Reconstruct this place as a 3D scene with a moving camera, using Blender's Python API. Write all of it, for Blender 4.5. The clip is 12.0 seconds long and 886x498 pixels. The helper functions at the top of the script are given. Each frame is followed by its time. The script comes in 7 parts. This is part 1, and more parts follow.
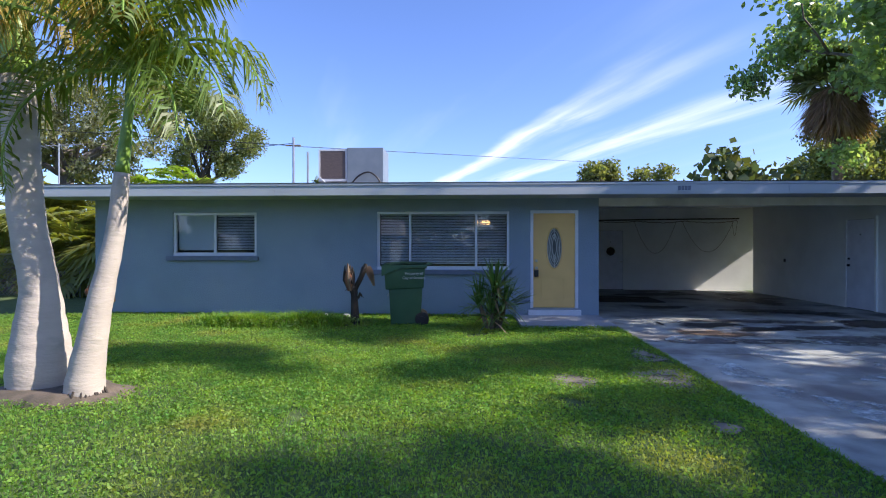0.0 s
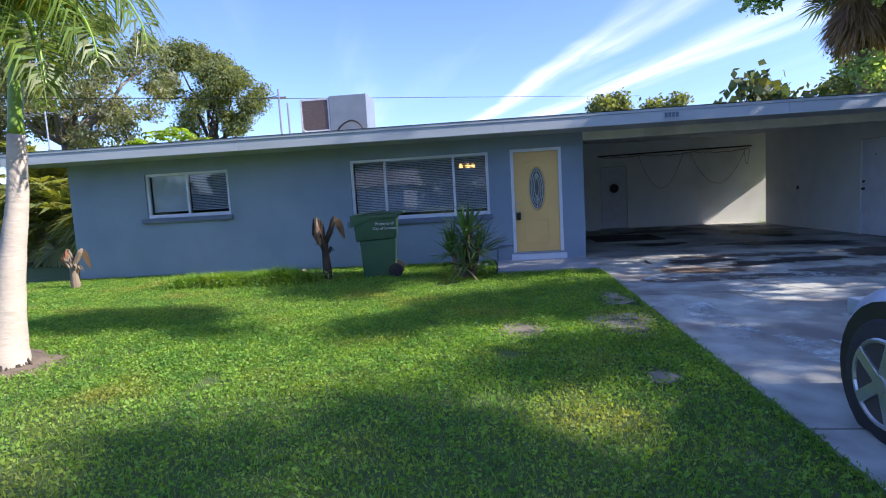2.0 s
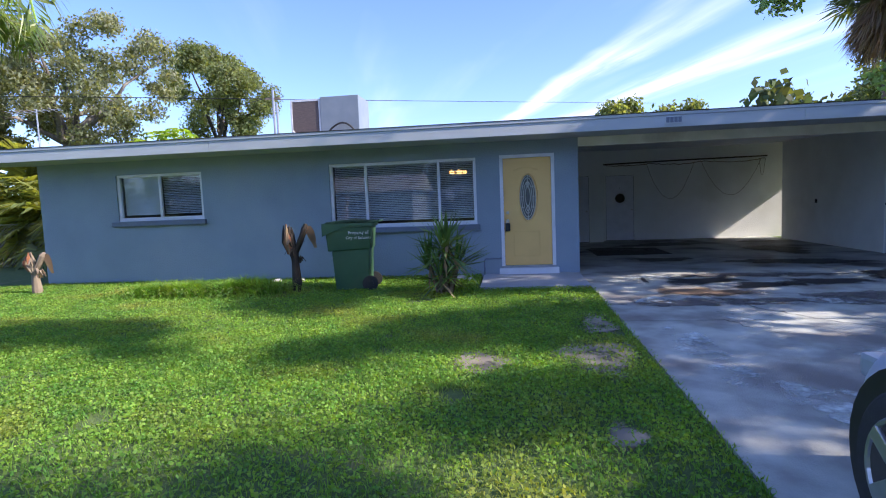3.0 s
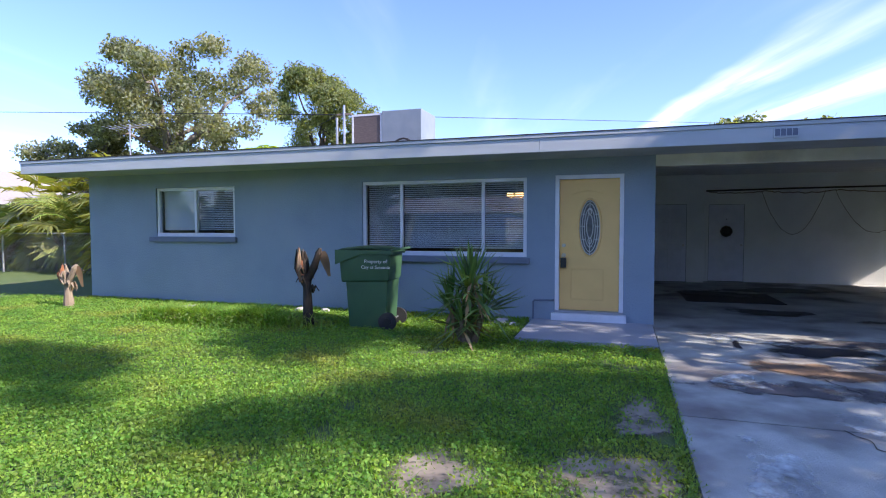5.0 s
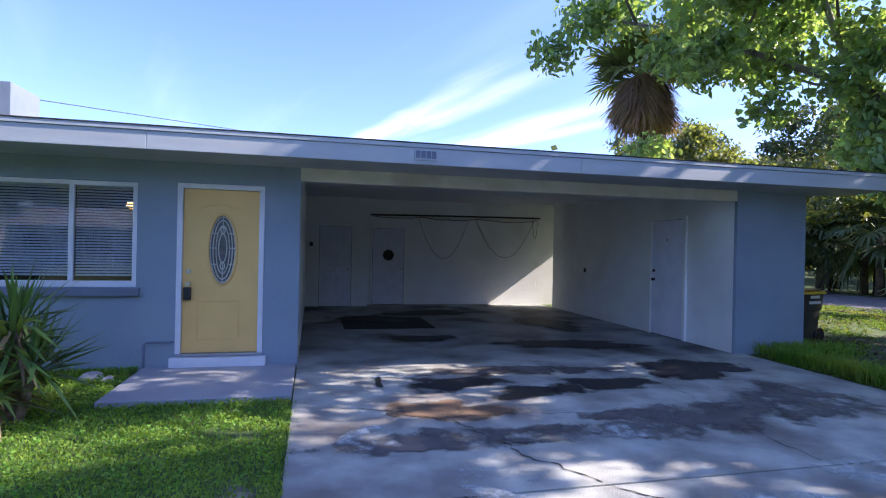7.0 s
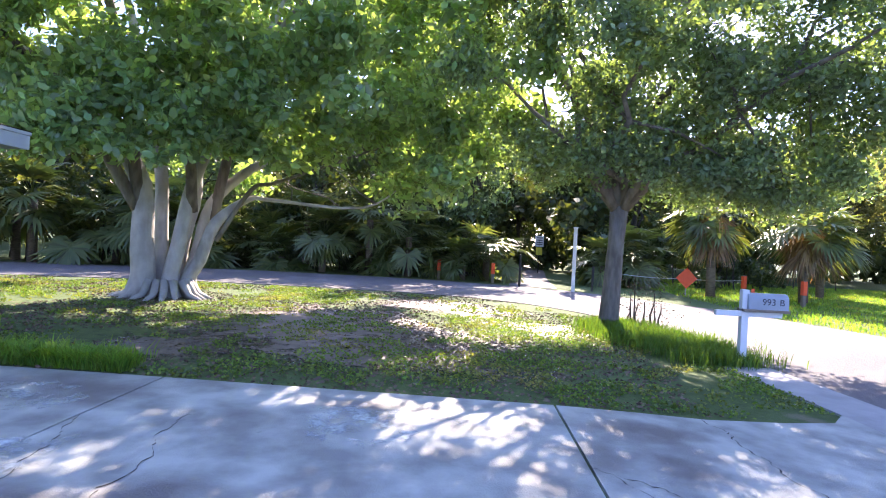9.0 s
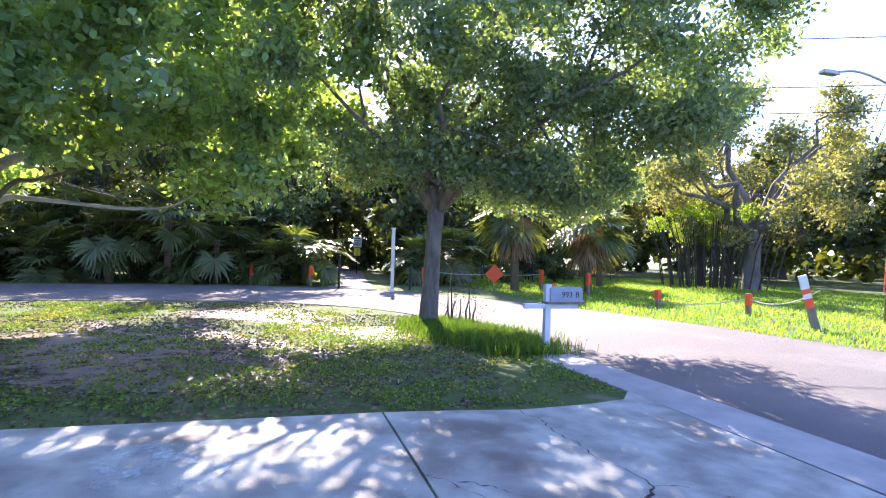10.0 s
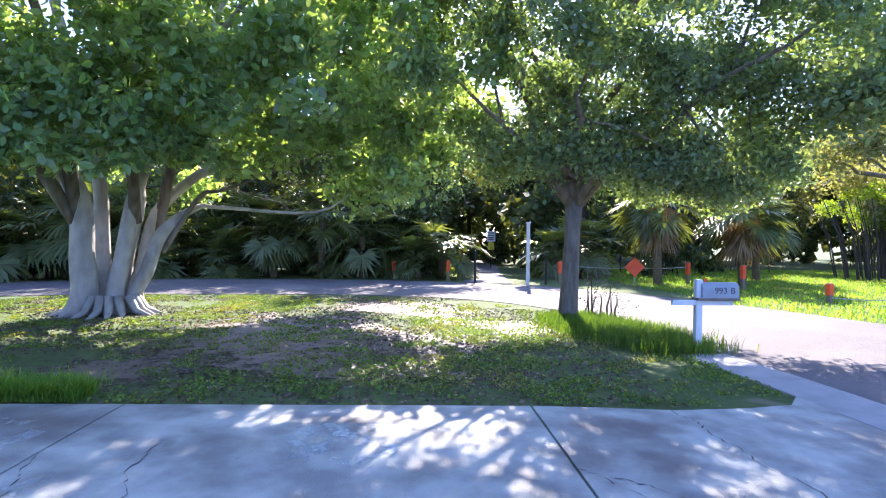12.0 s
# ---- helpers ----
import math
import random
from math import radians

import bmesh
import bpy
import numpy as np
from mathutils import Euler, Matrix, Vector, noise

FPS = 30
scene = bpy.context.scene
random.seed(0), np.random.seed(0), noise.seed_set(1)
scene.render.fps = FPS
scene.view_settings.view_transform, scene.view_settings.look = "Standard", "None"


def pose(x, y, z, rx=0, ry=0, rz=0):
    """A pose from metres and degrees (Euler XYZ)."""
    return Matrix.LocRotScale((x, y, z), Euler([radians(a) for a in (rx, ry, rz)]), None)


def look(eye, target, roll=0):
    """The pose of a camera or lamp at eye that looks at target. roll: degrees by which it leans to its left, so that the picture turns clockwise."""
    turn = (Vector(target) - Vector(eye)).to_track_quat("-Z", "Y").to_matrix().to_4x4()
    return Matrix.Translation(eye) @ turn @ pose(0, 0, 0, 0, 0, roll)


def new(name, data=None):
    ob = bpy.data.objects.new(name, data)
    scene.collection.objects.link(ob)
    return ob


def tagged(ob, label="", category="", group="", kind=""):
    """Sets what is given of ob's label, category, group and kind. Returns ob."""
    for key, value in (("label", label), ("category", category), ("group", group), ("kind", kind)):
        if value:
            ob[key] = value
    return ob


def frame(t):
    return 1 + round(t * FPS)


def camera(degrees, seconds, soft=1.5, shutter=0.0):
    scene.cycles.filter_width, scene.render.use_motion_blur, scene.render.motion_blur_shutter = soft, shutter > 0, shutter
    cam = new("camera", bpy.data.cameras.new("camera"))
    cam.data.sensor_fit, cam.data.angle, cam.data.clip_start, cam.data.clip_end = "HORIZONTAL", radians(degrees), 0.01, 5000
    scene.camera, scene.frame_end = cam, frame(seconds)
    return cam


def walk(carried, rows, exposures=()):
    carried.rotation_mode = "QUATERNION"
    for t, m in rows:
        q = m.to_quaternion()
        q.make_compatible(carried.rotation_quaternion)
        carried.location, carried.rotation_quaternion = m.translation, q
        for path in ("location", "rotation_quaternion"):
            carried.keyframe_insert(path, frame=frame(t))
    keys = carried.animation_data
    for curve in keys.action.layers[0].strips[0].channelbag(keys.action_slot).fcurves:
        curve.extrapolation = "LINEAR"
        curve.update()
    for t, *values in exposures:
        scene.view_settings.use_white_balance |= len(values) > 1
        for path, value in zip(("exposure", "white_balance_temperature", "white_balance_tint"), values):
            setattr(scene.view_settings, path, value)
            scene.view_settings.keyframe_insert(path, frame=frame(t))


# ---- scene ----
cam = camera(77.7, 12.0, soft=1.1)
PATH = [
    (0, (0.27, -0.058, 1.572), (0.178, 1.94, 1.563), 0.0),
    (0.5, (0.237, -0.002, 1.563), (0.234, 1.998, 1.56), -2.0),
    (1, (0.423, 0.094, 1.535), (0.36, 2.093, 1.494), -3.3),
    (1.5, (0.782, 0.239, 1.507), (0.646, 2.23, 1.385), -3.2),
    (2, (1.24, 0.47, 1.517), (1.044, 2.451, 1.322), -3.3),
    (2.5, (1.516, 0.871, 1.513), (1.287, 2.848, 1.322), -2.8),
    (4.3, (2.421, 2.417, 1.594), (1.969, 4.362, 1.487), -0.9),
    (4.5, (2.479, 2.6, 1.583), (1.962, 4.529, 1.477), -0.6),
    (5, (2.556, 3.076, 1.579), (1.936, 4.975, 1.493), -0.1),
    (5.5, (2.671, 3.52, 1.595), (1.98, 5.394, 1.5), -0.3),
    (6, (2.843, 3.948, 1.599), (2.216, 5.846, 1.531), 0.4),
    (6.5, (2.988, 4.323, 1.593), (2.83, 6.316, 1.584), 1.4),
    (6.8, (3.101, 4.438, 1.617), (3.312, 6.427, 1.608), 1.6),
    (7, (3.157, 4.455, 1.613), (3.619, 6.401, 1.611), 1.2),
    (7.5, (3.359, 4.448, 1.595), (4.408, 6.15, 1.563), 1.5),
    (7.7, (3.402, 4.436, 1.589), (4.667, 5.986, 1.547), 1.9),
    (9.3, (4.153, 4.77, 1.586), (6.141, 4.55, 1.58), 2.5),
    (9.5, (4.197, 4.774, 1.608), (6.163, 4.404, 1.608), 2.1),
    (10, (4.251, 4.767, 1.622), (6.166, 4.188, 1.632), 1.7),
    (10.5, (4.249, 4.77, 1.623), (6.142, 4.126, 1.631), 1.4),
    (11, (4.256, 4.761, 1.622), (6.138, 4.086, 1.628), 1.5),
    (11.5, (4.216, 4.807, 1.624), (6.148, 4.29, 1.615), 1.1),
    (12, (4.082, 4.943, 1.682), (6.078, 4.831, 1.657), 0.6),
]
EXPOSURES = [(0.0, 1.0, 5700, 20), (2.0, 1.25, 5750, 21), (5.5, 1.5, 5800, 25), (7.0, 1.6, 5750, 27), (7.7, 1.74, 5950, 29), (9.3, 2.55, 6150, 27), (10.5, 2.28, 5850, 26), (12.0, 2.38, 5750, 25)]
walk(cam, [(t, look(eye, target, roll)) for t, eye, target, roll in PATH], EXPOSURES)

# ---- world, sun ----
SUN_AZ, SUN_EL = radians(-11), radians(35)      # from +x towards +y
sun_dir = Vector((math.cos(SUN_EL) * math.cos(SUN_AZ), math.cos(SUN_EL) * math.sin(SUN_AZ), math.sin(SUN_EL)))
world = bpy.data.worlds.new("sky")
scene.world = world
world.use_nodes = True
wt = world.node_tree
wt.nodes.clear()


def wn(kind, **kw):
    n = wt.nodes.new(kind)
    for k, v in kw.items():
        if k == "ins":
            for i, val in v.items():
                n.inputs[i].default_value = val
        elif k == "op":
            n.operation = v
        elif k == "blend":
            n.blend_type = v
    return n


sky = wn("ShaderNodeTexSky")
sky.sky_type = 'NISHITA'
sky.sun_disc = False
sky.sun_elevation = SUN_EL
sky.sun_rotation = radians(90) - SUN_AZ
sky.air_density, sky.dust_density, sky.ozone_density = 0.9, 0.7, 3.2
geo = wn("ShaderNodeTexCoord")
# cirrus streaks: noise stretched along one heading on a flat high layer
sepa = wn("ShaderNodeSeparateXYZ")
wt.links.new(geo.outputs["Generated"], sepa.inputs[0])
zc = wn("ShaderNodeMath", op='MAXIMUM', ins={1: 0.06})
wt.links.new(sepa.outputs[2], zc.inputs[0])
px = wn("ShaderNodeMath", op='DIVIDE')
py = wn("ShaderNodeMath", op='DIVIDE')
wt.links.new(sepa.outputs[0], px.inputs[0]); wt.links.new(zc.outputs[0], px.inputs[1])
wt.links.new(sepa.outputs[1], py.inputs[0]); wt.links.new(zc.outputs[0], py.inputs[1])
flat = wn("ShaderNodeCombineXYZ")
wt.links.new(px.outputs[0], flat.inputs[0]); wt.links.new(py.outputs[0], flat.inputs[1])
rot = wn("ShaderNodeMapping", ins={2: (0, 0, radians(74))})
wt.links.new(flat.outputs[0], rot.inputs[0])
stretch = wn("ShaderNodeVectorMath", op='MULTIPLY', ins={1: (0.30, 2.6, 1.0)})
wt.links.new(rot.outputs[0], stretch.inputs[0])
warp = wn("ShaderNodeTexNoise", ins={"Scale": 1.1, "Detail": 3.0})
wt.links.new(rot.outputs[0], warp.inputs["Vector"])
wsub = wn("ShaderNodeVectorMath", op='SCALE', ins={3: 0.30})
wt.links.new(warp.outputs["Color"], wsub.inputs[0])
wadd = wn("ShaderNodeVectorMath", op='ADD')
wt.links.new(stretch.outputs[0], wadd.inputs[0]); wt.links.new(wsub.outputs[0], wadd.inputs[1])
cirrus = wn("ShaderNodeTexNoise", ins={"Scale": 1.3, "Detail": 8.0, "Roughness": 0.58})
wt.links.new(wadd.outputs[0], cirrus.inputs["Vector"])
fine = wn("ShaderNodeMapRange", ins={1: 0.38, 2: 0.74, 3: 0.0, 4: 1.0})
wt.links.new(cirrus.outputs["Fac"], fine.inputs[0])
# two long drawn-out cirrus bands side by side
sway = wn("ShaderNodeTexNoise", ins={"Scale": 0.7, "Detail": 3.0})
wt.links.new(rot.outputs[0], sway.inputs["Vector"])
sway0 = wn("ShaderNodeVectorMath", op='SUBTRACT', ins={1: (0.5, 0.5, 0.5)})
wt.links.new(sway.outputs["Color"], sway0.inputs[0])
sway1 = wn("ShaderNodeVectorMath", op='SCALE', ins={3: 0.34})
wt.links.new(sway0.outputs[0], sway1.inputs[0])
swayed = wn("ShaderNodeVectorMath", op='ADD')
wt.links.new(rot.outputs[0], swayed.inputs[0]); wt.links.new(sway1.outputs[0], swayed.inputs[1])
sepb = wn("ShaderNodeSeparateXYZ")
wt.links.new(swayed.outputs[0], sepb.inputs[0])


def band(centre, half, slope, level):
    k = wn("ShaderNodeMath", op='MULTIPLY_ADD', ins={1: -slope, 2: -centre})
    wt.links.new(sepb.outputs[0], k.inputs[0])
    a = wn("ShaderNodeMath", op='ADD')
    wt.links.new(sepb.outputs[1], a.inputs[0]); wt.links.new(k.outputs[0], a.inputs[1])
    b = wn("ShaderNodeMath", op='ABSOLUTE')
    wt.links.new(a.outputs[0], b.inputs[0])
    c = wn("ShaderNodeMapRange", ins={1: half * 0.1, 2: half, 3: level, 4: 0.0})
    c.interpolation_type = 'SMOOTHSTEP'
    wt.links.new(b.outputs[0], c.inputs[0])
    return c


bsum = None
for one in (band(1.99, 0.22, 0.0, 1.0), band(1.50, 0.16, -0.075, 0.75), band(2.78, 0.36, 0.0, 1.0), band(3.42, 0.22, 0.07, 0.7)):
    if bsum is None:
        bsum = one
        continue
    more = wn("ShaderNodeMath", op='ADD')
    wt.links.new(bsum.outputs[0], more.inputs[0]); wt.links.new(one.outputs[0], more.inputs[1])
    bsum = more
reach = wn("ShaderNodeMapRange", ins={1: -2.0, 2: -3.8, 3: 0.0, 4: 0.85})
wt.links.new(sepb.outputs[0], reach.inputs[0])
bfar = wn("ShaderNodeMath", op='MULTIPLY')
wt.links.new(bsum.outputs[0], bfar.inputs[0]); wt.links.new(reach.outputs[0], bfar.inputs[1])
wisps = wn("ShaderNodeTexNoise", ins={"Scale": 0.45, "Detail": 4.0})
wt.links.new(wadd.outputs[0], wisps.inputs["Vector"])
wr = wn("ShaderNodeMapRange", ins={1: 0.50, 2: 0.75, 3: 0.0, 4: 0.30})
wt.links.new(wisps.outputs["Fac"], wr.inputs[0])
both = wn("ShaderNodeMath", op='ADD')
wt.links.new(bfar.outputs[0], both.inputs[0]); wt.links.new(wr.outputs[0], both.inputs[1])
soft_ = wn("ShaderNodeMapRange", ins={1: 0.0, 2: 1.0, 3: 0.15, 4: 1.0})
wt.links.new(fine.outputs[0], soft_.inputs[0])
ramp = wn("ShaderNodeMath", op='MULTIPLY')
ramp.use_clamp = True
wt.links.new(both.outputs[0], ramp.inputs[0]); wt.links.new(soft_.outputs[0], ramp.inputs[1])
cmix = wn("ShaderNodeMixRGB", ins={2: (6.0, 6.15, 6.6, 1)})
wt.links.new(ramp.outputs[0], cmix.inputs[0])
tint = wn("ShaderNodeMixRGB", blend='MULTIPLY', ins={0: 1.0, 2: (0.94, 0.95, 1.10, 1)})
wt.links.new(sky.outputs[0], tint.inputs[1])
wt.links.new(tint.outputs[0], cmix.inputs[1])
bg = wn("ShaderNodeBackground", ins={1: 0.11})
wt.links.new(cmix.outputs[0], bg.inputs[0])
out = wn("ShaderNodeOutputWorld")
wt.links.new(bg.outputs[0], out.inputs[0])

sun_data = bpy.data.lights.new("sun", 'SUN')
sun_data.energy, sun_data.angle, sun_data.color = 4.1, radians(0.53), (1.0, 0.87, 0.66)
sun = new("sun", sun_data)
sun.matrix_world = look(tuple(sun_dir * 60), (0, 0, 0))

# ---- materials ----


def material(name, c1, c2=None, scale=6.0, rough=0.8, bump=0.0, bump_scale=60.0, metal=0.0, detail=5.0, mid=(0.35, 0.65),
             c3=None, scale3=0.6, mid3=(0.5, 0.7), translucent=0.0, spread=0.0, stretch=(1, 1, 1), spec=0.5, coords="Object", rough2=None):
    """A two-scale procedural surface: c1/c2 by fine noise, c3 by broad stains."""
    m = bpy.data.materials.new(name)
    m.use_nodes = True
    nt = m.node_tree
    b = nt.nodes["Principled BSDF"]
    L = nt.links.new
    tc = nt.nodes.new("ShaderNodeTexCoord")
    mp = nt.nodes.new("ShaderNodeMapping")
    mp.inputs[3].default_value = stretch
    if coords == "World":
        gm = nt.nodes.new("ShaderNodeNewGeometry")
        L(gm.outputs["Position"], mp.inputs[0])
    else:
        L(tc.outputs[coords], mp.inputs[0])
    c2 = c2 or tuple(v * 0.8 for v in c1)
    n1 = nt.nodes.new("ShaderNodeTexNoise")
    n1.inputs["Scale"].default_value, n1.inputs["Detail"].default_value = scale, detail
    L(mp.outputs[0], n1.inputs["Vector"])
    r1 = nt.nodes.new("ShaderNodeMapRange")
    r1.inputs[1].default_value, r1.inputs[2].default_value = mid
    L(n1.outputs["Fac"], r1.inputs[0])
    mx = nt.nodes.new("ShaderNodeMixRGB")
    mx.inputs[1].default_value, mx.inputs[2].default_value = (*c1, 1), (*c2, 1)
    L(r1.outputs[0], mx.inputs[0])
    col = mx.outputs[0]
    if c3:
        n3 = nt.nodes.new("ShaderNodeTexNoise")
        n3.inputs["Scale"].default_value, n3.inputs["Detail"].default_value = scale3, 6.0
        L(mp.outputs[0], n3.inputs["Vector"])
        r3 = nt.nodes.new("ShaderNodeMapRange")
        r3.inputs[1].default_value, r3.inputs[2].default_value = mid3
        L(n3.outputs["Fac"], r3.inputs[0])
        m3 = nt.nodes.new("ShaderNodeMixRGB")
        m3.inputs[2].default_value = (*c3, 1)
        L(r3.outputs[0], m3.inputs[0]); L(col, m3.inputs[1])
        col = m3.outputs[0]
    if spread:
        gi = nt.nodes.new("ShaderNodeNewGeometry")
        hs = nt.nodes.new("ShaderNodeHueSaturation")
        mr = nt.nodes.new("ShaderNodeMapRange")
        mr.inputs[3].default_value, mr.inputs[4].default_value = 1 - spread, 1 + spread
        L(gi.outputs["Random Per Island"], mr.inputs[0]); L(mr.outputs[0], hs.inputs["Value"])
        mh = nt.nodes.new("ShaderNodeMapRange")
        mh.inputs[3].default_value, mh.inputs[4].default_value = 0.5 - spread * 0.07, 0.5 + spread * 0.05
        sn = nt.nodes.new("ShaderNodeMath"); sn.operation = 'MULTIPLY'; sn.inputs[1].default_value = 7.31
        fr = nt.nodes.new("ShaderNodeMath"); fr.operation = 'FRACT'
        L(gi.outputs["Random Per Island"], sn.inputs[0]); L(sn.outputs[0], fr.inputs[0]); L(fr.outputs[0], mh.inputs[0])
        L(mh.outputs[0], hs.inputs["Hue"]); L(col, hs.inputs["Color"])
        col = hs.outputs[0]
    L(col, b.inputs["Base Color"])
    b.inputs["Roughness"].default_value, b.inputs["Metallic"].default_value = rough, metal
    b.inputs["Specular IOR Level"].default_value = spec
    if rough2 is not None:
        rr = nt.nodes.new("ShaderNodeMapRange")
        rr.inputs[3].default_value, rr.inputs[4].default_value = rough, rough2
        L(r1.outputs[0], rr.inputs[0]); L(rr.outputs[0], b.inputs["Roughness"])
    if bump:
        n2 = nt.nodes.new("ShaderNodeTexNoise")
        n2.inputs["Scale"].default_value, n2.inputs["Detail"].default_value = bump_scale, 4.0
        L(mp.outputs[0], n2.inputs["Vector"])
        bp = nt.nodes.new("ShaderNodeBump")
        bp.inputs["Strength"].default_value, bp.inputs["Distance"].default_value = bump, 0.02
        L(n2.outputs["Fac"], bp.inputs["Height"]); L(bp.outputs[0], b.inputs["Normal"])
    if translucent:
        tr = nt.nodes.new("ShaderNodeBsdfTranslucent")
        tm = nt.nodes.new("ShaderNodeMixRGB"); tm.blend_type = 'MULTIPLY'; tm.inputs[0].default_value = 1
        tm.inputs[2].default_value = (2.9, 2.6, 0.65, 1)
        L(col, tm.inputs[1]); L(tm.outputs[0], tr.inputs[0])
        ms = nt.nodes.new("ShaderNodeMixShader"); ms.inputs[0].default_value = translucent
        L(b.outputs[0], ms.inputs[1]); L(tr.outputs[0], ms.inputs[2])
        L(ms.outputs[0], nt.nodes["Material Output"].inputs[0])
    return m


def glass(name, tint=(1, 1, 1)):
    """A clear pane: lets light through straight, with a real pane's mirror gloss."""
    m = bpy.data.materials.new(name)
    m.use_nodes = True
    nt = m.node_tree
    nt.nodes.remove(nt.nodes["Principled BSDF"])
    t = nt.nodes.new("ShaderNodeBsdfTransparent"); t.inputs[0].default_value = (*tint, 1)
    g = nt.nodes.new("ShaderNodeBsdfGlossy"); g.inputs["Roughness"].default_value = 0.01
    f = nt.nodes.new("ShaderNodeLayerWeight"); f.inputs[0].default_value = 0.5
    p5 = nt.nodes.new("ShaderNodeMath"); p5.operation = 'POWER'; p5.inputs[1].default_value = 5.0
    mr = nt.nodes.new("ShaderNodeMapRange"); mr.inputs[3].default_value = 0.055; mr.inputs[4].default_value = 1.0
    nt.links.new(f.outputs["Facing"], p5.inputs[0]); nt.links.new(p5.outputs[0], mr.inputs[0])
    ms = nt.nodes.new("ShaderNodeMixShader")
    nt.links.new(mr.outputs[0], ms.inputs[0]); nt.links.new(t.outputs[0], ms.inputs[1]); nt.links.new(g.outputs[0], ms.inputs[2])
    nt.links.new(ms.outputs[0], nt.nodes["Material Output"].inputs[0])
    return m


M = {}
M["blue"] = material("blue_paint", (0.265, 0.335, 0.40), (0.235, 0.30, 0.36), 1.4, 0.75, 0.4, 38, c3=(0.29, 0.35, 0.405), scale3=0.5, coords="World")
M["sillblue"] = material("blue_sill_paint", (0.17, 0.20, 0.265), (0.14, 0.17, 0.225), 3, 0.7, 0.2, 60, coords="World")
M["fascia"] = material("pale_blue_paint", (0.45, 0.50, 0.53), (0.40, 0.45, 0.48), 2.2, 0.55, 0.1, 30, c3=(0.49, 0.53, 0.53), scale3=0.7, coords="World", stretch=(0.5, 1, 3))
M["white"] = material("white_paint", (0.76, 0.78, 0.82), (0.68, 0.70, 0.74), 4, 0.5, 0.05, 80, coords="World")
M["carwhite"] = material("white_block_paint", (0.84, 0.86, 0.82), (0.78, 0.80, 0.76), 1.6, 0.8, 0.35, 40, c3=(0.62, 0.63, 0.57), scale3=0.6, mid3=(0.52, 0.8), coords="World")
M["cream"] = material("cream_beam_paint", (0.70, 0.68, 0.56), (0.60, 0.58, 0.47), 3, 0.7, 0.25, 30, c3=(0.33, 0.32, 0.26), scale3=1.2, mid3=(0.55, 0.75), coords="World")
M["soffit"] = material("soffit_paint", (0.42, 0.44, 0.44), (0.35, 0.37, 0.37), 2, 0.8, 0.2, 40, coords="World")
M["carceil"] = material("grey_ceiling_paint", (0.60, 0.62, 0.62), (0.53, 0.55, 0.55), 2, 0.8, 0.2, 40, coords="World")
M["yellow"] = material("yellow_door_paint", (0.86, 0.56, 0.185), (0.81, 0.52, 0.17), 2.5, 0.42, 0.05, 30, coords="World")
M["concrete"] = material("driveway_concrete", (0.49, 0.515, 0.46), (0.27, 0.275, 0.25), 2.6, 0.78, 0.35, 70, c3=(0.19, 0.175, 0.16), scale3=0.8, mid3=(0.50, 0.66), detail=10, coords="World")
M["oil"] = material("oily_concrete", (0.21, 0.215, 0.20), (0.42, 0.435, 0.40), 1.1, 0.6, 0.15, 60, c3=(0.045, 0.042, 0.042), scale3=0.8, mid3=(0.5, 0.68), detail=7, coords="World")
M["gutter"] = material("gutter_concrete", (0.42, 0.42, 0.41), (0.32, 0.32, 0.31), 2.5, 0.85, 0.3, 80, coords="World")
M["asphalt"] = material("asphalt", (0.145, 0.135, 0.135), (0.105, 0.10, 0.10), 60, 0.85, 0.5, 160, c3=(0.19, 0.175, 0.17), scale3=0.35, coords="World")
M["trail"] = material("path_asphalt", (0.20, 0.19, 0.18), (0.15, 0.145, 0.14), 30, 0.9, 0.3, 120, coords="World")
M["porch"] = material("painted_porch_slab", (0.36, 0.38, 0.41), (0.30, 0.32, 0.35), 2, 0.6, 0.15, 50, coords="World")
M["crack"] = material("dark_crack", (0.025, 0.023, 0.02), (0.05, 0.045, 0.04), 20, 0.95, coords="World")
# near black: the unlit look is put into the colour
M["dark"] = material("dark_interior_shade", (0.06, 0.055, 0.05), (0.05, 0.045, 0.04), 2, 0.9)
M["blind"] = material("white_vinyl_blind", (0.78, 0.79, 0.80), (0.72, 0.73, 0.74), 5, 0.6)
M["glass"] = glass("window_glass", (0.86, 0.9, 0.92))
M["black"] = material("black_plastic", (0.012, 0.012, 0.013), (0.02, 0.02, 0.021), 12, 0.45)
M["metal"] = material("galvanized_metal", (0.42, 0.44, 0.47), (0.34, 0.36, 0.39), 4, 0.42, metal=0.7)
M["acwhite"] = material("pale_enamel_metal", (0.33, 0.37, 0.41), (0.28, 0.32, 0.36), 2.5, 0.4, 0.05, 20)
M["accab"] = material("blue_grey_enamel_metal", (0.22, 0.26, 0.30), (0.18, 0.22, 0.26), 2.5, 0.35, 0.05, 20)
M["acpale"] = material("white_enamel_bars", (0.62, 0.64, 0.66), (0.52, 0.54, 0.56), 6, 0.5)
M["coil"] = material("brown_coil_fins", (0.13, 0.10, 0.09), (0.09, 0.07, 0.065), 14, 0.6, 0.2, 60, stretch=(1, 1, 6))
M["came"] = material("pale_lead_strip", (0.62, 0.62, 0.56), (0.5, 0.5, 0.45), 20, 0.4, metal=0.3)
M["chrome"] = material("brushed_nickel", (0.6, 0.58, 0.52), (0.5, 0.48, 0.44), 30, 0.28, metal=1.0)
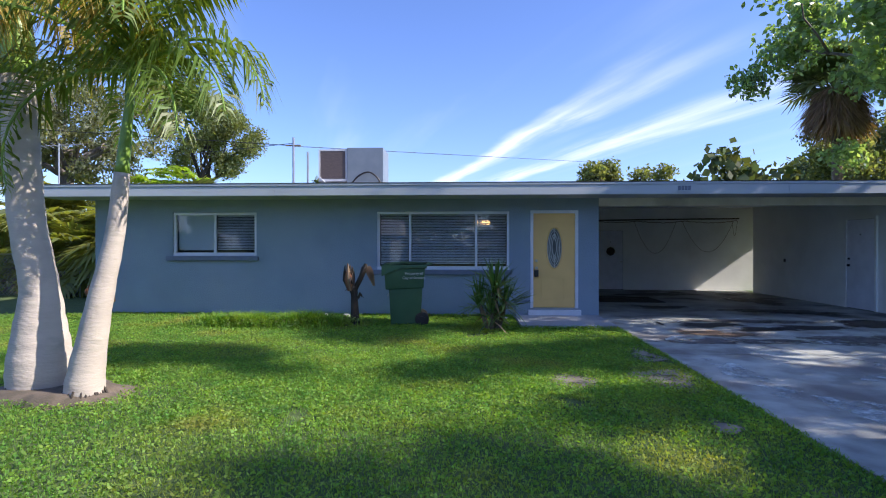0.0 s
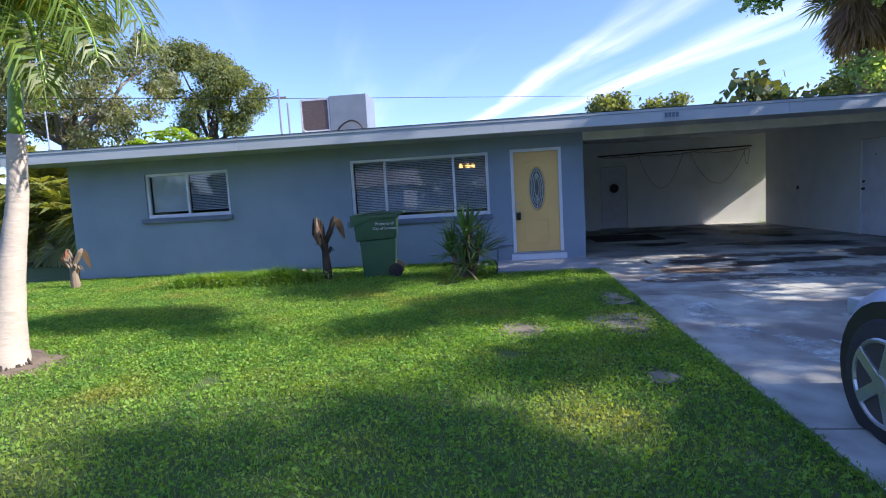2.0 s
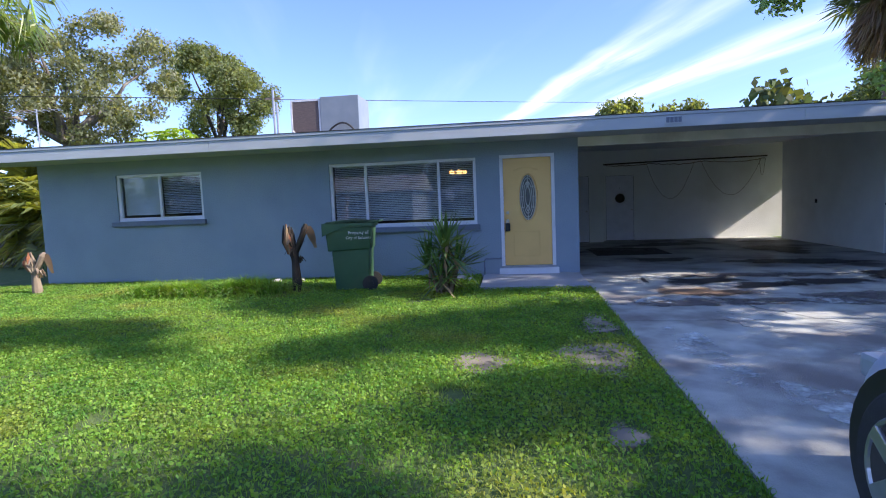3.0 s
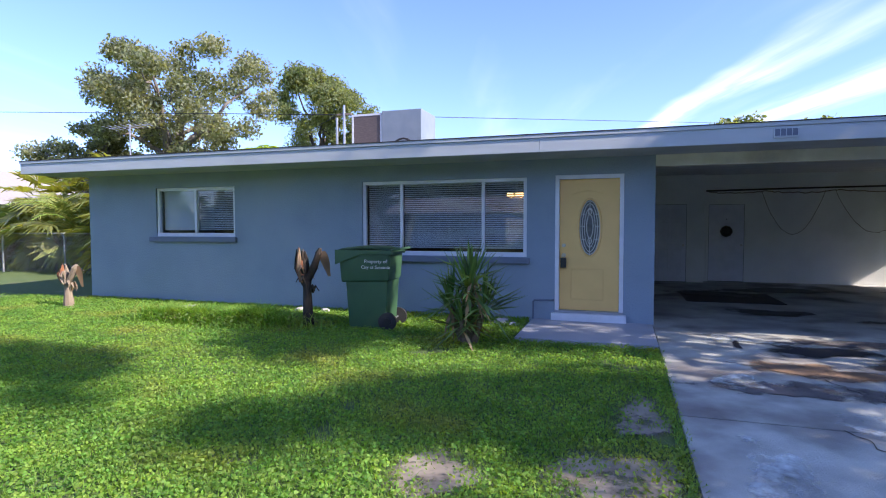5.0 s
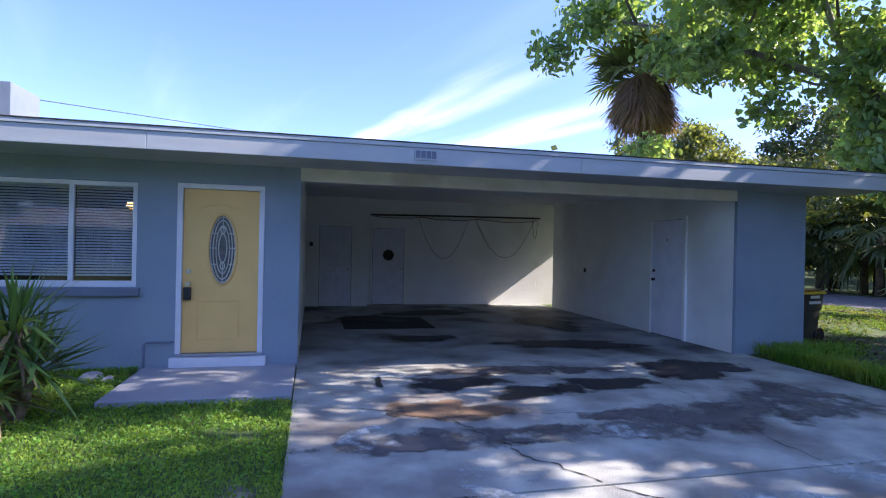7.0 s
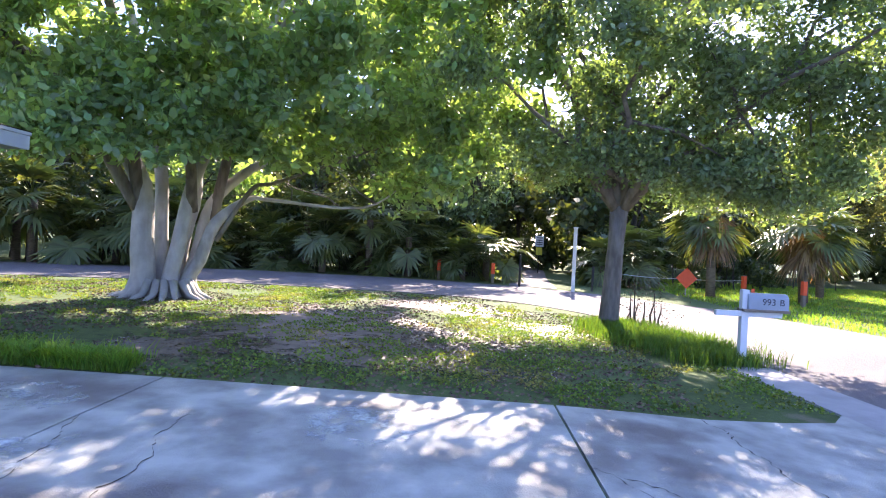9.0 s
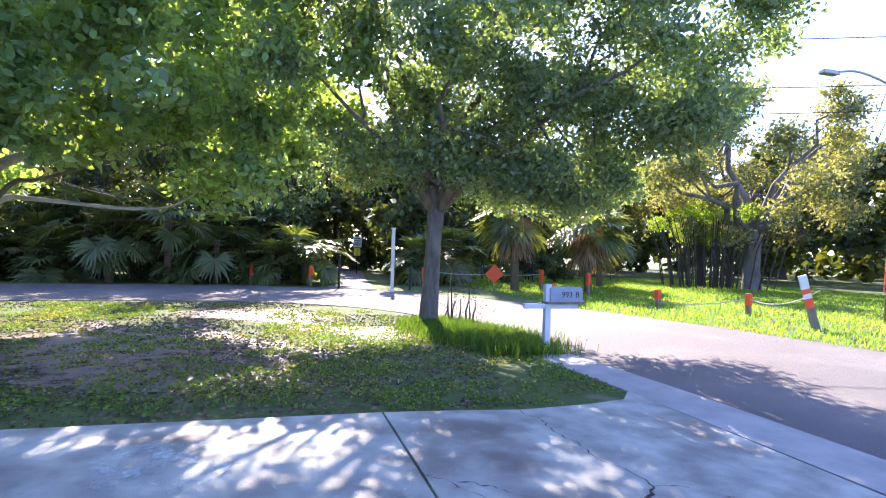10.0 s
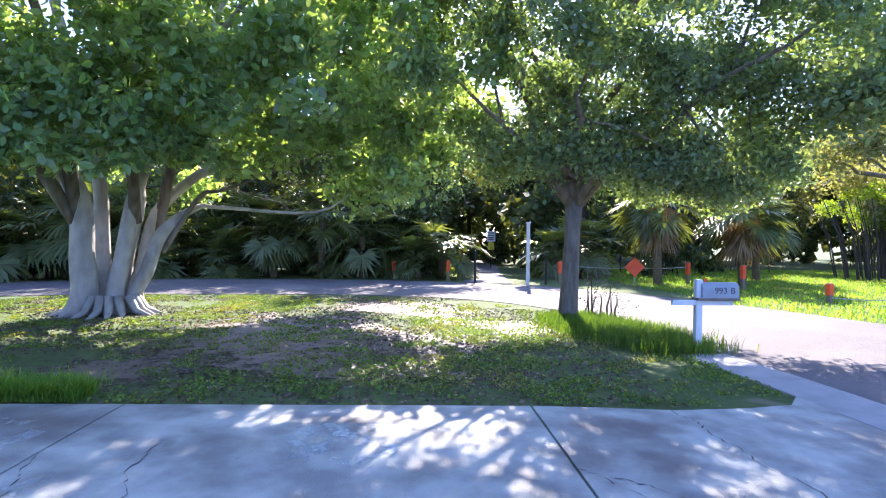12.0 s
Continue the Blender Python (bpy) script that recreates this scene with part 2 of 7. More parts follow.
M["bin"] = material("green_plastic", (0.042, 0.11, 0.052), (0.034, 0.09, 0.044), 3, 0.5, 0.1, 60, c3=(0.06, 0.12, 0.06), scale3=1.2, mid3=(0.55, 0.8))
M["bindark"] = material("dark_bin_plastic", (0.02, 0.024, 0.024), (0.03, 0.034, 0.034), 3, 0.5)
M["binyellow"] = material("yellow_lid_plastic", (0.72, 0.48, 0.03), (0.6, 0.40, 0.03), 3, 0.45)
M["letter"] = material("white_print", (0.75, 0.77, 0.75), (0.65, 0.67, 0.65), 20, 0.7)
M["letterdark"] = material("dark_print", (0.03, 0.035, 0.05), (0.04, 0.045, 0.06), 20, 0.6)
M["rubber"] = material("tyre_rubber", (0.018, 0.018, 0.019), (0.026, 0.026, 0.027), 30, 0.75, 0.1, 90)
M["alloy"] = material("alloy_rim", (0.62, 0.63, 0.65), (0.55, 0.56, 0.58), 10, 0.3, metal=0.85)
M["carpaint"] = material("silver_car_paint", (0.55, 0.60, 0.72), (0.53, 0.58, 0.70), 60, 0.28, metal=0.35)
M["carglass"] = material("dark_car_glass", (0.01, 0.012, 0.014), (0.012, 0.014, 0.016), 5, 0.05, spec=0.8)
M["earth"] = material("dirt_ground", (0.17, 0.135, 0.10), (0.10, 0.085, 0.06), 7, 0.95, 0.5, 60, coords="World")
M["lawn"] = material("lawn_ground", (0.095, 0.145, 0.034), (0.062, 0.10, 0.026), 9, 0.95, 0.8, 50, c3=(0.20, 0.18, 0.11), scale3=1.3, mid3=(0.62, 0.74), coords="World")
M["blade"] = material("grass_blades", (0.18, 0.305, 0.052), (0.10, 0.22, 0.042), 3.2, 0.6, translucent=0.40, spread=0.34, coords="World", c3=(0.28, 0.29, 0.07), scale3=0.8, mid3=(0.53, 0.75), spec=0.3, detail=8)
M["bladetall"] = material("tall_grass_blades", (0.085, 0.17, 0.03), (0.055, 0.12, 0.024), 2, 0.6, translucent=0.35, spread=0.3, coords="World", spec=0.3)
M["litter"] = material("fallen_leaves", (0.20, 0.15, 0.10), (0.13, 0.10, 0.065), 3, 0.9, spread=0.4, coords="World")
M["oakbark"] = material("grey_oak_bark", (0.20, 0.175, 0.15), (0.11, 0.095, 0.08), 9, 0.95, 0.8, 22, c3=(0.26, 0.25, 0.22), scale3=1.5, stretch=(1, 1, 0.3))
M["banyanbark"] = material("pale_fig_bark", (0.50, 0.485, 0.445), (0.37, 0.35, 0.32), 5, 0.9, 0.6, 12, c3=(0.20, 0.185, 0.16), scale3=1.8, mid3=(0.52, 0.74), stretch=(1, 1, 0.55), detail=8)
M["darkbark"] = material("dark_bark", (0.075, 0.062, 0.05), (0.045, 0.038, 0.03), 8, 0.95, 0.6, 20, stretch=(1, 1, 0.3))
M["palmbark"] = material("whitish_palm_trunk", (0.52, 0.465, 0.40), (0.45, 0.40, 0.345), 3, 0.85, 0.35, 14, c3=(0.31, 0.30, 0.255), scale3=2.2, mid3=(0.55, 0.75), stretch=(1, 1, 2.4))
M["palmdark"] = material("brown_palm_trunk", (0.22, 0.17, 0.12), (0.13, 0.10, 0.07), 6, 0.95, 0.7, 20, stretch=(1, 1, 3))
M["shaft"] = material("green_crownshaft", (0.20, 0.33, 0.045), (0.16, 0.27, 0.04), 2, 0.4, stretch=(1, 1, 0.2))
M["oakleaf"] = material("oak_leaves", (0.15, 0.225, 0.155), (0.105, 0.17, 0.115), 0.5, 0.40, translucent=0.40, spread=0.42, coords="World", spec=0.5)
M["figleaf"] = material("fig_leaves", (0.185, 0.285, 0.165), (0.135, 0.225, 0.12), 0.5, 0.32, translucent=0.45, spread=0.38, coords="World", spec=0.6)
M["farleaf"] = material("far_leaves", (0.15, 0.185, 0.10), (0.11, 0.145, 0.075), 0.3, 0.6, translucent=0.45, spread=0.45, coords="World", spec=0.3)
M["mossleaf"] = material("grey_green_mossy_leaves", (0.19, 0.21, 0.15), (0.13, 0.155, 0.10), 0.3, 0.6, translucent=0.42, spread=0.45, coords="World", spec=0.3)
M["limeleaf"] = material("lime_leaves", (0.20, 0.31, 0.03), (0.14, 0.24, 0.025), 0.6, 0.5, translucent=0.4, spread=0.25, coords="World")
M["frond"] = material("palm_fronds", (0.125, 0.185, 0.034), (0.085, 0.14, 0.026), 0.8, 0.42, translucent=0.35, spread=0.35, coords="World", spec=0.5)
M["frondyellow"] = material("yellowed_fronds", (0.36, 0.30, 0.055), (0.30, 0.24, 0.06), 1.2, 0.55, translucent=0.35, spread=0.3, coords="World")
M["fan"] = material("palmetto_fans", (0.135, 0.175, 0.08), (0.10, 0.14, 0.065), 0.8, 0.45, translucent=0.3, spread=0.35, coords="World", spec=0.5)
M["skirt"] = material("dead_palm_skirt", (0.30, 0.215, 0.14), (0.20, 0.14, 0.09), 2, 0.9, translucent=0.2, spread=0.35, coords="World")
M["yucca"] = material("yucca_leaves", (0.10, 0.19, 0.06), (0.07, 0.14, 0.045), 2, 0.4, translucent=0.2, spread=0.35, coords="World", spec=0.5)
M["shrub"] = material("dark_shrub_leaves", (0.07, 0.105, 0.042), (0.045, 0.075, 0.03), 0.6, 0.55, translucent=0.2, spread=0.4, coords="World")
# leaf colour darkened to stand for the shade inside the woods
M["deepleaf"] = material("shaded_woodland_leaves", (0.095, 0.125, 0.055), (0.062, 0.09, 0.04), 0.4, 0.6, translucent=0.2, spread=0.5, coords="World", spec=0.25)
M["dead"] = material("dry_dead_plant", (0.055, 0.043, 0.03), (0.02, 0.016, 0.012), 9, 0.95, 0.8, 30, c3=(0.17, 0.14, 0.10), scale3=6, mid3=(0.62, 0.70), stretch=(1, 1, 0.4))
M["husk"] = material("split_reddish_husk", (0.30, 0.12, 0.045), (0.16, 0.065, 0.03), 9, 0.8, 0.4, 40, stretch=(1, 1, 0.2))
M["orange"] = material("orange_plastic_flag", (0.92, 0.12, 0.035), (0.84, 0.10, 0.03), 5, 0.6)
M["wood"] = material("weathered_wood", (0.26, 0.21, 0.155), (0.17, 0.135, 0.10), 6, 0.9, 0.4, 40, stretch=(1, 1, 0.15))
M["polewood"] = material("utility_pole_wood", (0.30, 0.26, 0.225), (0.21, 0.18, 0.155), 7, 0.9, 0.4, 40, stretch=(1, 1, 0.08))
M["signwhite"] = material("white_sign_metal", (0.72, 0.74, 0.74), (0.66, 0.68, 0.68), 3, 0.5)
M["signyellow"] = material("yellow_sign_metal", (0.80, 0.70, 0.05), (0.74, 0.64, 0.05), 3, 0.5)
M["roofgravel"] = material("gravel_roof", (0.34, 0.33, 0.31), (0.24, 0.23, 0.22), 40, 0.95, 0.4, 80, coords="World")
M["roofbrown"] = material("brown_shingle_roof", (0.19, 0.145, 0.12), (0.13, 0.10, 0.085), 8, 0.9, 0.3, 40)
M["wire"] = material("black_cable", (0.02, 0.02, 0.02), (0.03, 0.03, 0.03), 5, 0.7)
M["fence"] = material("galvanized_mesh", (0.40, 0.41, 0.41), (0.32, 0.33, 0.33), 6, 0.5, metal=0.6)
M["rope"] = material("pale_rope", (0.50, 0.52, 0.45), (0.42, 0.44, 0.38), 20, 0.9)
bulb = bpy.data.materials.new("warm_bulb")
bulb.use_nodes = True
bulb.node_tree.nodes["Principled BSDF"].inputs["Emission Color"].default_value = (1.0, 0.47, 0.10, 1)
bulb.node_tree.nodes["Principled BSDF"].inputs["Emission Strength"].default_value = 3.2
M["bulb"] = bulb

# ---- mesh helpers ----


def finish(name, me, mat, parent=None, smooth=False):
    me.materials.append(mat)
    if smooth:
        me.polygons.foreach_set("use_smooth", [True] * len(me.polygons))
    ob = new(name, me)
    if parent is not None:
        ob.parent = parent
    return ob


def part(name, bm, mat, parent=None, label="", smooth=False):
    me = bpy.data.meshes.new(name)
    bm.normal_update()
    bm.to_mesh(me)
    bm.free()
    ob = finish(name, me, mat, parent, smooth)
    if label:
        ob["label"] = label
    return ob


def thing(name, at, label, category, group="", rz=0.0, kind=""):
    e = new(name)
    e.empty_display_size = 0.1
    e.matrix_world = pose(*at, 0, 0, rz)
    return tagged(e, label, category, group, kind)


def setting(name, bm, mat, label, category="", smooth=False):
    return tagged(part(name, bm, mat, None, "", smooth), label, category or name.split("_")[0], "", "structure")


def bevel(bm, w, seg=1):
    bmesh.ops.bevel(bm, geom=list(bm.edges), offset=w, segments=seg, affect='EDGES', profile=0.6)
    return bm


def box(x0, y0, z0, x1, y1, z1, bm=None, bev=0.0, m=None):
    b = bmesh.new()
    bmesh.ops.create_cube(b, size=1.0, matrix=Matrix.Translation(((x0 + x1) / 2, (y0 + y1) / 2, (z0 + z1) / 2)) @ Matrix.Diagonal((x1 - x0, y1 - y0, z1 - z0, 1)))
    if bev:
        bevel(b, bev, 2)
    if m is not None:
        b.transform(m)
    if bm is None:
        return b
    return merge(bm, b)


def merge(bm, other):
    tmp = bpy.data.meshes.new("tmp")
    other.to_mesh(tmp)
    other.free()
    bm.from_mesh(tmp)
    bpy.data.meshes.remove(tmp)
    return bm


def tube(pts, radii, seg=8, bm=None, cap=True, wob=0.0, rng=None):
    """A tapered tube through points."""
    bm = bm or bmesh.new()
    pts = [Vector(p) for p in pts]
    if not hasattr(radii, "__len__"):
        radii = [radii] * len(pts)
    rings = []
    side = None
    for i, p in enumerate(pts):
        d = (pts[min(i + 1, len(pts) - 1)] - pts[max(i - 1, 0)]).normalized()
        if side is None:
            side = d.orthogonal().normalized()
        side = (side - d * side.dot(d)).normalized()
        up = d.cross(side)
        ring = []
        for k in range(seg):
            a = 2 * math.pi * k / seg
            r = radii[i] * (1 + (rng.uniform(-wob, wob) if rng else 0))
            ring.append(bm.verts.new(p + side * math.cos(a) * r + up * math.sin(a) * r))
        rings.append(ring)
    for a, b in zip(rings, rings[1:]):
        for k in range(seg):
            bm.faces.new((a[k], a[(k + 1) % seg], b[(k + 1) % seg], b[k]))
    if cap:
        bm.faces.new(rings[0][::-1])
        bm.faces.new(rings[-1])
    return bm


def disc(c, r, depth, axis="y", seg=20, bm=None):
    d = {"x": Vector((1, 0, 0)), "y": Vector((0, 1, 0)), "z": Vector((0, 0, 1))}[axis]
    c = Vector(c)
    return tube([c - d * depth / 2, c + d * depth / 2], r, seg, bm)


def prism(outline, z0, z1, bm=None):
    """A flat-topped slab over a plan outline."""
    bm = bm or bmesh.new()
    lo = [bm.verts.new((x, y, z0)) for x, y in outline]
    hi = [bm.verts.new((x, y, z1)) for x, y in outline]
    n = len(lo)
    bm.faces.new(hi)
    bm.faces.new(lo[::-1])
    for i in range(n):
        bm.faces.new((lo[i], lo[(i + 1) % n], hi[(i + 1) % n], hi[i]))
    return bm


def strip(left, right, z0, z1, bm=None):
    """A slab between two edge lines of equal count."""
    bm = bm or bmesh.new()
    rows = [[bm.verts.new((*p, z)) for p, z in ((l, z0), (l, z1), (r, z1), (r, z0))] for l, r in zip(left, right)]
    for a, b in zip(rows, rows[1:]):
        for k in range(4):
            bm.faces.new((a[k], a[(k + 1) % 4], b[(k + 1) % 4], b[k]))
    bm.faces.new(rows[0][::-1])
    bm.faces.new(rows[-1])
    bmesh.ops.recalc_face_normals(bm, faces=bm.faces)
    return bm


def smooth_line(pts, n=8):
    """Catmull-Rom through points of any dimension."""
    p = np.array(pts, float)
    p = np.vstack([2 * p[0] - p[1], p, 2 * p[-1] - p[-2]])
    res = []
    for i in range(1, len(p) - 2):
        for t in np.linspace(0, 1, n, endpoint=False):
            a, b, c, d = p[i - 1], p[i], p[i + 1], p[i + 2]
            res.append(0.5 * (2 * b + (c - a) * t + (2 * a - 5 * b + 4 * c - d) * t ** 2 + (3 * b - a - 3 * c + d) * t ** 3))
    res.append(p[-2])
    return [tuple(r) for r in res]


def mesh_np(name, verts, faces):
    """A mesh of equal-sided faces from arrays."""
    me = bpy.data.meshes.new(name)
    verts, faces = np.asarray(verts, np.float32), np.asarray(faces, np.int32)
    k = faces.shape[1]
    me.vertices.add(len(verts)); me.vertices.foreach_set("co", verts.ravel())
    me.loops.add(faces.size); me.loops.foreach_set("vertex_index", faces.ravel())
    me.polygons.add(len(faces)); me.polygons.foreach_set("loop_start", np.arange(0, faces.size, k, dtype=np.int32))
    me.update(calc_edges=True)
    return me


def leaf_mesh(name, centres, length, width, rng, droop=0.0, updown=1.0):
    """Diamond leaves with random attitudes at the given centres."""
    n = len(centres)
    u = rng.normal(size=(n, 3)); u[:, 2] = u[:, 2] * updown - droop
    u /= np.linalg.norm(u, axis=1)[:, None]
    w = np.cross(u, rng.normal(size=(n, 3)))
    w /= np.linalg.norm(w, axis=1)[:, None] + 1e-9
    s = rng.uniform(0.6, 1.3, (n, 1))
    a, b = u * s * length / 2, w * s * width / 2
    v = np.stack([centres - a, centres + b - a * 0.1, centres + a, centres - b - a * 0.1], 1).reshape(-1, 3)
    return mesh_np(name, v, np.arange(4 * n).reshape(n, 4))


def oval_leaf_mesh(name, centres, length, width, rng, droop=0.0):
    """Pointed oval leaves folded along the midrib, for crowns seen close."""
    n = len(centres)
    u = rng.normal(size=(n, 3)); u[:, 2] -= droop
    u /= np.linalg.norm(u, axis=1)[:, None]
    w = np.cross(u, rng.normal(size=(n, 3)))
    w /= np.linalg.norm(w, axis=1)[:, None] + 1e-9
    k = np.cross(u, w)
    s = rng.uniform(0.6, 1.3, (n, 1))
    a, b, f = u * s * length / 2, w * s * width / 2, k * s * width * 0.12
    v = np.stack([centres - a, centres - a * .35 + b * .95 + f, centres + a * .35 + b * .75 + f, centres + a, centres + a * .35 - b * .75 + f, centres - a * .35 - b * .95 + f], 1).reshape(-1, 3)
    i = np.arange(n)[:, None] * 6
    return mesh_np(name, v, np.concatenate([i + np.array([0, 1, 2, 3]), i + np.array([0, 3, 4, 5])]))


def blob_points(rng, blobs, n, flat=0.75, shell=0.45):
    """Points in a set of clumps (x, y, z, r), denser to the outside."""
    b = np.array(blobs, float)
    w = b[:, 3] ** 2
    idx = rng.choice(len(b), n, p=w / w.sum())
    d = rng.normal(size=(n, 3)); d /= np.linalg.norm(d, axis=1)[:, None]
    r = b[idx, 3] * rng.uniform(shell, 1.0, n) * rng.uniform(0.75, 1.12, n)
    p = b[idx, :3] + d * r[:, None] * np.array([1, 1, flat])
    return p


def envelope_blobs(rng, centre, radii, count, r, inner=0.35):
    """Clump centres filling an ellipsoid, mostly near its surface."""
    out_ = []
    for _ in range(count):
        d = rng.normal(size=3); d /= np.linalg.norm(d)
        k = rng.uniform(inner, 1.0) ** 0.6
        out_.append((*(np.array(centre) + d * np.array(radii) * k), r * rng.uniform(0.7, 1.25)))
    return out_


def limb(bm, a, b, r0, r1, rng, sag=0.1, seg=6, n=5):
    a, b = np.array(a, float), np.array(b, float)
    pts, L_ = [], np.linalg.norm(b - a)
    for i in range(n + 1):
        t = i / n
        p = a + (b - a) * t
        p[2] += math.sin(t * math.pi) * L_ * sag
        if 0 < i < n:
            p += rng.normal(size=3) * L_ * 0.035
        pts.append(p)
    tube(pts, [r0 + (r1 - r0) * (i / n) ** 0.8 for i in range(n + 1)], seg, bm)
    return pts

# brighter copy of the fan colour, with the west yard's sunlight put in
M["fanlit"] = material("sunlit_yellow_green_fans", (0.20, 0.23, 0.065), (0.15, 0.185, 0.055), 0.8, 0.5, translucent=0.35, spread=0.35, coords="World", spec=0.5)

M["cover"] = material("olive_ground_cover", (0.125, 0.21, 0.045), (0.08, 0.15, 0.036), 1.6, 0.6, translucent=0.3, spread=0.42, coords="World", c3=(0.20, 0.20, 0.08), scale3=0.8, spec=0.3)

# ---- ground, road, driveway ----
SX, BY, CF = 9.43, 18.95, 0.102      # carport: right wall, back wall, floor level


def rise(y):
    """Height of the lot: it climbs a little from the street to the house."""
    return 0.10 * min(max((y - 1.0) / 9.5, 0.0), 1.0)


def ground_mesh():
    xs = np.concatenate([[-900, -300, -120], np.linspace(-60, 60, 61), [120, 300, 900]])
    ys = np.concatenate([[-900, -300, -120], np.linspace(-60, -2, 30), np.linspace(0, 14, 29), np.linspace(16, 80, 33), [150, 300, 900]])
    v = [(x, y, rise(y) * min(max((20 - x) / 8, 0.0), 1.0) * (1.0 if y < 40 else 0.0) - 0.012) for y in ys for x in xs]
    nx = len(xs)
    f = [(j * nx + i, j * nx + i + 1, (j + 1) * nx + i + 1, (j + 1) * nx + i) for j in range(len(ys) - 1) for i in range(nx - 1)]
    return mesh_np("ground", v, f)


ground = tagged(finish("ground", ground_mesh(), M["lawn"], None, True), "mown green lawn with patches of bare sandy earth", "lawn", "", "structure")

# the street comes along the front and bends round the lot
inner = smooth_line([(-70, -0.1), (-30, -0.1), (0, -0.1), (7, -0.1), (11.5, 0.05), (16, 0.7), (19.2, 2.2), (21.0, 4.8), (21.5, 8.5), (21.3, 13), (20.0, 18.5), (17, 26), (12, 36), (6, 46)], 6)
outer = smooth_line([(-70, -6.6), (-30, -6.6), (0, -6.6), (7, -6.5), (12.5, -5.9), (18.5, -4.3), (23.3, -1.8), (26.4, 1.6), (28.0, 6.5), (28.1, 13), (26.3, 20.0), (23, 28), (18, 38), (12, 48)], 6)
setting("road", strip(inner, outer, -0.10, 0.004), M["asphalt"], "worn grey asphalt street bending round the lot", "road")
curb_out = [p for p in inner if -40 < p[0] and p[1] < 1.2 and p[0] < 13]
curb_in = [(x, y + 0.72) for x, y in curb_out]
setting("pavement_gutter", strip(curb_out, curb_in, -0.08, 0.012), M["gutter"], "pale concrete gutter strip along the street", "gutter")
setting("path", strip(smooth_line([(27.2, 2.7), (34, 2.2), (44, 1.2), (60, 0)], 4), smooth_line([(26.6, 0.8), (34, 0.1), (44, -1.2), (60, -3)], 4), -0.05, 0.006), M["trail"], "narrow asphalt footpath leading into the woods", "path")

# driveway slabs between joints, with a flare at the street
DX0, DX1 = 3.0, 9.55


def slab(name, outline, y_ref, gap=0.012):
    bm = bmesh.new()
    hi = [bm.verts.new((x, y, rise(y) + 0.012)) for x, y in outline]
    lo = [bm.verts.new((x, y, rise(y) - 0.12)) for x, y in outline]
    n = len(hi)
    bm.faces.new(hi)
    for i in range(n):
        bm.faces.new((lo[i], lo[(i + 1) % n], hi[(i + 1) % n], hi[i]))
    bmesh.ops.recalc_face_normals(bm, faces=bm.faces)
    return part("slab", bm, M["concrete"], driveway)


driveway = thing("driveway", (0, 0, 0), "weathered blue-grey concrete driveway with dark joints and cracks", "driveway", kind="structure")
J = 0.012
XM = 6.25
for y0, y1 in ((3.73, 7.71), (7.71, 11.55)):
    slab("slab", [(DX0, y0 + J), (DX1, y0 + J), (DX1, y1 - J), (DX0, y1 - J)], y0)
slab("slab", [(2.5, 0.66), (9.95, 0.66), (9.62, 0.95), (9.5, 1.5), (9.42, 2.3), (9.5, 3.0), (DX1, 3.73 - J), (DX0, 3.73 - J), (2.95, 1.7), (2.8, 1.0)], 2)
part("joint_filler", prism([(DX0 + .01, 0.67), (DX1 - .15, 0.67), (DX1 - .02, 11.5), (DX0 + .01, 11.5)], -0.1, -0.004), M["crack"], driveway, "dirt-filled joint")
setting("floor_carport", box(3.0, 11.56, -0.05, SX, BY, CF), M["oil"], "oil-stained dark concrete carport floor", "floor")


def crack_line(rng, a, b, wander, w):
    a, b = np.array(a, float), np.array(b, float)
    n = max(10, int(np.linalg.norm(b - a) / 0.035))
    d = (b - a) / np.linalg.norm(b - a)
    nrm = np.array((-d[1], d[0]))
    off, pts = 0.0, []
    for i in range(n + 1):
        off = off * 0.96 + rng.normal() * wander
        pts.append(a + (b - a) * i / n + nrm * off * max(0.0, math.sin(math.pi * i / n)) ** 0.3)
    return pts


def crack(rng, a, b, wander=0.03, w=0.012):
    bm = bmesh.new()
    pts = crack_line(rng, a, b, wander, w)
    prev = None
    for p in pts:
        ww = w * rng.uniform(0.3, 1.3) / 2
        z = rise(p[1]) + 0.0165
        q = (bm.verts.new((p[0] - ww, p[1] - ww, z)), bm.verts.new((p[0] + ww, p[1] + ww, z)))
        if prev:
            bm.faces.new((prev[0], prev[1], q[1], q[0]))
        prev = q
    bmesh.ops.recalc_face_normals(bm, faces=bm.faces)
    part("crack", bm, M["crack"], driveway)


rng = np.random.default_rng(5)
for a, b, w in (((8.0, 3.72), (7.15, 2.5), .012), ((8.0, 3.7), (6.3, 2.2), .012), ((9.4, 2.35), (7.5, 2.2), .01), ((7.5, 2.2), (6.8, 1.2), .012), ((7.5, 2.2), (7.2, 2.6), .02),
                ((7.2, 2.6), (6.2, 2.9), .01), ((5.06, 7.75), (4.3, 9.2), .014), ((4.3, 9.2), (3.6, 9.6), .012), ((4.3, 9.2), (6.2, 9.0), .010), ((6.9, 7.8), (7.1, 10.2), .012),
                ((7.1, 10.2), (8.9, 11.0), .012), ((5.1, 7.7), (6.2, 6.6), .010), ((6.2, 6.6), (8.5, 6.9), .010), ((4.1, 7.72), (4.25, 7.3), .012), ((8.3, 7.7), (6.4, 7.1), .014)):
    crack(rng, a, b, 0.018, w * 0.95)


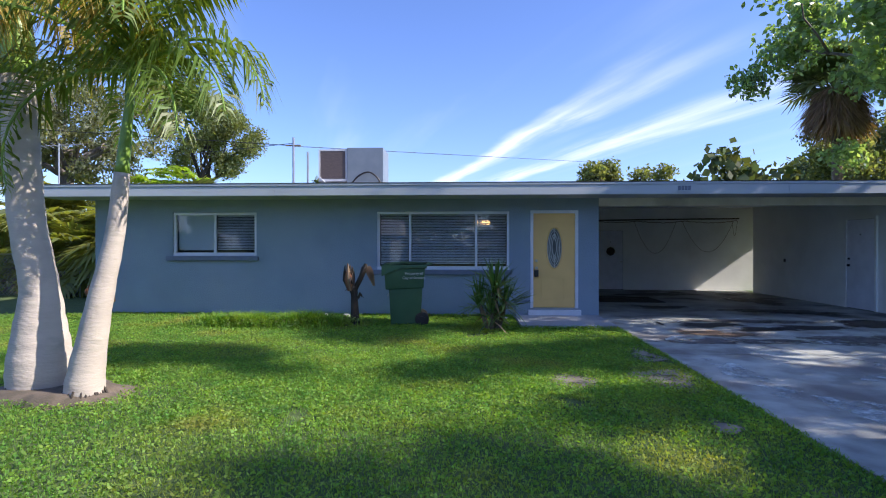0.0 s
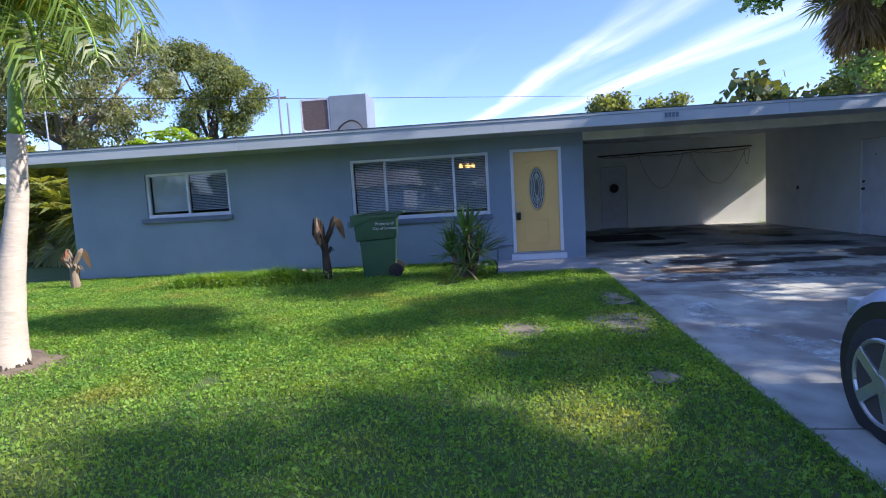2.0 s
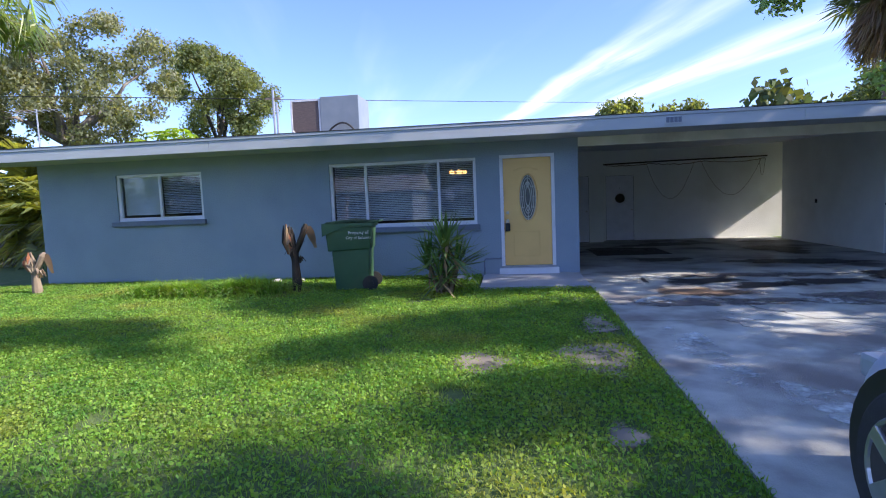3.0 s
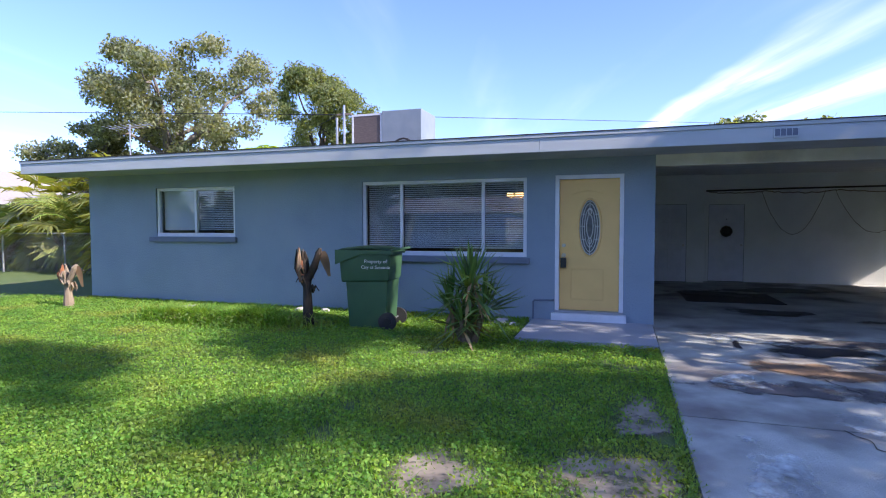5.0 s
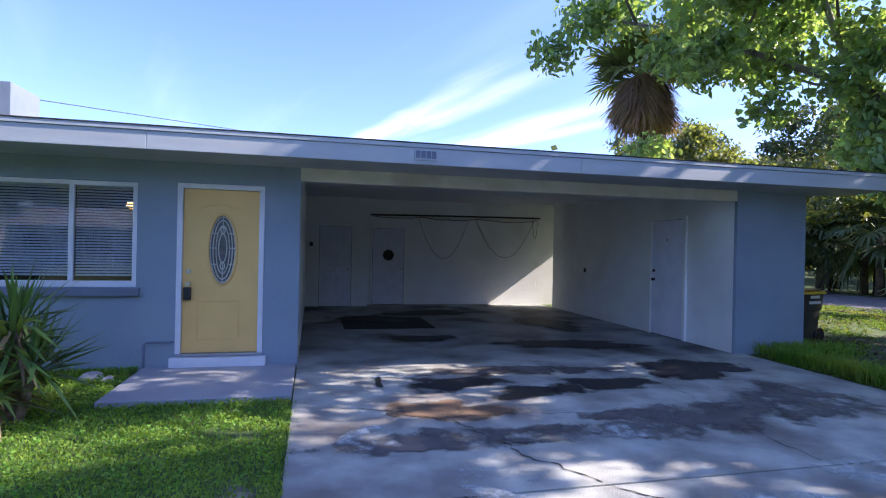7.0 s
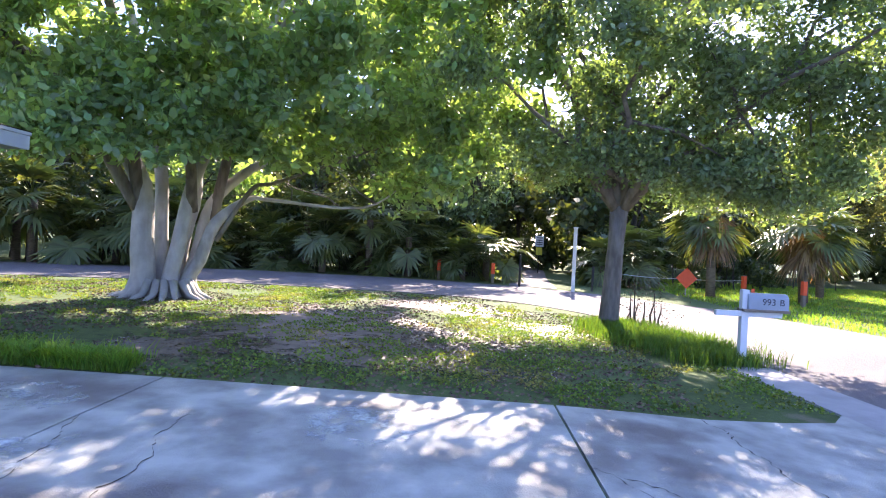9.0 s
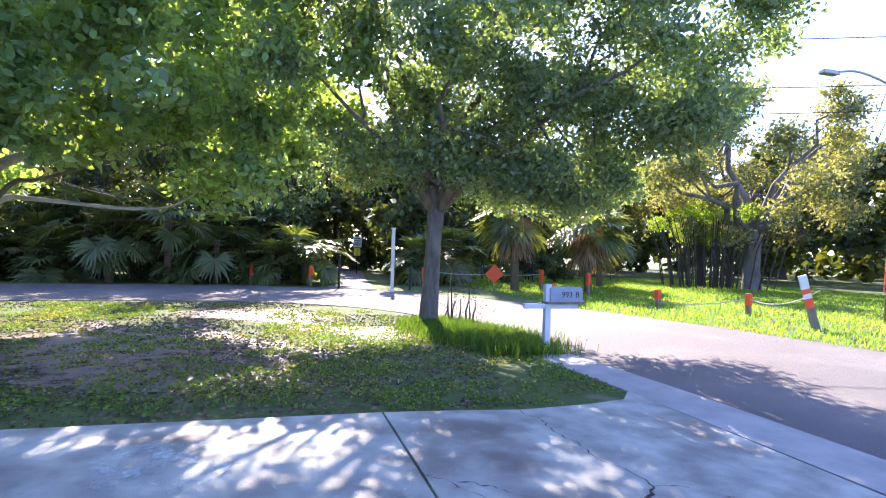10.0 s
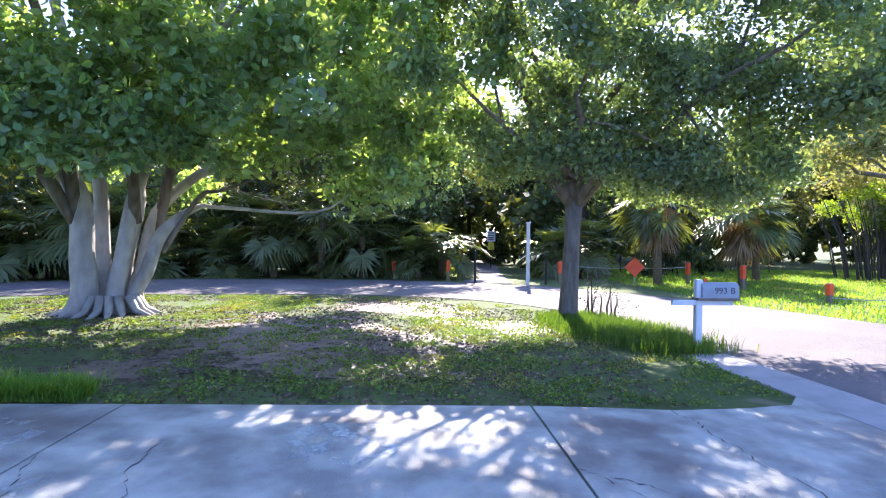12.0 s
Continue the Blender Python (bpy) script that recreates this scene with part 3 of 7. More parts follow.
def stain(cx, cy, rx, ry, seed, mat, z=0.0145):
    """An irregular flat oil patch."""
    r = np.random.default_rng(seed)
    ph = r.uniform(0, 6.28, 6)
    bm = bmesh.new()
    ring = []
    for k in range(48):
        a = 2 * math.pi * k / 48
        s = 1 + sum(0.22 / (i + 1) * math.sin((i + 2) * a + ph[i]) for i in range(6))
        x, y = cx + rx * s * math.cos(a), cy + ry * s * math.sin(a)
        ring.append(bm.verts.new((x, y, rise(min(y, 11.5)) + z)))
    part("stain", soft_patch(bm, ring, (cx, cy)), mat, driveway)


def soft_patch(bm, ring, centre):
    """Fill a ring with a core and a rim over which the patch thins out."""
    lay = bm.verts.layers.float.new("fade")
    c = Vector((centre[0], centre[1], 0))
    ring = [v for v in bm.verts]
    core = []
    for v in ring:
        q = c.lerp(v.co, 0.45)
        w = bm.verts.new((q.x, q.y, v.co.z))
        w[lay] = 1.0
        core.append(w)
    for k in range(len(ring)):
        j = (k + 1) % len(ring)
        bm.faces.new((ring[k], ring[j], core[j], core[k]))
    bm.faces.new(core)
    return bm


def stain_material(name, c, edge):
    """Oil soaked into concrete: broken up by noise, with bare concrete between."""
    m = material(name, c, tuple(v * 1.8 for v in c), 3.5, 0.6, coords="World")
    nt = m.node_tree
    gm = nt.nodes.new("ShaderNodeNewGeometry")
    n = nt.nodes.new("ShaderNodeTexNoise"); n.inputs["Scale"].default_value = 3.8; n.inputs["Detail"].default_value = 10; n.inputs["Roughness"].default_value = 0.65
    nt.links.new(gm.outputs["Position"], n.inputs["Vector"])
    r = nt.nodes.new("ShaderNodeMapRange"); r.inputs[1].default_value = edge; r.inputs[2].default_value = edge + 0.20
    fd = nt.nodes.new("ShaderNodeAttribute"); fd.attribute_name = "fade"
    ad = nt.nodes.new("ShaderNodeMath"); ad.operation = 'MULTIPLY_ADD'; ad.inputs[1].default_value = 0.42; ad.inputs[2].default_value = -0.36
    nt.links.new(fd.outputs["Fac"], ad.inputs[0])
    sm = nt.nodes.new("ShaderNodeMath"); sm.operation = 'ADD'
    nt.links.new(n.outputs["Fac"], sm.inputs[0]); nt.links.new(ad.outputs[0], sm.inputs[1])
    nt.links.new(sm.outputs[0], r.inputs[0])
    t = nt.nodes.new("ShaderNodeBsdfTransparent")
    ms = nt.nodes.new("ShaderNodeMixShader")
    nt.links.new(r.outputs[0], ms.inputs[0]); nt.links.new(t.outputs[0], ms.inputs[1]); nt.links.new(nt.nodes["Principled BSDF"].outputs[0], ms.inputs[2])
    nt.links.new(ms.outputs[0], nt.nodes["Material Output"].inputs[0])
    return m


OIL = stain_material("oil_stain", (0.022, 0.021, 0.021), 0.30)
RUST = stain_material("rust_stain", (0.135, 0.09, 0.055), 0.29)
PALE = stain_material("pale_cement_smear", (0.40, 0.44, 0.43), 0.53)
stain(4.75, 10.4, 0.75, 0.42, 3, OIL, 0.0145)
stain(3.9, 10.55, 0.07, 0.26, 13, OIL, 0.0148)
stain(5.4, 9.9, 0.6, 0.28, 14, OIL, 0.0152)
stain(6.3, 10.1, 1.1, 0.36, 4, OIL, 0.0150)
stain(8.0, 10.7, 1.3, 0.6, 9, OIL, 0.0155)
stain(4.42, 9.42, 0.8, 0.38, 6, RUST, 0.0175)
GRIME = stain_material("grime_stain", (0.085, 0.078, 0.075), 0.40)
for k, (cx, cy, rx, ry, m) in enumerate(((4.4, 8.7, 1.5, 0.5, GRIME), (6.6, 8.9, 2.1, 0.6, GRIME), (8.2, 9.2, 1.0, 1.2, GRIME), (5.6, 10.9, 2.0, 0.4, GRIME),
                                           (8.7, 8.3, 0.7, 0.6, PALE), (4.0, 10.9, 0.7, 0.4, PALE), (6.0, 7.2, 0.8, 0.4, PALE), (7.0, 3.0, 0.8, 0.6, PALE))):
    stain(cx, cy, rx, ry, 30 + k, m, 0.0190 + 0.0006 * k)
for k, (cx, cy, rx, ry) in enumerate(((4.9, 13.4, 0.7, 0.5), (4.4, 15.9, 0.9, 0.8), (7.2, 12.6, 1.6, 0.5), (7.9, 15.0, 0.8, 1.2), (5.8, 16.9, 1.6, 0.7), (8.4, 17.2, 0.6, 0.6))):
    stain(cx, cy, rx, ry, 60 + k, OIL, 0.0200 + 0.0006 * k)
stain(3.5, 6.0, 0.42, 2.4, 7, PALE, 0.0180)
stain(8.6, 5.4, 0.7, 1.6, 8, PALE, 0.0180)
for k, (cx, cy, rx, ry) in enumerate(((4.4, 7.9, 0.9, 0.35), (3.9, 5.2, 0.55, 0.8), (5.6, 8.6, 1.2, 0.3), (5.0, 6.4, 0.7, 0.5), (7.3, 7.6, 1.3, 0.4), (3.6, 8.8, 0.4, 0.6))):
    stain(cx, cy, rx, ry, 80 + k, PALE, 0.0222 + 0.0006 * k)

# ---- house: walls, roof, openings ----
FY, T = 11.6, 0.2
HX0, HX1 = -7.87, 3.0
W1 = (-6.14, -4.29, 1.37, 2.31)
W2 = (-1.68, 1.14, 1.08, 2.32)
D1 = (1.575, 2.575, 0.25, 2.335)
WT = 2.60


def holed_wall(name, x0, x1, z0, z1, holes, y0, y1, mat, label):
    bm = bmesh.new()
    cut = x0
    for hx0, hx1, hz0, hz1 in sorted(holes):
        box(cut, y0, z0, hx0, y1, z1, bm)
        if hz0 > z0:
            box(hx0, y0, z0, hx1, y1, hz0, bm)
        box(hx0, y0, hz1, hx1, y1, z1, bm)
        cut = hx1
    box(cut, y0, z0, x1, y1, z1, bm)
    bmesh.ops.remove_doubles(bm, verts=bm.verts, dist=0.0005)
    return setting(name, bm, mat, label, "wall")


def deck(y):
    """Underside of the sloping roof."""
    return 2.60 + 0.0365 * (min(y, 19.2) - 10.77)


def to_deck(bm, up=0.05):
    for v in bm.verts:
        if v.co.z > 2.45:
            v.co.z = deck(v.co.y) + up
    return bm


holed_wall("wall_front", HX0, HX1, -0.05, WT, [W1, W2, D1], FY, FY + T, M["blue"], "blue painted block wall of the house front")
setting("wall_west", box(HX0, FY + T, -0.05, HX0 + T, 21.0, WT + .02), M["blue"], "blue painted block side wall of the house", "wall")
setting("wall_carport_side", to_deck(box(HX1 - T, FY + T, -0.05, HX1, BY + .2, WT)), M["carwhite"], "white painted block wall beside the carport", "wall")
setting("wall_north", box(HX0 + T, 20.8, -0.05, HX1 - T, 21.0, WT), M["blue"], "blue painted rear wall of the house", "wall")
# room surfaces coloured near black, so the room reads dark behind the blinds
setting("wall_inner", box(HX0 + T, 15.0, 0.2, HX1 - T, 15.12, WT - 0.02), M["dark"], "inner wall of the front room, coloured near black for its dimness", "wall")
setting("floor_room", box(HX0 + T, FY + T, 0.1, HX1 - T, 20.8, 0.22), M["dark"], "floor of the front room, coloured near black for its dimness", "floor")
# carport: back wall, utility closet, storage block
setting("wall_carport_back", to_deck(box(HX1 + .001, BY, -0.05, 11.3, BY + .2, WT)), M["carwhite"], "white painted block wall at the back of the carport", "wall")
setting("wall_closet", to_deck(box(HX1 + .001, BY - .45, CF + .001, 4.53, BY - .002, 2.57)), M["carwhite"], "white closet front projecting from the carport wall", "wall")
storage = bmesh.new()
box(SX, 11.62, -0.05, 10.68, 18.1, WT, storage)
setting("wall_storage", to_deck(storage), M["carwhite"], "white painted storage block wall of the carport", "wall")
setting("wall_pier", box(SX + .002, 11.56, -0.05, 10.70, 11.62, WT), M["blue"], "blue painted end wall of the carport", "wall")
setting("wall_storage_side", to_deck(box(10.68, 11.62, -0.05, 10.70, 18.1, WT)), M["blue"], "blue painted outer wall of the storage block", "wall")
# unseen header, added to cut the sun patch on the carport's back wall
setting("wall_passage", to_deck(box(10.48, 18.102, 2.08, 10.68, BY - .002, WT)), M["carwhite"], "unseen white wall added over the passage to cut the sun patch", "wall")
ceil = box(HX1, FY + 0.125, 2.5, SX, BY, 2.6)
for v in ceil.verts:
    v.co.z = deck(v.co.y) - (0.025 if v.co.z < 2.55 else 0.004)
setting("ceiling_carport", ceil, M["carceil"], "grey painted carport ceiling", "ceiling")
setting("beam", box(HX1, FY - 0.04, 2.42, SX, FY + 0.12, 2.585, None, 0.006), M["cream"], "stained cream wooden beam over the carport opening", "beam")
RX0, RX1, RY0 = -8.58, 11.40, 10.74
roof = thing("roof", (0, 0, 0), "low-pitched gravel roof with pale blue fascia boards", "roof", kind="structure")
bm = bmesh.new()
xa, xb = RX0 + .03, RX1 - .03
for y0, y1, z0, z1 in ((RY0 + .03, 19.2, 2.60, 2.908), (19.2, 24.0, 2.908, 2.72)):
    v = [bm.verts.new(p) for p in ((xa, y0, z0), (xb, y0, z0), (xb, y1, z1), (xa, y1, z1), (xa, y0, z0 + .2), (xb, y0, z0 + .2), (xb, y1, z1 + .2), (xa, y1, z1 + .2))]
    for f in ((3, 2, 1, 0), (4, 5, 6, 7), (0, 1, 5, 4), (2, 3, 7, 6), (1, 2, 6, 5), (3, 0, 4, 7)):
        bm.faces.new([v[i] for i in f])
bmesh.ops.remove_doubles(bm, verts=bm.verts, dist=0.001)
part("roof_deck", bm, M["roofgravel"], roof, "grey gravel roofing")
part("soffit", box(RX0 + .03, RY0 + .03, 2.585, RX1 - .03, FY - 0.001, 2.598), M["soffit"], roof, "grey painted soffit")
for x0, x1 in ((RX0, -3.6), (-3.597, 1.45), (1.453, 6.4), (6.403, RX1)):
    part("fascia_board", box(x0, RY0, 2.585, x1, RY0 + 0.028, 2.775, None, 0.004), M["fascia"], roof)
part("drip_edge", box(RX0 - .012, RY0 - 0.014, 2.778, RX1 + .012, RY0 + 0.05, 2.825, None, 0.004), M["fascia"], roof, "pale blue metal drip edge")
part("roof_felt_edge", box(RX0 - .016, RY0 - 0.02, 2.826, RX1 + .016, RY0 + 0.12, 2.838), M["crack"], roof, "dark roofing edge")
for x0, x1 in ((RX0, RX0 + 0.028), (RX1 - 0.028, RX1)):
    fb_ = box(x0, RY0 + 0.052, 2.585, x1, 19.2, 2.82)
    for v in fb_.verts:
        v.co.z = deck(v.co.y) + (0.215 if v.co.z > 2.7 else -0.015)
    part("fascia_board", fb_, M["fascia"], roof)
plate = thing("house_number_plate", (4.42, RY0 - 0.006, 2.69), "small plate with four dark numerals on the fascia", "number plate")
part("plate", box(-0.135, -0.012, -0.06, 0.135, 0.004, 0.06, None, 0.003), M["fascia"], plate)
for i in range(4):
    part("numeral_bar", box(-0.12 + i * 0.063, -0.018, -0.035, -0.068 + i * 0.063, -0.013, 0.05), M["sillblue"], plate)


def window(name, w, mullions, label, blind_panes, y=FY):
    """Sliding window: white frame, mullions, panes, sill, blinds behind."""
    x0, x1, z0, z1 = w
    win = thing(name, (0, 0, 0), label, "window", kind="structure")
    fr = 0.055
    part("window_frame", box(x0 + .002, y + 0.03, z1 - fr, x1 - .002, y + 0.10, z1 - .002, None, 0.004), M["white"], win)
    part("window_frame", box(x0 + .002, y + 0.02, z0 + .002, x1 - .002, y + 0.11, z0 + fr * 1.3, None, 0.004), M["white"], win)
    for a in (x0 + .002, x1 - fr - .002):
        part("window_frame", box(a, y + 0.03, z0 + fr * 1.3, a + fr, y + 0.10, z1 - fr, None, 0.004), M["white"], win)
    edges = [x0 + fr] + list(mullions) + [x1 - fr]
    for m in mullions:
        part("mullion", box(m - 0.025, y + 0.035, z0 + fr * 1.3, m + 0.025, y + 0.09, z1 - fr, None, 0.004), M["white"], win)
    for a, b in zip(edges, edges[1:]):
        p = part("pane", box(a, y + 0.06, z0 + fr, b, y + 0.066, z1 - fr), M["glass"], win)
        p.visible_shadow = False
    sill = box(x0 - 0.12, y - 0.07, z0 - 0.10, x1 + 0.05, y - 0.001, z0 - 0.005, None, 0.01)
    part("window_sill", sill, M["sillblue"], win)
    for i, (a, b) in enumerate(zip(edges, edges[1:])):
        tilt = blind_panes[i]
        bl = thing("window_blind", (0, 0, 0), "white horizontal slat blind hanging behind the window glass", "blind", "blinds in the front windows")
        part("headrail", box(a + .01, y + 0.125, z1 - 0.07, b - .01, y + 0.165, z1 - 0.03), M["blind"], bl)
        n = int((z1 - z0 - 0.16) / 0.034)
        me = None
        for k in range(n):
            zz = z1 - 0.085 - k * 0.034
            if me is None:
                s = box(-(b - a) / 2 + .015, -0.0185, -0.0007, (b - a) / 2 - .015, 0.0185, 0.0007)
                s.transform(Matrix.Rotation(radians(tilt), 4, 'X'))
                first = part("slat", s, M["blind"], bl)
                me = first.data
                o = first
            else:
                o = new("slat", me)
                o.parent = bl
            o.matrix_basis = pose((a + b) / 2, y + 0.145, zz)
    return win


window("window_1", W1, [-5.22], "white sliding window with two panes and a blue sill", (74, 34))
window("window_2", W2, [-0.97, 0.435], "wide white three-pane window with blinds and a blue sill", (34, 36, 36))

# front door
door = thing("door_1", (D1[0], FY, D1[2]), "closed yellow front door with an oval leaded glass light", "door", kind="structure")
dw, dh = D1[1] - D1[0], D1[3] - D1[2]
for a in (0.002, dw - 0.062):
    part("door_frame", box(a, -0.012, 0.03, a + 0.06, 0.12, dh - 0.06, None, 0.004), M["white"], door)
part("door_frame", box(0.002, -0.012, dh - 0.06, dw - .002, 0.12, dh - .002, None, 0.004), M["white"], door)
part("threshold", box(0.002, -0.03, 0.0, dw - .002, 0.12, 0.03, None, 0.006), M["metal"], door)
OC, OA, OB = (dw / 2 + 0.01, 1.29), 0.155, 0.42


def oval_slab():
    """Door leaf with an oval hole through it."""
    bm = bmesh.new()
    x0, x1, z0, z1 = 0.064, dw - 0.064, 0.035, dh - 0.063
    n = 48
    loops = []
    for y in (0.045, 0.085):
        inn, outr = [], []
        for k in range(n):
            a = 2 * math.pi * k / n
            c, s = math.cos(a), math.sin(a)
            inn.append(bm.verts.new((OC[0] + OA * c, y, OC[1] + OB * s)))
            tx = ((x1 if c > 0 else x0) - OC[0]) / c if abs(c) > 1e-6 else 1e9
            tz = ((z1 if s > 0 else z0) - OC[1]) / s if abs(s) > 1e-6 else 1e9
            t = min(tx, tz)
            outr.append(bm.verts.new((OC[0] + c * t, y, OC[1] + s * t)))
        # square the corners
        for cx in (x0, x1):
            for cz in (z0, z1):
                k = min(range(n), key=lambda i: (outr[i].co.x - cx) ** 2 + (outr[i].co.z - cz) ** 2)
                outr[k].co.x, outr[k].co.z = cx, cz
        loops.append((inn, outr))
    (i0, o0), (i1, o1) = loops
    for k in range(n):
        j = (k + 1) % n
        bm.faces.new((i0[k], i0[j], o0[j], o0[k]))
        bm.faces.new((i1[k], o1[k], o1[j], i1[j]))
        bm.faces.new((i0[k], i1[k], i1[j], i0[j]))
        bm.faces.new((o0[k], o0[j], o1[j], o1[k]))
    bmesh.ops.recalc_face_normals(bm, faces=bm.faces)
    return bm


leaf = part("door_leaf", oval_slab(), M["yellow"], door)


def oval_ring(a, b, r, y, n=40, cx=0.0, cz=0.0):
    pts = [(OC[0] + cx + a * math.cos(2 * math.pi * k / n), y, OC[1] + cz + b * math.sin(2 * math.pi * k / n)) for k in range(n + 1)]
    return tube(pts, r, 6, None, False)


part("oval_moulding", oval_ring(OA + 0.012, OB + 0.012, 0.016, 0.045), M["yellow"], door, "", True)
bm = bmesh.new()
bm.faces.new([bm.verts.new((OC[0] + OA * math.cos(2 * math.pi * k / 40), 0.066, OC[1] + OB * math.sin(2 * math.pi * k / 40))) for k in range(40)])
M["leaded"] = material("bevelled_door_glass", (0.06, 0.065, 0.06), (0.14, 0.145, 0.13), 14, 0.15, 0.8, 30, spec=0.6)
part("oval_glass", bm, M["leaded"], door, "bevelled leaded glass")
bm = bmesh.new()
merge(bm, oval_ring(OA * .72, OB * .86, 0.0075, 0.06))
merge(bm, oval_ring(OA * .30, OB * .42, 0.0075, 0.06, cz=0.02))
merge(bm, oval_ring(OA * .5, OB * .70, 0.006, 0.06))
merge(bm, oval_ring(OA * .16, OB * .10, 0.0075, 0.06, cz=-0.20))
merge(bm, oval_ring(OA * .16, OB * .10, 0.0075, 0.06, cz=0.24))
for zz in (-0.18, 0.02, 0.2):
    half = OA * math.sqrt(max(0, 1 - (zz / OB) ** 2))
    for s in (-1, 1):
        tube([(OC[0] + s * half, 0.06, OC[1] + zz), (OC[0] + s * half * 0.5, 0.06, OC[1] + zz)], 0.007, 6, bm)
tube([(OC[0], 0.06, OC[1] - OB), (OC[0], 0.06, OC[1] - OB * .42)], 0.006, 6, bm)
tube([(OC[0], 0.06, OC[1] + OB * .45), (OC[0], 0.06, OC[1] + OB)], 0.006, 6, bm)
merge(bm, oval_ring(OA * .93, OB * .96, 0.007, 0.06))
part("lead_came", bm, M["came"], door, "silvery lead cames")
bm = bmesh.new()
pts = [(0.25 + 0.45 * k / 16, 0.043, 1.79 + 0.05 * math.sin(math.pi * k / 16)) for k in range(17)]
tube(pts, 0.006, 5, bm)
for zz in (0.20, 0.66):
    tube([(0.24, 0.043, zz), (0.71, 0.043, zz)], 0.006, 5, bm)
for xx in (0.24, 0.71):
    tube([(xx, 0.043, 0.20), (xx, 0.043, 0.66)], 0.006, 5, bm)
part("panel_moulding", bm, M["yellow"], door)
part("deadbolt", disc((0.13, 0.035, 1.02), 0.028, 0.03), M["chrome"], door, "round brass deadbolt")
part("door_knob", disc((0.13, 0.02, 0.87), 0.03, 0.06), M["chrome"], door, "round brass knob")
lock = part("lockbox", box(0.085, -0.03, 0.68, 0.17, 0.03, 0.83, None, 0.012), M["black"], door, "black key lockbox")
part("shackle", tube([(0.105, 0.0, 0.82), (0.105, 0.0, 0.87), (0.13, 0.0, 0.895), (0.15, 0.0, 0.87), (0.15, 0.0, 0.82)], 0.006, 6), M["chrome"], door)
setting("step_door", box(1.53, FY - 0.10, 0.11, 2.62, FY - 0.001, 0.245, None, 0.01), M["white"], "white painted concrete door step", "step")
setting("porch_slab", box(1.24, 10.08, -0.03, 2.985, FY - 0.001, 0.135, None, 0.01), M["porch"], "low painted concrete porch slab", "porch")
tap = thing("hose_pipe", (1.25, FY - 0.05, 0.1), "short bent blue pipe against the house wall", "pipe")
part("pipe", tube([(0, 0, 0), (0, 0, 0.30), (0.03, 0, 0.33), (0.28, 0, 0.33), (0.31, 0.04, 0.33)], 0.014, 8), M["sillblue"], tap)


# carport doors and fittings
def flush_door(name, at, rz, w, h, label, six=False):
    d = thing(name, at, label, "door", kind="structure", rz=rz)
    part("door_leaf", box(0, -0.026, 0.012, w, -0.013, h, None, 0.004), M["white"], d)
    for a in (-0.07, w + .01):
        part("door_frame", box(a, -0.045, 0, a + 0.06, 0, h + .06, None, 0.004), M["carwhite"], d)
    part("door_frame", box(-0.008, -0.045, h + .008, w + .008, 0, h + 0.06, None, 0.004), M["carwhite"], d)
    # near-black sheet behind the leaf paints the shade of the gap round it
    part("gap_shade_sheet", box(-0.008, -0.012, 0.0, w + 0.008, -0.001, h + 0.006), M["crack"], d, "near-black sheet painting the shade in the door gap")
    if six:
        for zz, hh in ((0.25, 0.6), (1.0, 0.55), (1.68, 0.2)):
            for xx in (0.12, w / 2 + 0.04):
                part("door_panel", box(xx, -0.045, zz, xx + w / 2 - 0.16, -0.025, zz + hh, None, 0.012), M["white"], d)
    return d


d2 = flush_door("door_2", (3.33, BY - .452, CF + .001), 0, 0.78, 2.0, "closed white six-panel door of the closet", True)
part("door_knob", disc((0.71, -0.05, 0.95), 0.028, 0.05), M["chrome"], d2)
d3 = flush_door("door_3", (4.70, BY - .002, CF + .001), 0, 0.82, 2.0, "closed white back door with a small wreath")
part("door_knob", disc((0.76, -0.045, 0.95), 0.026, 0.05), M["chrome"], d3)
part("peephole", disc((0.41, -0.022, 1.62), 0.012, 0.01), M["black"], d3)
d4 = flush_door("door_4", (SX - .002, 13.65, CF + .001), -90, 0.9, 2.1, "closed white storage door in the carport wall")
part("door_knob", disc((0.08, -0.05, 1.02), 0.028, 0.05), M["black"], d4)
part("deadbolt", disc((0.08, -0.04, 1.18), 0.024, 0.03), M["black"], d4)
part("peephole", disc((0.45, -0.03, 1.75), 0.014, 0.01), M["black"], d4)
mat = thing("doormat", (4.6, 15.4, CF), "dark flat rubber mat lying on the carport floor", "mat")
part("pad", box(-.85, -.8, 0.001, .85, .75, .014, None, .004), M["rubber"], mat)
wreath = thing("wreath", (5.11, BY - .05, 1.41), "small dark round wreath hung on the back door", "wreath")
rngw = np.random.default_rng(3)
bm = bmesh.new()
tube([(0.11 * math.cos(2 * math.pi * k / 28), 0.004 * math.sin(k * 2.3), 0.11 * math.sin(2 * math.pi * k / 28)) for k in range(29)], [0.034 + 0.008 * math.sin(k * 1.9) for k in range(29)], 7, bm, False)
disc((0, 0.015, 0), 0.09, 0.012, "y", 18, bm)
part("ring", bm, M["darkbark"], wreath)
sconce = thing("wall_lamp", (3.13, BY - .46, 1.66), "small black unlit wall lamp on the closet", "lamp")
part("base", box(-0.03, -0.03, -0.05, 0.03, 0, 0.05, None, 0.006), M["black"], sconce)
part("shade", disc((0, -0.07, 0.0), 0.045, 0.09, "z", 10), M["black"], sconce)
for y0, x0, z0 in ((16.3, 9.40, 1.17),):
    so = thing("wall_socket", (SX - .004, y0, z0), "small dark electric socket on the white wall", "socket")
    part("cover", box(-0.02, -0.04, -0.05, 0, 0.04, 0.05, None, 0.004), M["black"], so)
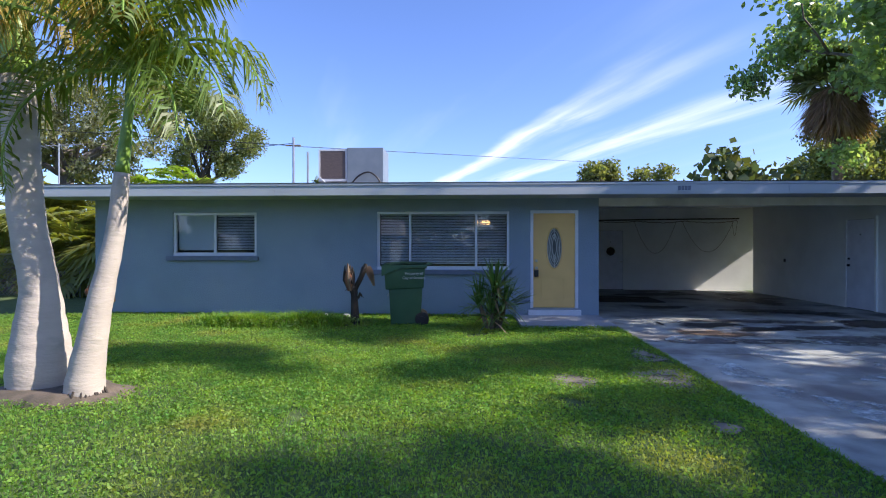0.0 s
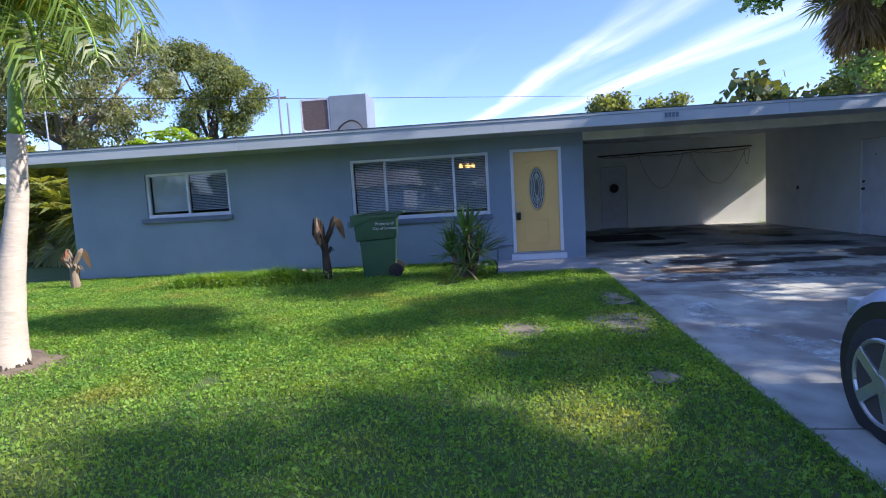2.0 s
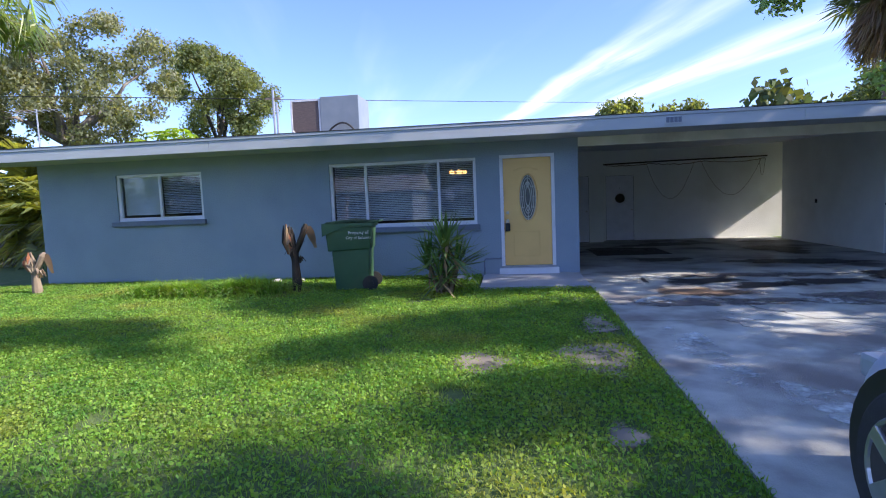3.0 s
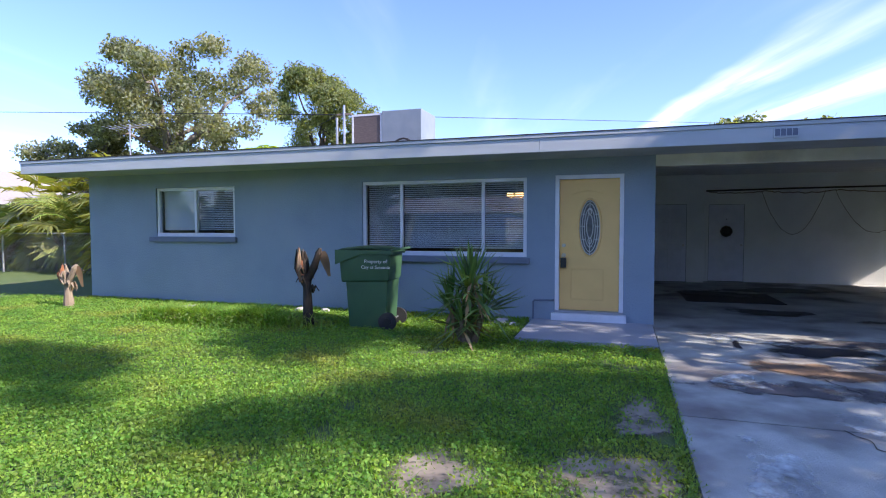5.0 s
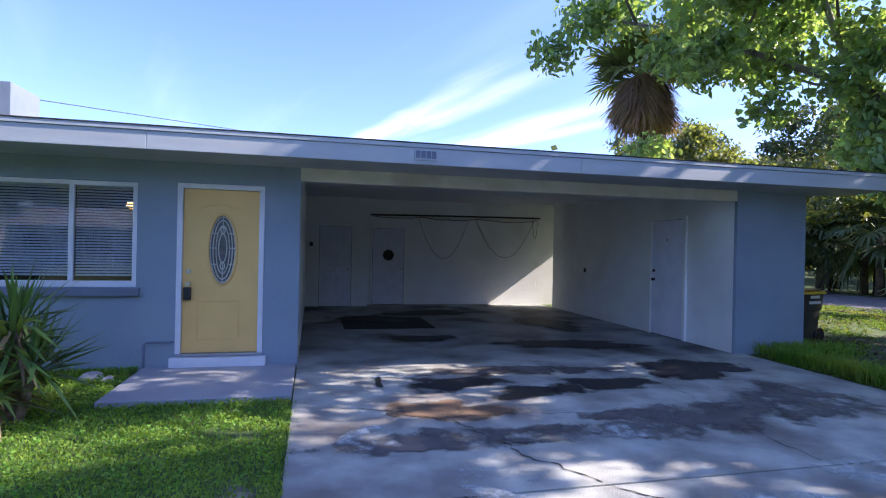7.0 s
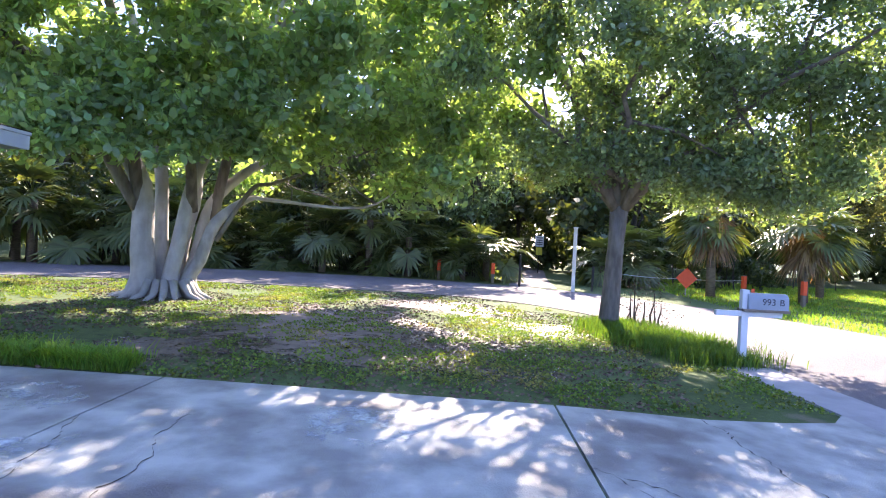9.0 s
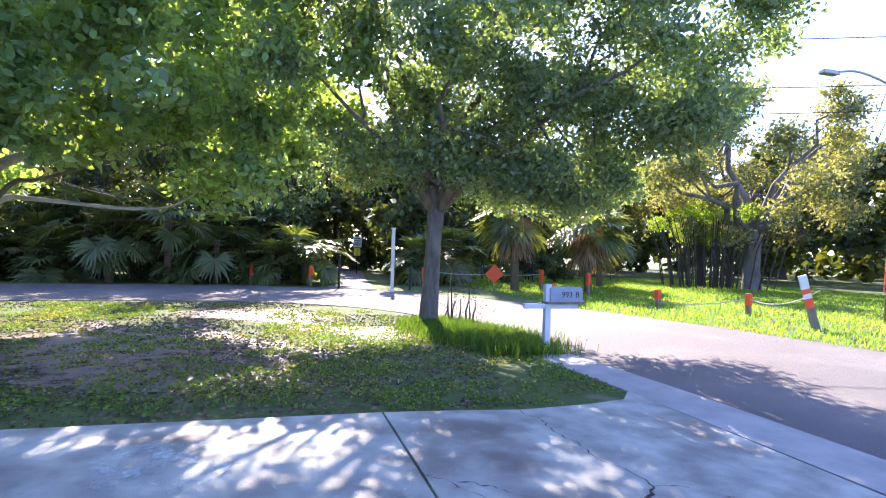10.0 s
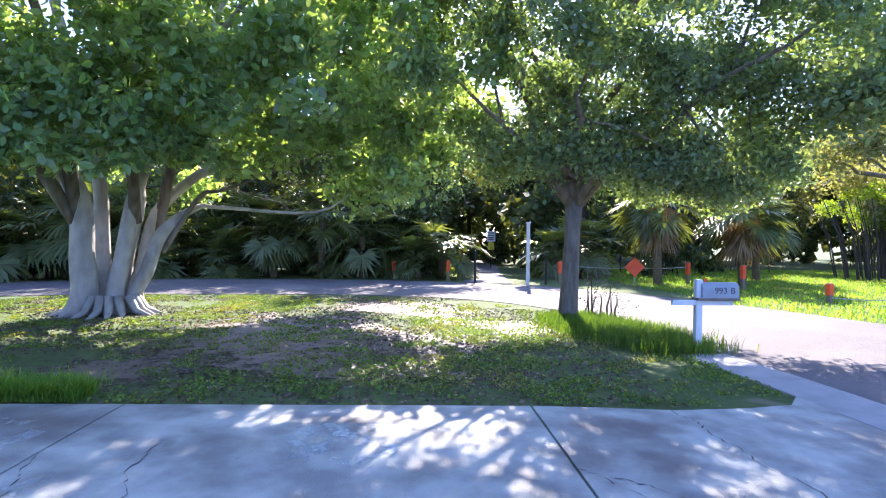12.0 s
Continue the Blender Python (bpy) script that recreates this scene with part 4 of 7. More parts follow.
garland = thing("cable_garland", (0, BY - .04, 0), "dead cable garland strung along a rail on the carport wall", "cable")
rngg = np.random.default_rng(8)
for a, b, s, w in ((4.7, 6.0, 0.05, .012), (6.0, 7.6, 0.06, .012), (7.6, 9.3, 0.07, .012), (5.9, 7.3, 1.10, .006), (7.5, 9.2, 1.05, .006), (9.15, 9.32, .5, .006)):
    pts = [(a + (b - a) * k / 24, 0.01 * math.sin(k), 2.44 - s * 4 * (k / 24) * (1 - k / 24) + rngg.normal() * 0.008) for k in range(25)]
    part("strand", tube(pts, w, 5), M["wood"], garland)
part("rail", tube([(4.62, 0.0, 2.46), (6.6, 0.0, 2.49), (9.38, 0.0, 2.51)], 0.022, 6), M["darkbark"], garland)

# AC unit on the roof
ac = thing("rooftop_air_conditioner", (-4.15, 16.0, 2.86), "pale metal rooftop air conditioner on a raised stand", "air conditioner")
part("cabinet", box(0.85, 0.0, 0.06, 1.92, 1.1, 1.62, None, 0.012), M["accab"], ac)
part("condenser", box(0.0, 0.05, 0.62, 0.84, 0.95, 1.58, None, 0.012), M["metal"], ac)
part("coil_panel", box(0.05, 0.03, 0.72, 0.80, 0.052, 1.53), M["coil"], ac, "brown coil panel in shade")
for x0, z0, x1, z1 in ((0.0, 1.53, 0.84, 1.58), (0.0, 0.64, 0.05, 1.53), (0.80, 0.64, 0.84, 1.53), (0.05, 0.64, 0.80, 0.70)):
    part("frame_bar", box(x0, 0.02, z0, x1, 0.048, z1), M["acpale"], ac, "pale frame bar")
for x in (0.12, 0.66):
    for y in (0.1, 0.9):
        part("leg", box(x, y, 0.0, x + 0.05, y + 0.05, 0.63), M["acpale"], ac)
part("rail", box(0.0, 0.06, 0.52, 0.84, 0.12, 0.60), M["acpale"], ac)
part("brace", tube([(0.05, 0.0, 0.75), (0.30, 0.0, 0.50), (0.62, 0.0, 0.34)], 0.02, 6), M["acpale"], ac)
part("brace", tube([(0.66, 0.06, 0.78), (0.80, 0.06, 0.55), (0.84, 0.06, 0.2)], 0.02, 6), M["acpale"], ac)
part("conduit", tube(smooth_line([(0.70, -0.04, 0.42), (0.95, -0.08, 0.50), (1.2, -0.12, 0.76), (1.5, -0.14, 0.88), (1.75, -0.10, 0.74), (1.92, -0.06, 0.4), (1.97, -0.03, 0.0)], 5), 0.026, 7), M["black"], ac, "black flexible conduit", True)
mast = thing("roof_mast", (-5.7, 18.5, 2.9), "slim metal service mast with wires on the roof", "mast")
part("pole", tube([(0, 0, 0), (0, 0, 2.4)], 0.04, 8), M["metal"], mast)
part("crossarm", box(-0.25, -0.02, 2.1, 0.25, 0.02, 2.15), M["wood"], mast)
pipe = thing("roof_vent_pipe", (-4.35, 15.6, 2.95), "thin grey vent pipe standing on the roof", "pipe")
part("pipe", tube([(0, 0, 0), (0, 0, 1.35)], 0.03, 8), M["metal"], pipe)

# interior lamp
chand = thing("chandelier", (0.6, 13.7, 2.12), "small lit brass chandelier glowing inside the front room", "lamp")
part("stem", tube([(0, 0, 0.0), (0, 0, 0.46)], 0.012, 6), M["chrome"], chand)
part("hub", disc((0, 0, 0.03), 0.05, 0.08, "z", 12), M["chrome"], chand)
for k in range(5):
    a = 2 * math.pi * k / 5
    c, s = math.cos(a), math.sin(a)
    part("arm", tube([(0, 0, 0.0), (0.08 * c, 0.08 * s, -0.05), (0.16 * c, 0.16 * s, 0.0)], 0.008, 6), M["chrome"], chand)
    bm = bmesh.new()
    bmesh.ops.create_uvsphere(bm, u_segments=10, v_segments=8, radius=0.05, matrix=Matrix.Translation((0.16 * c, 0.16 * s, 0.05)))
    part("bulb_shade", bm, M["bulb"], chand, "glowing glass shade", True)

# ---- plants ----


# lawn spots kept sunlit by gaps cut into high crowns: x, y, half width
SUN_BREAKS = ((-3.3, 4.6, .7), (-2.5, 5.05, .5), (-1.5, 5.15, .4), (-.7, 5.7, .35), (.4, 5.4, .2), (1.2, 5.85, .25), (-1.5, 7.2, .5), (-.6, 7.55, .3), (-3.4, 8.8, .6), (-5.1, 8.8, .7), (-7, 9.3, .9),
              (-1.5, 5.9, .3), (2.0, 9.3, .25), (-3.6, 5.7, .4), (-4.6, 4.6, .8), (-3.0, 3.7, .4))


def sun_broken(blobs):
    """Leave out the clumps that stand between the sun and the breaks."""
    keep = []
    for q in blobs:
        c = np.array(q[:3], float)
        if all(np.linalg.norm(np.cross(c - np.array((x, y, .05)), np.array(sun_dir))) > q[3] * .5 + w for x, y, w in SUN_BREAKS):
            keep.append(q)
    return keep


def tree_thing(name, base, label, category="tree", group=""):
    return thing(name, base, label, category, group)


def add_leaves(parent, name, pts, length, width, rng, mat, droop=0.0, label=""):
    base = np.array(parent.matrix_world.translation)
    ob = finish(name, leaf_mesh(name, pts - base, length, width, rng, droop), mat, parent)
    if label:
        ob["label"] = label
    return ob


def grown_tree(base, height, trunk_r, fork, centre, radii, clumps, clump_r, leaves, leaf, label, seed, bark="oakbark", foliage="oakleaf", limbs=9, extra=(), lean=(0, 0), shell=0.4, flat=0.75, gaps=False):
    """Trunk to a fork, limbs to the clumps, and a ragged crown of leaf clumps."""
    r = np.random.default_rng(seed)
    t = tree_thing("tree", base, label)
    b = np.array(base)
    top = b + np.array([lean[0], lean[1], fork])
    bm = bmesh.new()
    tube([(0, 0, -0.1), (0, 0, 0.08), (lean[0] * .3, lean[1] * .3, fork * .35), (lean[0] * .7, lean[1] * .7, fork * .75), (lean[0], lean[1], fork)],
         [trunk_r * 1.5, trunk_r * 1.2, trunk_r, trunk_r * .95, trunk_r * 1.05], 12, bm, True, 0.06, r)
    blobs = envelope_blobs(r, centre, radii, clumps, clump_r) + [tuple(e) for e in extra]
    if gaps:
        blobs = sun_broken(blobs)
    order = sorted(blobs, key=lambda q: -q[3])
    for q in order[:limbs]:
        mid = limb(bm, top - b - np.array([0, 0, 0.15]), np.array(q[:3]) - b, trunk_r * 0.62, trunk_r * 0.1, r, 0.06, 7, 6)
        for q2 in r.permutation(len(blobs))[:3]:
            tgt = np.array(blobs[q2][:3]) - b
            if np.linalg.norm(tgt - mid[3]) < max(radii) * 0.8:
                limb(bm, mid[3], tgt, trunk_r * 0.22, trunk_r * 0.05, r, 0.05, 5, 4)
    part("trunk", bm, M[bark], t, "", True)
    add_leaves(t, "crown", blob_points(r, blobs, leaves, flat, shell), leaf, leaf * 0.55, r, M[foliage], 0.25)
    return t


def frond_arrays(r, base, az, elev, length, bend, leaflets, ll, lw, hang=0.5, twist=0.0):
    """A feather frond: arched rachis with drooping leaflets on both sides."""
    n = leaflets
    t = np.linspace(0.12, 1.0, n)
    e = elev - bend * t ** 1.4
    ds = length / n
    fx = np.cos(e)
    fz = np.sin(e)
    s = np.cumsum(fx) * ds
    z = np.cumsum(fz) * ds
    h = np.array([math.cos(az), math.sin(az), 0])
    side = np.array([-math.sin(az), math.cos(az), 0])
    p = np.array(base) + s[:, None] * h + np.stack([0 * z, 0 * z, z], 1)
    f = fx[:, None] * h + np.stack([0 * fz, 0 * fz, fz], 1)
    V = []
    for sg in (-1, 1):
        l = ll * np.sin(np.clip(t * 2.6 + 0.45, 0, math.pi)) ** 0.7 * r.uniform(0.8, 1.15, n)
        d = sg * side * 0.75 + f * 0.55 + np.array([0, 0, 0.15]) + r.normal(size=(n, 3)) * 0.16
        d /= np.linalg.norm(d, axis=1)[:, None]
        mid = p + d * (l * 0.5)[:, None]
        tip = p + d * (l * 0.82)[:, None] + np.stack([0 * l, 0 * l, -hang * l * r.uniform(0.6, 1.3, n)], 1)
        wv = f * (lw / 2)
        V.append(np.stack([p, mid + wv, tip, mid - wv], 1))
    V = np.concatenate(V).reshape(-1, 3)
    return V, p


def fan_arrays(r, hub, az, elev, size, segs=22, spread=4.4, fold=0.25):
    """A fan leaf: radial segments from a hub, tips drooping."""
    h = np.array([math.cos(az) * math.cos(elev), math.sin(az) * math.cos(elev), math.sin(elev)])
    side = np.array([-math.sin(az), math.cos(az), 0.0])
    up = np.cross(h, side)
    a = np.linspace(-spread / 2, spread / 2, segs) + r.normal(size=segs) * 0.03
    d = np.cos(a)[:, None] * h + np.sin(a)[:, None] * side + up * fold * np.abs(np.sin(a))[:, None]
    l = size * (0.72 + 0.28 * np.cos(a * 0.6)) * r.uniform(0.88, 1.08, segs)
    tang = -np.sin(a)[:, None] * h + np.cos(a)[:, None] * side
    hub = np.array(hub, float)
    mid = hub + d * (l * 0.55)[:, None]
    tip = hub + d * l[:, None] + np.stack([0 * l, 0 * l, -0.22 * l * r.uniform(0.3, 1.5, segs)], 1)
    w = tang * (size * spread / segs * 0.28)
    return np.stack([np.broadcast_to(hub, mid.shape), mid + w, tip, mid - w], 1).reshape(-1, 3)


def quads(name, chunks):
    v = np.concatenate(chunks)
    return mesh_np(name, v, np.arange(len(v)).reshape(-1, 4))


def royal_palm(base, trunk_pts, trunk_r, shaft_top, shaft_r, fronds, seed, label, dead=0, length=2.4):
    r = np.random.default_rng(seed)
    t = tree_thing("royal_palm", base, label, "palm tree")
    tp = smooth_line(trunk_pts, 6)
    rr = np.interp(np.linspace(0, 1, len(tp)), np.linspace(0, 1, len(trunk_r)), trunk_r)
    bm = tube(tp, [q * (1 + 0.018 * math.sin(i * 2.1)) for i, q in enumerate(rr)], 18, None, True, 0.012, r)
    part("trunk", bm, M["palmbark"], t, "swollen whitish trunk", True)
    root = bmesh.new()
    for k in range(60):
        a = 2 * math.pi * k / 60 + r.uniform(-.1, .1)
        q = trunk_r[0] * r.uniform(0.95, 1.12)
        tube([(q * .85 * math.cos(a), q * .85 * math.sin(a), r.uniform(0.0, 0.06)), (q * 1.08 * math.cos(a), q * 1.08 * math.sin(a), -0.03)], r.uniform(0.006, 0.014), 4, root)
    part("roots", root, M["darkbark"], t, "exposed dark rootlets")
    a0 = Vector(trunk_pts[-1])
    st = Vector(shaft_top)
    part("crownshaft", tube([a0, a0.lerp(st, 0.08), a0.lerp(st, 0.3), a0.lerp(st, 0.7), st], [trunk_r[-1] * .98, shaft_r * 1.15, shaft_r * 1.1, shaft_r * .75, shaft_r * .5], 14), M["shaft"], t, "smooth green crownshaft", True)
    for k, (az, el, bend, ln, kind) in enumerate(fronds):
        V, p = frond_arrays(r, st, az, el, ln, bend, 62, 0.62 if kind else 0.60, 0.038, 0.75 if kind else 0.55)
        f = finish("frond", quads("frond", [V]), M["frondyellow" if kind else "frond"], t)
        if kind:
            f["label"] = "hanging yellowed frond"
        part("rachis", tube([tuple(st)] + [tuple(q) for q in p[::6]], [0.03] + [0.022 * (1 - i / 12) + 0.004 for i in range(len(p[::6]))], 5), M["frondyellow" if kind else "shaft"], f)
    return t


R = radians
royal_palm((-3.62, 5.34, 0.09), [(0, 0, -0.05), (0.03, 0, 0.25), (0.17, 0, 0.95), (0.31, 0.02, 1.6), (0.38, 0.03, 2.23)], [0.195, 0.178, 0.135, 0.105, 0.088, 0.076], (0.50, 0.03, 3.25), 0.056,
           [(R(-10), R(46), 2.3, 1.9, 0), (R(-25), R(30), 2.0, 1.7, 0), (R(85), R(48), 2.0, 1.3, 0), (R(125), R(42), 2.1, 2.4, 0), (R(172), R(34), 2.0, 2.4, 0), (R(215), R(50), 2.1, 2.4, 0),
            (R(-60), R(55), 2.2, 2.3, 0), (R(-95), R(70), 1.7, 2.2, 0), (R(5), R(82), 1.5, 1.5, 0), (R(150), R(75), 1.5, 2.4, 0), (R(-30), R(70), 1.9, 1.9, 0), (R(185), R(15), 2.2, 2.1, 0), (R(110), R(80), 1.1, 1.8, 0), (R(-40), R(10), 1.7, 1.5, 0), (R(-80), R(82), 2.6, 1.6, 1)],
           11, "young royal palm with a slender leaning pale trunk and green crown")
royal_palm((-4.27, 5.58, 0.07), [(0, 0, -0.05), (0.0, 0, 0.3), (0.0, 0, 0.65), (-0.01, 0, 1.08), (-0.14, 0, 1.75), (-0.20, 0, 2.5), (-0.25, 0, 3.3)], [0.31, 0.305, 0.245, 0.18, 0.172, 0.168, 0.16], (-0.27, 0, 4.5), 0.155,
           [(R(a), R(e), b, 2.9, 0) for a, e, b in ((-15, 56, 1.8), (130, 50, 1.9), (150, 60, 1.8), (200, 50, 1.9), (255, 55, 1.8), (310, 60, 1.8), (150, 80, 1.2))]
           + [(R(-20), R(-10), 1.4, 1.5, 1), (R(40), R(-25), 1.2, 1.4, 1), (R(-70), R(-20), 1.3, 1.5, 1), (R(180), R(-20), 1.3, 1.5, 1)],
           12, "royal palm with a swollen whitish trunk and yellowing lower fronds")

mound = bmesh.new()
bmesh.ops.create_cone(mound, cap_ends=True, segments=40, radius1=1.0, radius2=0.55, depth=0.12)
for v in mound.verts:
    k = 1 + .1 * math.sin(v.co.x * 9) + .08 * math.sin(v.co.y * 13)
    v.co.x, v.co.y = v.co.x * .95 * k - 3.98, v.co.y * .62 * k + 5.46
    v.co.z += 0.06
tagged(part("soil_mound", mound, M["earth"], None, "", True), "low brown mound of soil round the palm trunks", "soil", "", "structure")

# the great fig beside the carport
r = np.random.default_rng(21)
fb = np.array((16.6, 11.6, 0.0))
fig = tree_thing("fig_tree", tuple(fb), "huge spreading fig tree with many pale fused trunks")


def fig_at(across, deep, z):
    """A spot in the fig, across and behind its broad face."""
    return np.array((0.467 * across + 0.884 * deep, -0.884 * across + 0.467 * deep, z))


bm = bmesh.new()
stems = [(fig_at(*a), fig_at(*b), q) for a, b, q in (((-.46, 0, 0), (-.58, .05, 2.6), .31), ((.10, -.12, 0), (.50, .0, 2.75), .215), ((.48, -.05, 0), (1.05, .0, 1.85), .20),
                                                      ((-.10, .42, 0), (-.20, .6, 2.9), .21), ((.22, .42, 0), (.55, .8, 3.0), .23), ((.50, .30, 0), (.95, .55, 2.3), .19))]
far = lambda *q: tuple(fig_at(*q) + fb)
limbs = [(0, far(-1.7, -.1, 4.3), far(-3.8, -1.0, 7.8), .19), (0, (14.3, 13.8, 5.2), (10.0, 17.2, 7.6), .12), (3, far(-.7, 1.0, 5.5), far(-1.8, .8, 9.5), .16), (1, far(1.3, .2, 4.6), far(2.7, .3, 8.4), .15),
         (2, far(2.3, -.2, 2.45), far(5.6, -.6, 3.1), .06), (2, far(2.4, -.5, 2.9), far(6.6, -1.2, 4.6), .055), (4, (18.6, 14.0, 5.5), (20.0, 16.0, 9.0), .18), (5, far(2.6, .6, 3.6), far(6.0, 1.0, 5.4), .11),
         (1, (15.0, 10.6, 5.4), (11.4, 9.6, 8.0), .11), (0, (15.0, 12.2, 6.3), (12.2, 12.0, 9.6), .12), (5, (17.6, 10.0, 6.0), (15.5, 6.6, 9.0), .12)]
branch = bmesh.new()
blobs = []
begun = set()
for i, mid, end, rad in limbs:
    (sx, sy, _), tp, srad = stems[i]
    up_ = [tp, tp * .45 + (np.array(mid) - fb) * .55 + np.array([0, 0, .25]), np.array(mid) - fb, (np.array(mid) + np.array(end)) / 2 - fb + r.normal(size=3) * .3, np.array(end) - fb]
    if i not in begun:
        begun.add(i)
        q = smooth_line([(sx * 1.25, sy * 1.2, -0.1), (sx * 1.02, sy, 0.45), ((sx * .6 + tp[0] * .4), (sy * .6 + tp[1] * .4), tp[2] * .5)] + up_, 4)
        f = np.linspace(0, 1, len(q))
        tube(q, np.interp(f, [0, 0.06, 0.15, 0.42, 0.6, 1], [srad * 1.5, srad * 1.08, srad * .88, srad * .72, rad, rad * .25]), 12, bm, True, 0.05, r)
    else:
        q = smooth_line([tp * np.array([1, 1, .75])] + up_[1:], 5)
        tube(q, np.linspace(rad * 1.2, rad * 0.25, len(q)), 8, branch)
    for k in range(4):
        s = np.array(q[min(len(q) - 1, len(q) * 2 // 3 + k * 2)])
        tgt = s + r.normal(size=3) * np.array([1.5, 1.5, 1.0]) + np.array([0, 0, 0.5])
        limb(branch, s, tgt, rad * .35, rad * .07, r, 0.03, 5, 4)
        blobs.append((*(tgt + fb), r.uniform(0.7, 1.15)))
    blobs.append((*end, 1.2))
for k in range(18):
    a = 2 * math.pi * k / 18 + r.uniform(-.15, .15)
    q = r.uniform(1.0, 1.7)
    tube([(0.42 * math.cos(a), 0.52 * math.sin(a), 0.42), (0.62 * math.cos(a), 0.75 * math.sin(a), 0.12), (q * .85 * math.cos(a), q * .95 * math.sin(a), -0.06)], [0.11, 0.075, 0.03], 6, bm)
part("trunk", bm, M["banyanbark"], fig, "", True)
part("limb", branch, M["oakbark"], fig, "grey spreading limbs", True)
blobs += envelope_blobs(r, (15.6, 11.2, 6.9), (6.3, 7.2, 2.7), 82, 1.0, 0.55)
blobs += [(x + r.normal() * .4, y + r.normal() * .4, z + r.normal() * .3, 0.8) for x, y, z in ((10.0, 17.2, 7.4), (9.3, 17.8, 7.0), (10.6, 16.2, 8.2), (11.4, 16.0, 6.4), (9.6, 16.6, 8.4), (12.0, 15.4, 8.6),
                                                                                              (15.8, 5.4, 3.9), (16.3, 4.4, 3.4), (15.2, 6.2, 4.6), (14.5, 7.4, 5.2), (13.6, 7.0, 5.6), (16.6, 6.6, 3.9), (13.0, 9.0, 5.0), (18.5, 7.0, 4.2), (19.5, 9.5, 4.4))]
blobs = [q for q in blobs if not (q[0] < 11.2 and q[2] < 5.6) and not (abs(q[0] - 16.6) < 2.4 and abs(q[1] - 11.6) < 2.6 and q[2] < 4.4)]
# unseen upper crown, added to shade the lawn, and the side towards the oak
blobs += [(14.5 + r.normal() * 2.2, 6.2 + r.normal() * 1.6, r.uniform(8.6, 12.0), r.uniform(.6, 1.0)) for _ in range(22)]
blobs += [(15.3 + r.normal() * 1.0, 4.9 + r.normal() * 1.0, r.uniform(4.6, 8.8), r.uniform(.55, .8)) for _ in range(8)]
blobs += [(14.6, 10.6, 4.9, .8), (13.8, 11.2, 4.6, .7)] + [(14.6 + r.normal() * .5, r.uniform(9.2, 14.4), r.uniform(4.2, 6.6), r.uniform(.6, .85)) for _ in range(13)] + [(15.7 + r.normal() * .4, r.uniform(10.0, 14.2), r.uniform(3.9, 5.4), r.uniform(.5, .7)) for _ in range(16)] + [(15.2 + r.normal() * .4, r.uniform(9.2, 14.8), r.uniform(3.7, 5.2), r.uniform(.5, .75)) for _ in range(16)]
blobs += [(20.6 + r.normal() * 1.0, 6.4 + r.normal() * 1.6, r.uniform(4.0, 6.8), r.uniform(.7, 1.0)) for _ in range(18)]
blobs += [(16.6 + r.normal() * 0.9, 3.8 + r.normal() * .35, r.uniform(4.4, 6.0), r.uniform(.5, .65)) for _ in range(4)]
blobs += [(r.uniform(13.2, 15.6), r.uniform(6.2, 9.0), r.uniform(3.7, 5.0), r.uniform(.5, .75)) for _ in range(9)]
blobs += [(r.uniform(12.5, 16.0), r.uniform(14.0, 19.5), r.uniform(4.6, 9.2), r.uniform(.65, .95)) for _ in range(26)]
blobs += [(r.uniform(14.0, 18.5), r.uniform(15.0, 20.0), r.uniform(5.6, 9.6), r.uniform(.7, 1.0)) for _ in range(20)]
blobs += [(r.uniform(13.4, 15.0), r.uniform(8.0, 12.8), r.uniform(3.2, 4.5), r.uniform(.45, .65)) for _ in range(26)]
blobs += [(r.uniform(13.4, 15.0), r.uniform(8.6, 13.2), r.uniform(2.95, 3.6), r.uniform(.38, .5)) for _ in range(26)]
blobs += [(16.5 + r.normal() * .6, r.uniform(2.9, 6.6), r.uniform(3.2, 4.7), r.uniform(.45, .6)) for _ in range(16)]
blobs = sun_broken(blobs)
# gap cut through the crown, so the low sun reaches the carport's back wall
gap_at, gap_dir = np.array((8.5, 18.3, 0.7)), np.array(sun_dir)
blobs = [q for q in blobs if np.linalg.norm(np.cross(np.array(q[:3]) - gap_at, gap_dir)) > q[3] * 1.15 + 0.55]
finish("crown", oval_leaf_mesh("crown", blob_points(r, blobs, 112000, 0.8, 0.25) - fb, 0.195, 0.115, r, 0.3), M["figleaf"], fig)

# the oak by the mailbox
r = np.random.default_rng(31)
extra = [(x, y, z, .9) for x, y, z in ((14.2, -1.6, 3.4), (13.6, -2.2, 3.9), (14.8, -0.9, 3.0), (13.2, -1.2, 4.6), (15.2, -2.6, 3.3), (12.6, -3.2, 5.6), (11.9, -4.2, 7.0), (11.6, -4.6, 8.0), (12.2, -3.6, 6.4), (16.4, 2.9, 3.4), (15.9, 3.4, 3.9), (17.2, 0.6, 3.2), (16.9, 3.8, 4.6), (16.8, -0.6, 3.1), (14.6, 1.4, 3.9), (14.2, 0.4, 4.2), (14.6, 2.4, 4.4), (15.0, 0.2, 3.5), (14.0, 1.6, 5.0), (15.4, 2.2, 3.4), (14.8, 1.0, 3.3), (14.4, 2.0, 3.6), (15.2, 3.0, 3.7), (14.3, -0.4, 3.7), (15.4, -1.0, 3.4), (14.9, 1.9, 4.9), (14.5, 0.4, 5.2))]
# unseen high clumps, added to throw shade on the lawn
extra += [(15.0 + r.normal() * 1.9, -0.4 + r.normal() * 1.5, r.uniform(9.2, 11.6), r.uniform(.6, .9)) for _ in range(8)]
extra += [tuple(q) for q in envelope_blobs(r, (13.9, -2.3, 6.0), (2.4, 2.2, 3.0), 26, 0.85, 0.3)]
